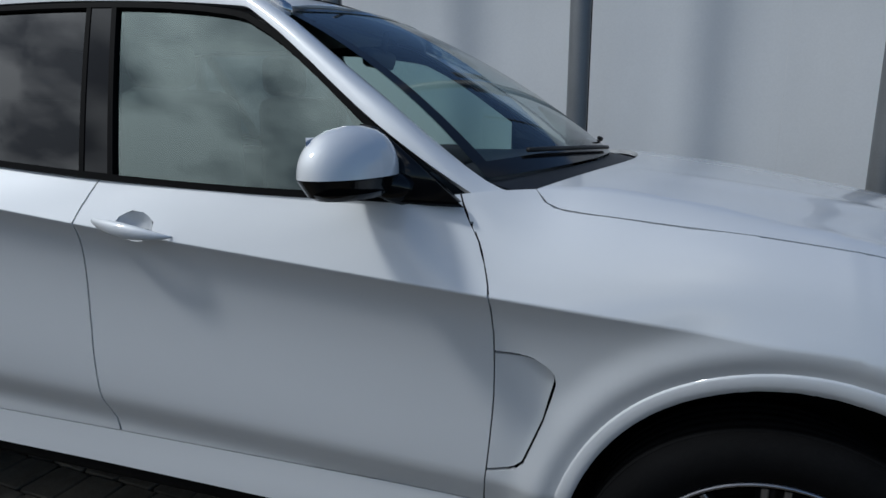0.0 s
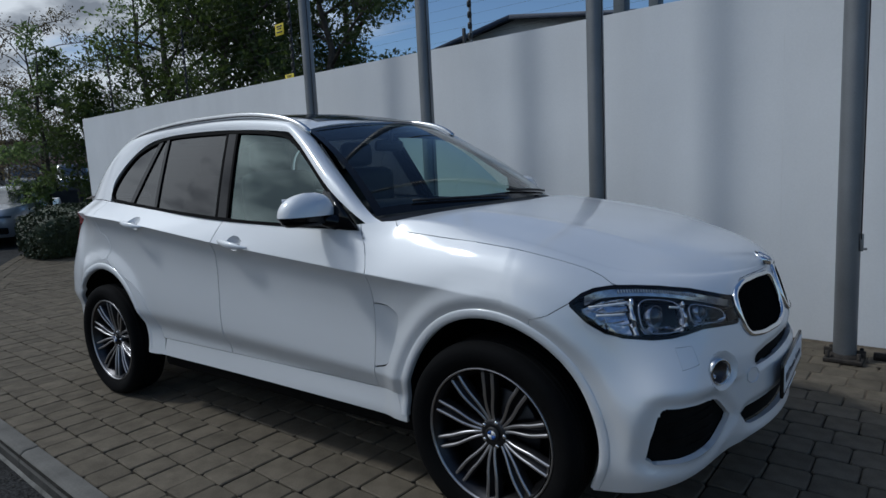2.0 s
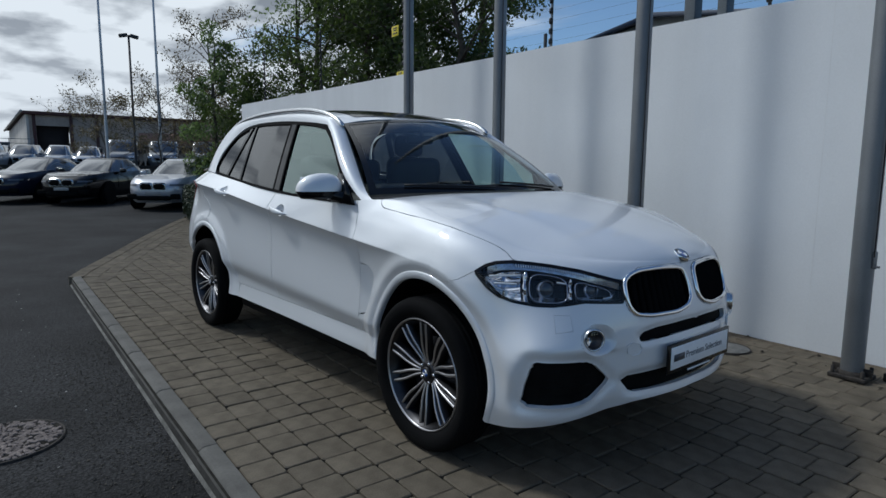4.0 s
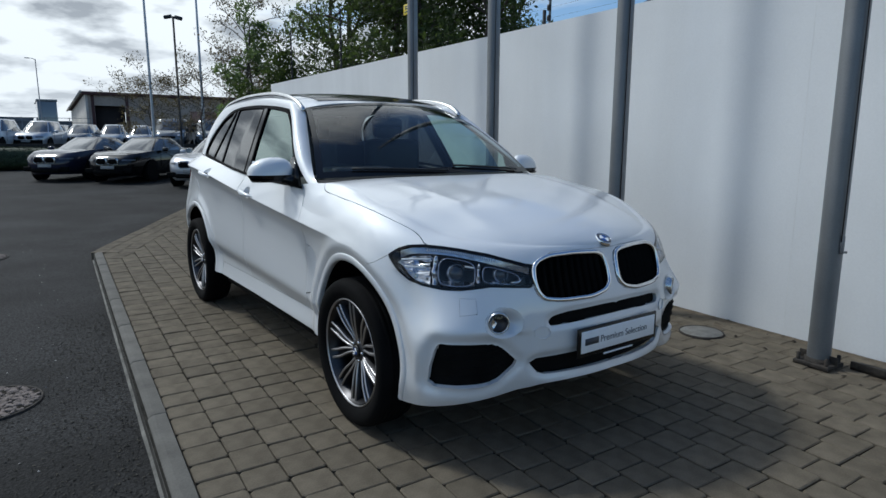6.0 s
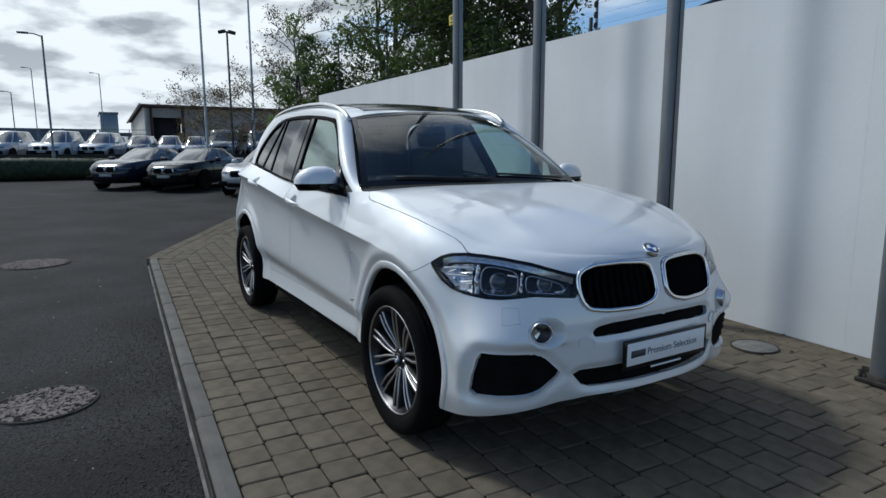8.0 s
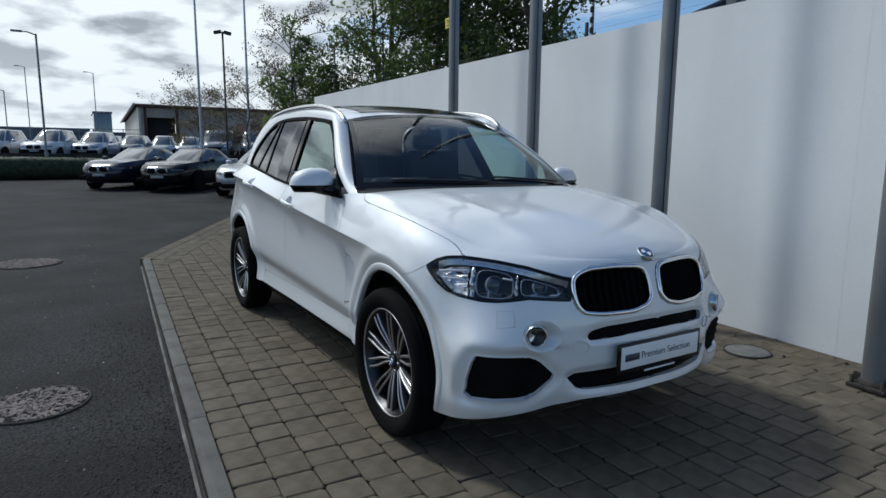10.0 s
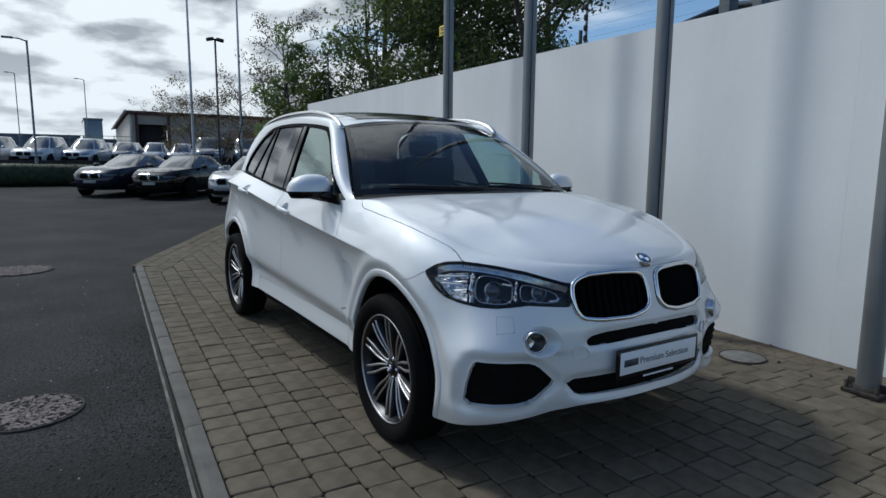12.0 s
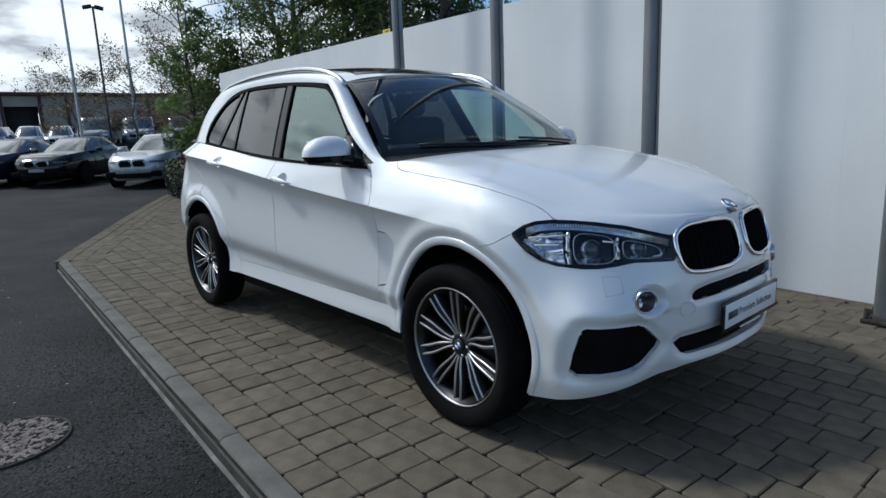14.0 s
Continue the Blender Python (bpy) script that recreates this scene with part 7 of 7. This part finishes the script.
# ---- planting ----
def leaf_cloud(n, blobs, size, seed, droop=0.0):
    """n small leaves scattered over the shells of uneven blobs (x, y, z, radius, flatness)."""
    rnd = random.Random(seed)
    verts, faces = [], []
    weights = [b[3] ** 2 for b in blobs]
    for _ in range(n):
        bx, by, bz, br, fl = rnd.choices(blobs, weights)[0]
        d = Vector((rnd.gauss(0, 1), rnd.gauss(0, 1), rnd.gauss(0, 1))).normalized()
        rr = br * (0.35 + 0.72 * rnd.random() ** 0.6)
        c = Vector((bx + d.x * rr, by + d.y * rr, bz + d.z * rr * fl - droop * rnd.random()))
        a = Vector((rnd.gauss(0, 1), rnd.gauss(0, 1), rnd.gauss(0, 1) - 0.4)).normalized()
        b = a.orthogonal().normalized()
        b.rotate(Matrix.Rotation(rnd.uniform(0, 6.28), 3, a))
        s = size * rnd.uniform(0.6, 1.4)
        base = len(verts)
        verts += [c - a * s, c + b * s * 0.45 - a * s * 0.1, c + a * s, c - b * s * 0.45 + a * s * 0.1]
        faces.append((base, base + 1, base + 2, base + 3))
    return verts, faces


def from_lists(name, verts, faces, mat, parent, kind=""):
    me = bpy.data.meshes.new(name)
    me.from_pydata([tuple(v) for v in verts], [], faces)
    me.materials.append(mat)
    ob = new(name, me)
    ob.parent = parent
    return tagged(ob, kind=kind)


def tree(x, y, z, height, spread, leaves, mat, seed, label, size=0.07, bare=False, low=0.25, group=""):
    rnd = random.Random(seed)
    t = thing("tree", label, "tree", group, pose(x, y, z))
    bm = bmesh.new()
    trunk_top = height * 0.8
    pts = [Vector((0, 0, 0))]
    for k in range(1, 7):
        pts.append(Vector((rnd.uniform(-0.1, 0.1) * k * 0.4, rnd.uniform(-0.1, 0.1) * k * 0.4, trunk_top * k / 6)))
    r0 = 0.009 * height if bare else (0.022 if height > 7.5 else 0.013) * height
    tube(bm, pts, [r0 * (1 - 0.13 * k) for k in range(7)], 8)
    blobs, tips = [], []
    for k in range(16 if not bare else 22):
        f = low + (0.95 - low) * (k + 0.5) / (16 if not bare else 22)
        g = f * 6
        p = pts[int(g)].lerp(pts[min(6, int(g) + 1)], g - int(g))
        a = rnd.uniform(0, 6.283) + k * 2.4
        reach = spread * (0.55 + 0.5 * rnd.random()) * (1.15 - 0.75 * abs(f - 0.45))
        tip = p + Vector((math.cos(a) * reach, math.sin(a) * reach, reach * rnd.uniform(0.25, 0.75)))
        midp = p.lerp(tip, 0.5) + Vector((0, 0, 0.06 * reach))
        tube(bm, [p, midp, tip], [r0 * 0.36 * (1.1 - 0.6 * f), r0 * 0.22, r0 * 0.07], 5)
        tips.append(tip)
        for q in range(4 if not bare else 13):
            st = midp.lerp(tip, rnd.random())
            e = st + Vector((rnd.gauss(0, 0.22), rnd.gauss(0, 0.22), rnd.uniform(0.05, 0.4))) * reach * 0.6
            tube(bm, [st, st.lerp(e, 0.5) + Vector((0, 0, 0.02)), e], [r0 * 0.10, r0 * 0.07, r0 * 0.03], 4)
            tips.append(e)
        blobs.append((tip.x, tip.y, tip.z, spread * rnd.uniform(0.22, 0.40), rnd.uniform(0.8, 1.25)))
        blobs.append((midp.x, midp.y, midp.z + 0.1, spread * rnd.uniform(0.20, 0.34), rnd.uniform(0.8, 1.2)))
    part("trunk", bm, BARK, t)
    if bare:
        blobs = [(p.x, p.y, p.z, spread * 0.10, 1.0) for p in tips]
    else:
        blobs.append((0, 0, height * 0.86, spread * 0.42, 1.3))
    v, f = leaf_cloud(leaves, blobs, size, seed + 5)
    from_lists("crown", v, f, mat, t)
    return t


BIRCH = "broadleaf tree in early leaf behind the boundary wall"
for i, (x, y, h, sp, n, mat) in enumerate(((-10.3, 8.2, 8.2, 2.0, 10000, LEAF_DARK), (-11.9, 7.2, 8.6, 2.1, 11000, LEAF_DARK), (-13.6, 7.6, 8.8, 2.2, 11000, LEAF_DARK), (-15.4, 7.0, 8.4, 2.1, 9000, LEAF_DARK), (-11.6, 10.4, 9.2, 2.2, 9000, LEAF_DARK), (-17.2, 7.2, 8.0, 2.0, 3400, LEAF_LIGHT), (-14.4, 10.2, 9.6, 2.4, 9000, LEAF_DARK))):
    tree(x, y, 0.1, h, sp, n, mat, 20 + i, BIRCH, 0.066, low=0.2, group="trees behind the wall")
tree(-17.0, 4.15, 0.15, 6.0, 0.80, 4600, LEAF_LIGHT, 41, "light green young tree past the wall end", 0.06, low=0.12)
tree(-15.6, 4.7, 0.15, 4.6, 1.05, 5200, LEAF_DARK, 42, "dense green shrubby tree past the wall end", 0.06, low=0.06)
tree(-18.6, 4.7, 0.2, 7.6, 2.1, 3000, BUD, 43, "half-bare tree in early leaf past the wall end", 0.042, True, 0.12)
for i, (x, y, h, sp) in enumerate(((-24.0, 4.4, 5.2, 2.3), (-26.5, 6.4, 5.2, 2.4), (-22.5, 7.2, 5.4, 2.4), (-28, 3.2, 4.6, 1.9))):
    tree(x, y, ground_z(x), h, sp, 3200, BUD, 60 + i, "small nearly bare ornamental tree in the yard", 0.045, True, 0.2, "bare trees in the yard")


def clipped_bush(x, y, z, sx, sy, sz, n, seed, label):
    b = thing("hedge", label, "hedge", m=pose(x, y, z))
    rnd = random.Random(seed)
    bm = bmesh.new()
    bmesh.ops.create_icosphere(bm, subdivisions=3, radius=1.0)
    for v in bm.verts:
        c = v.co.copy()
        m_ = max(abs(c.x), abs(c.y), abs(c.z))
        c = c.lerp(c / m_, 0.6)
        v.co = Vector((c.x * sx / 2 * 0.93, c.y * sy / 2 * 0.93, sz / 2 + c.z * sz / 2 * 0.95)) * (1 + 0.05 * noise.noise(c * 3))
    part("foliage_core", bm, HEDGE, b)
    verts, faces = [], []
    for _ in range(n):
        d = Vector((rnd.gauss(0, 1), rnd.gauss(0, 1), rnd.gauss(0, 1))).normalized()
        m_ = max(abs(d.x), abs(d.y), abs(d.z))
        d = d.lerp(d / m_, 0.6)
        c = Vector((d.x * sx / 2, d.y * sy / 2, sz / 2 + d.z * sz / 2)) * rnd.uniform(0.92, 1.05)
        a = Vector((rnd.gauss(0, 1), rnd.gauss(0, 1), rnd.gauss(0, 1))).normalized()
        o = a.orthogonal().normalized()
        s = rnd.uniform(0.02, 0.04)
        base = len(verts)
        verts += [c - a * s, c + o * s * 0.6, c + a * s, c - o * s * 0.6]
        faces.append((base, base + 1, base + 2, base + 3))
    from_lists("leaves", verts, faces, HEDGE, b)
    return b


clipped_bush(-11.9, 2.25, 0.07, 1.3, 1.1, 0.85, 5000, 3, "low clipped dark green hedge beside the wall end")
clipped_bush(-13.2, 3.1, 0.08, 1.8, 1.3, 0.95, 5000, 4, "low clipped dark green hedge past the wall end")
clipped_bush(-27.4, -5.2, ground_z(-27.4) - 0.02, 1.8, 12.5, 0.92, 14000, 5, "long low clipped hedge before the rear yard")
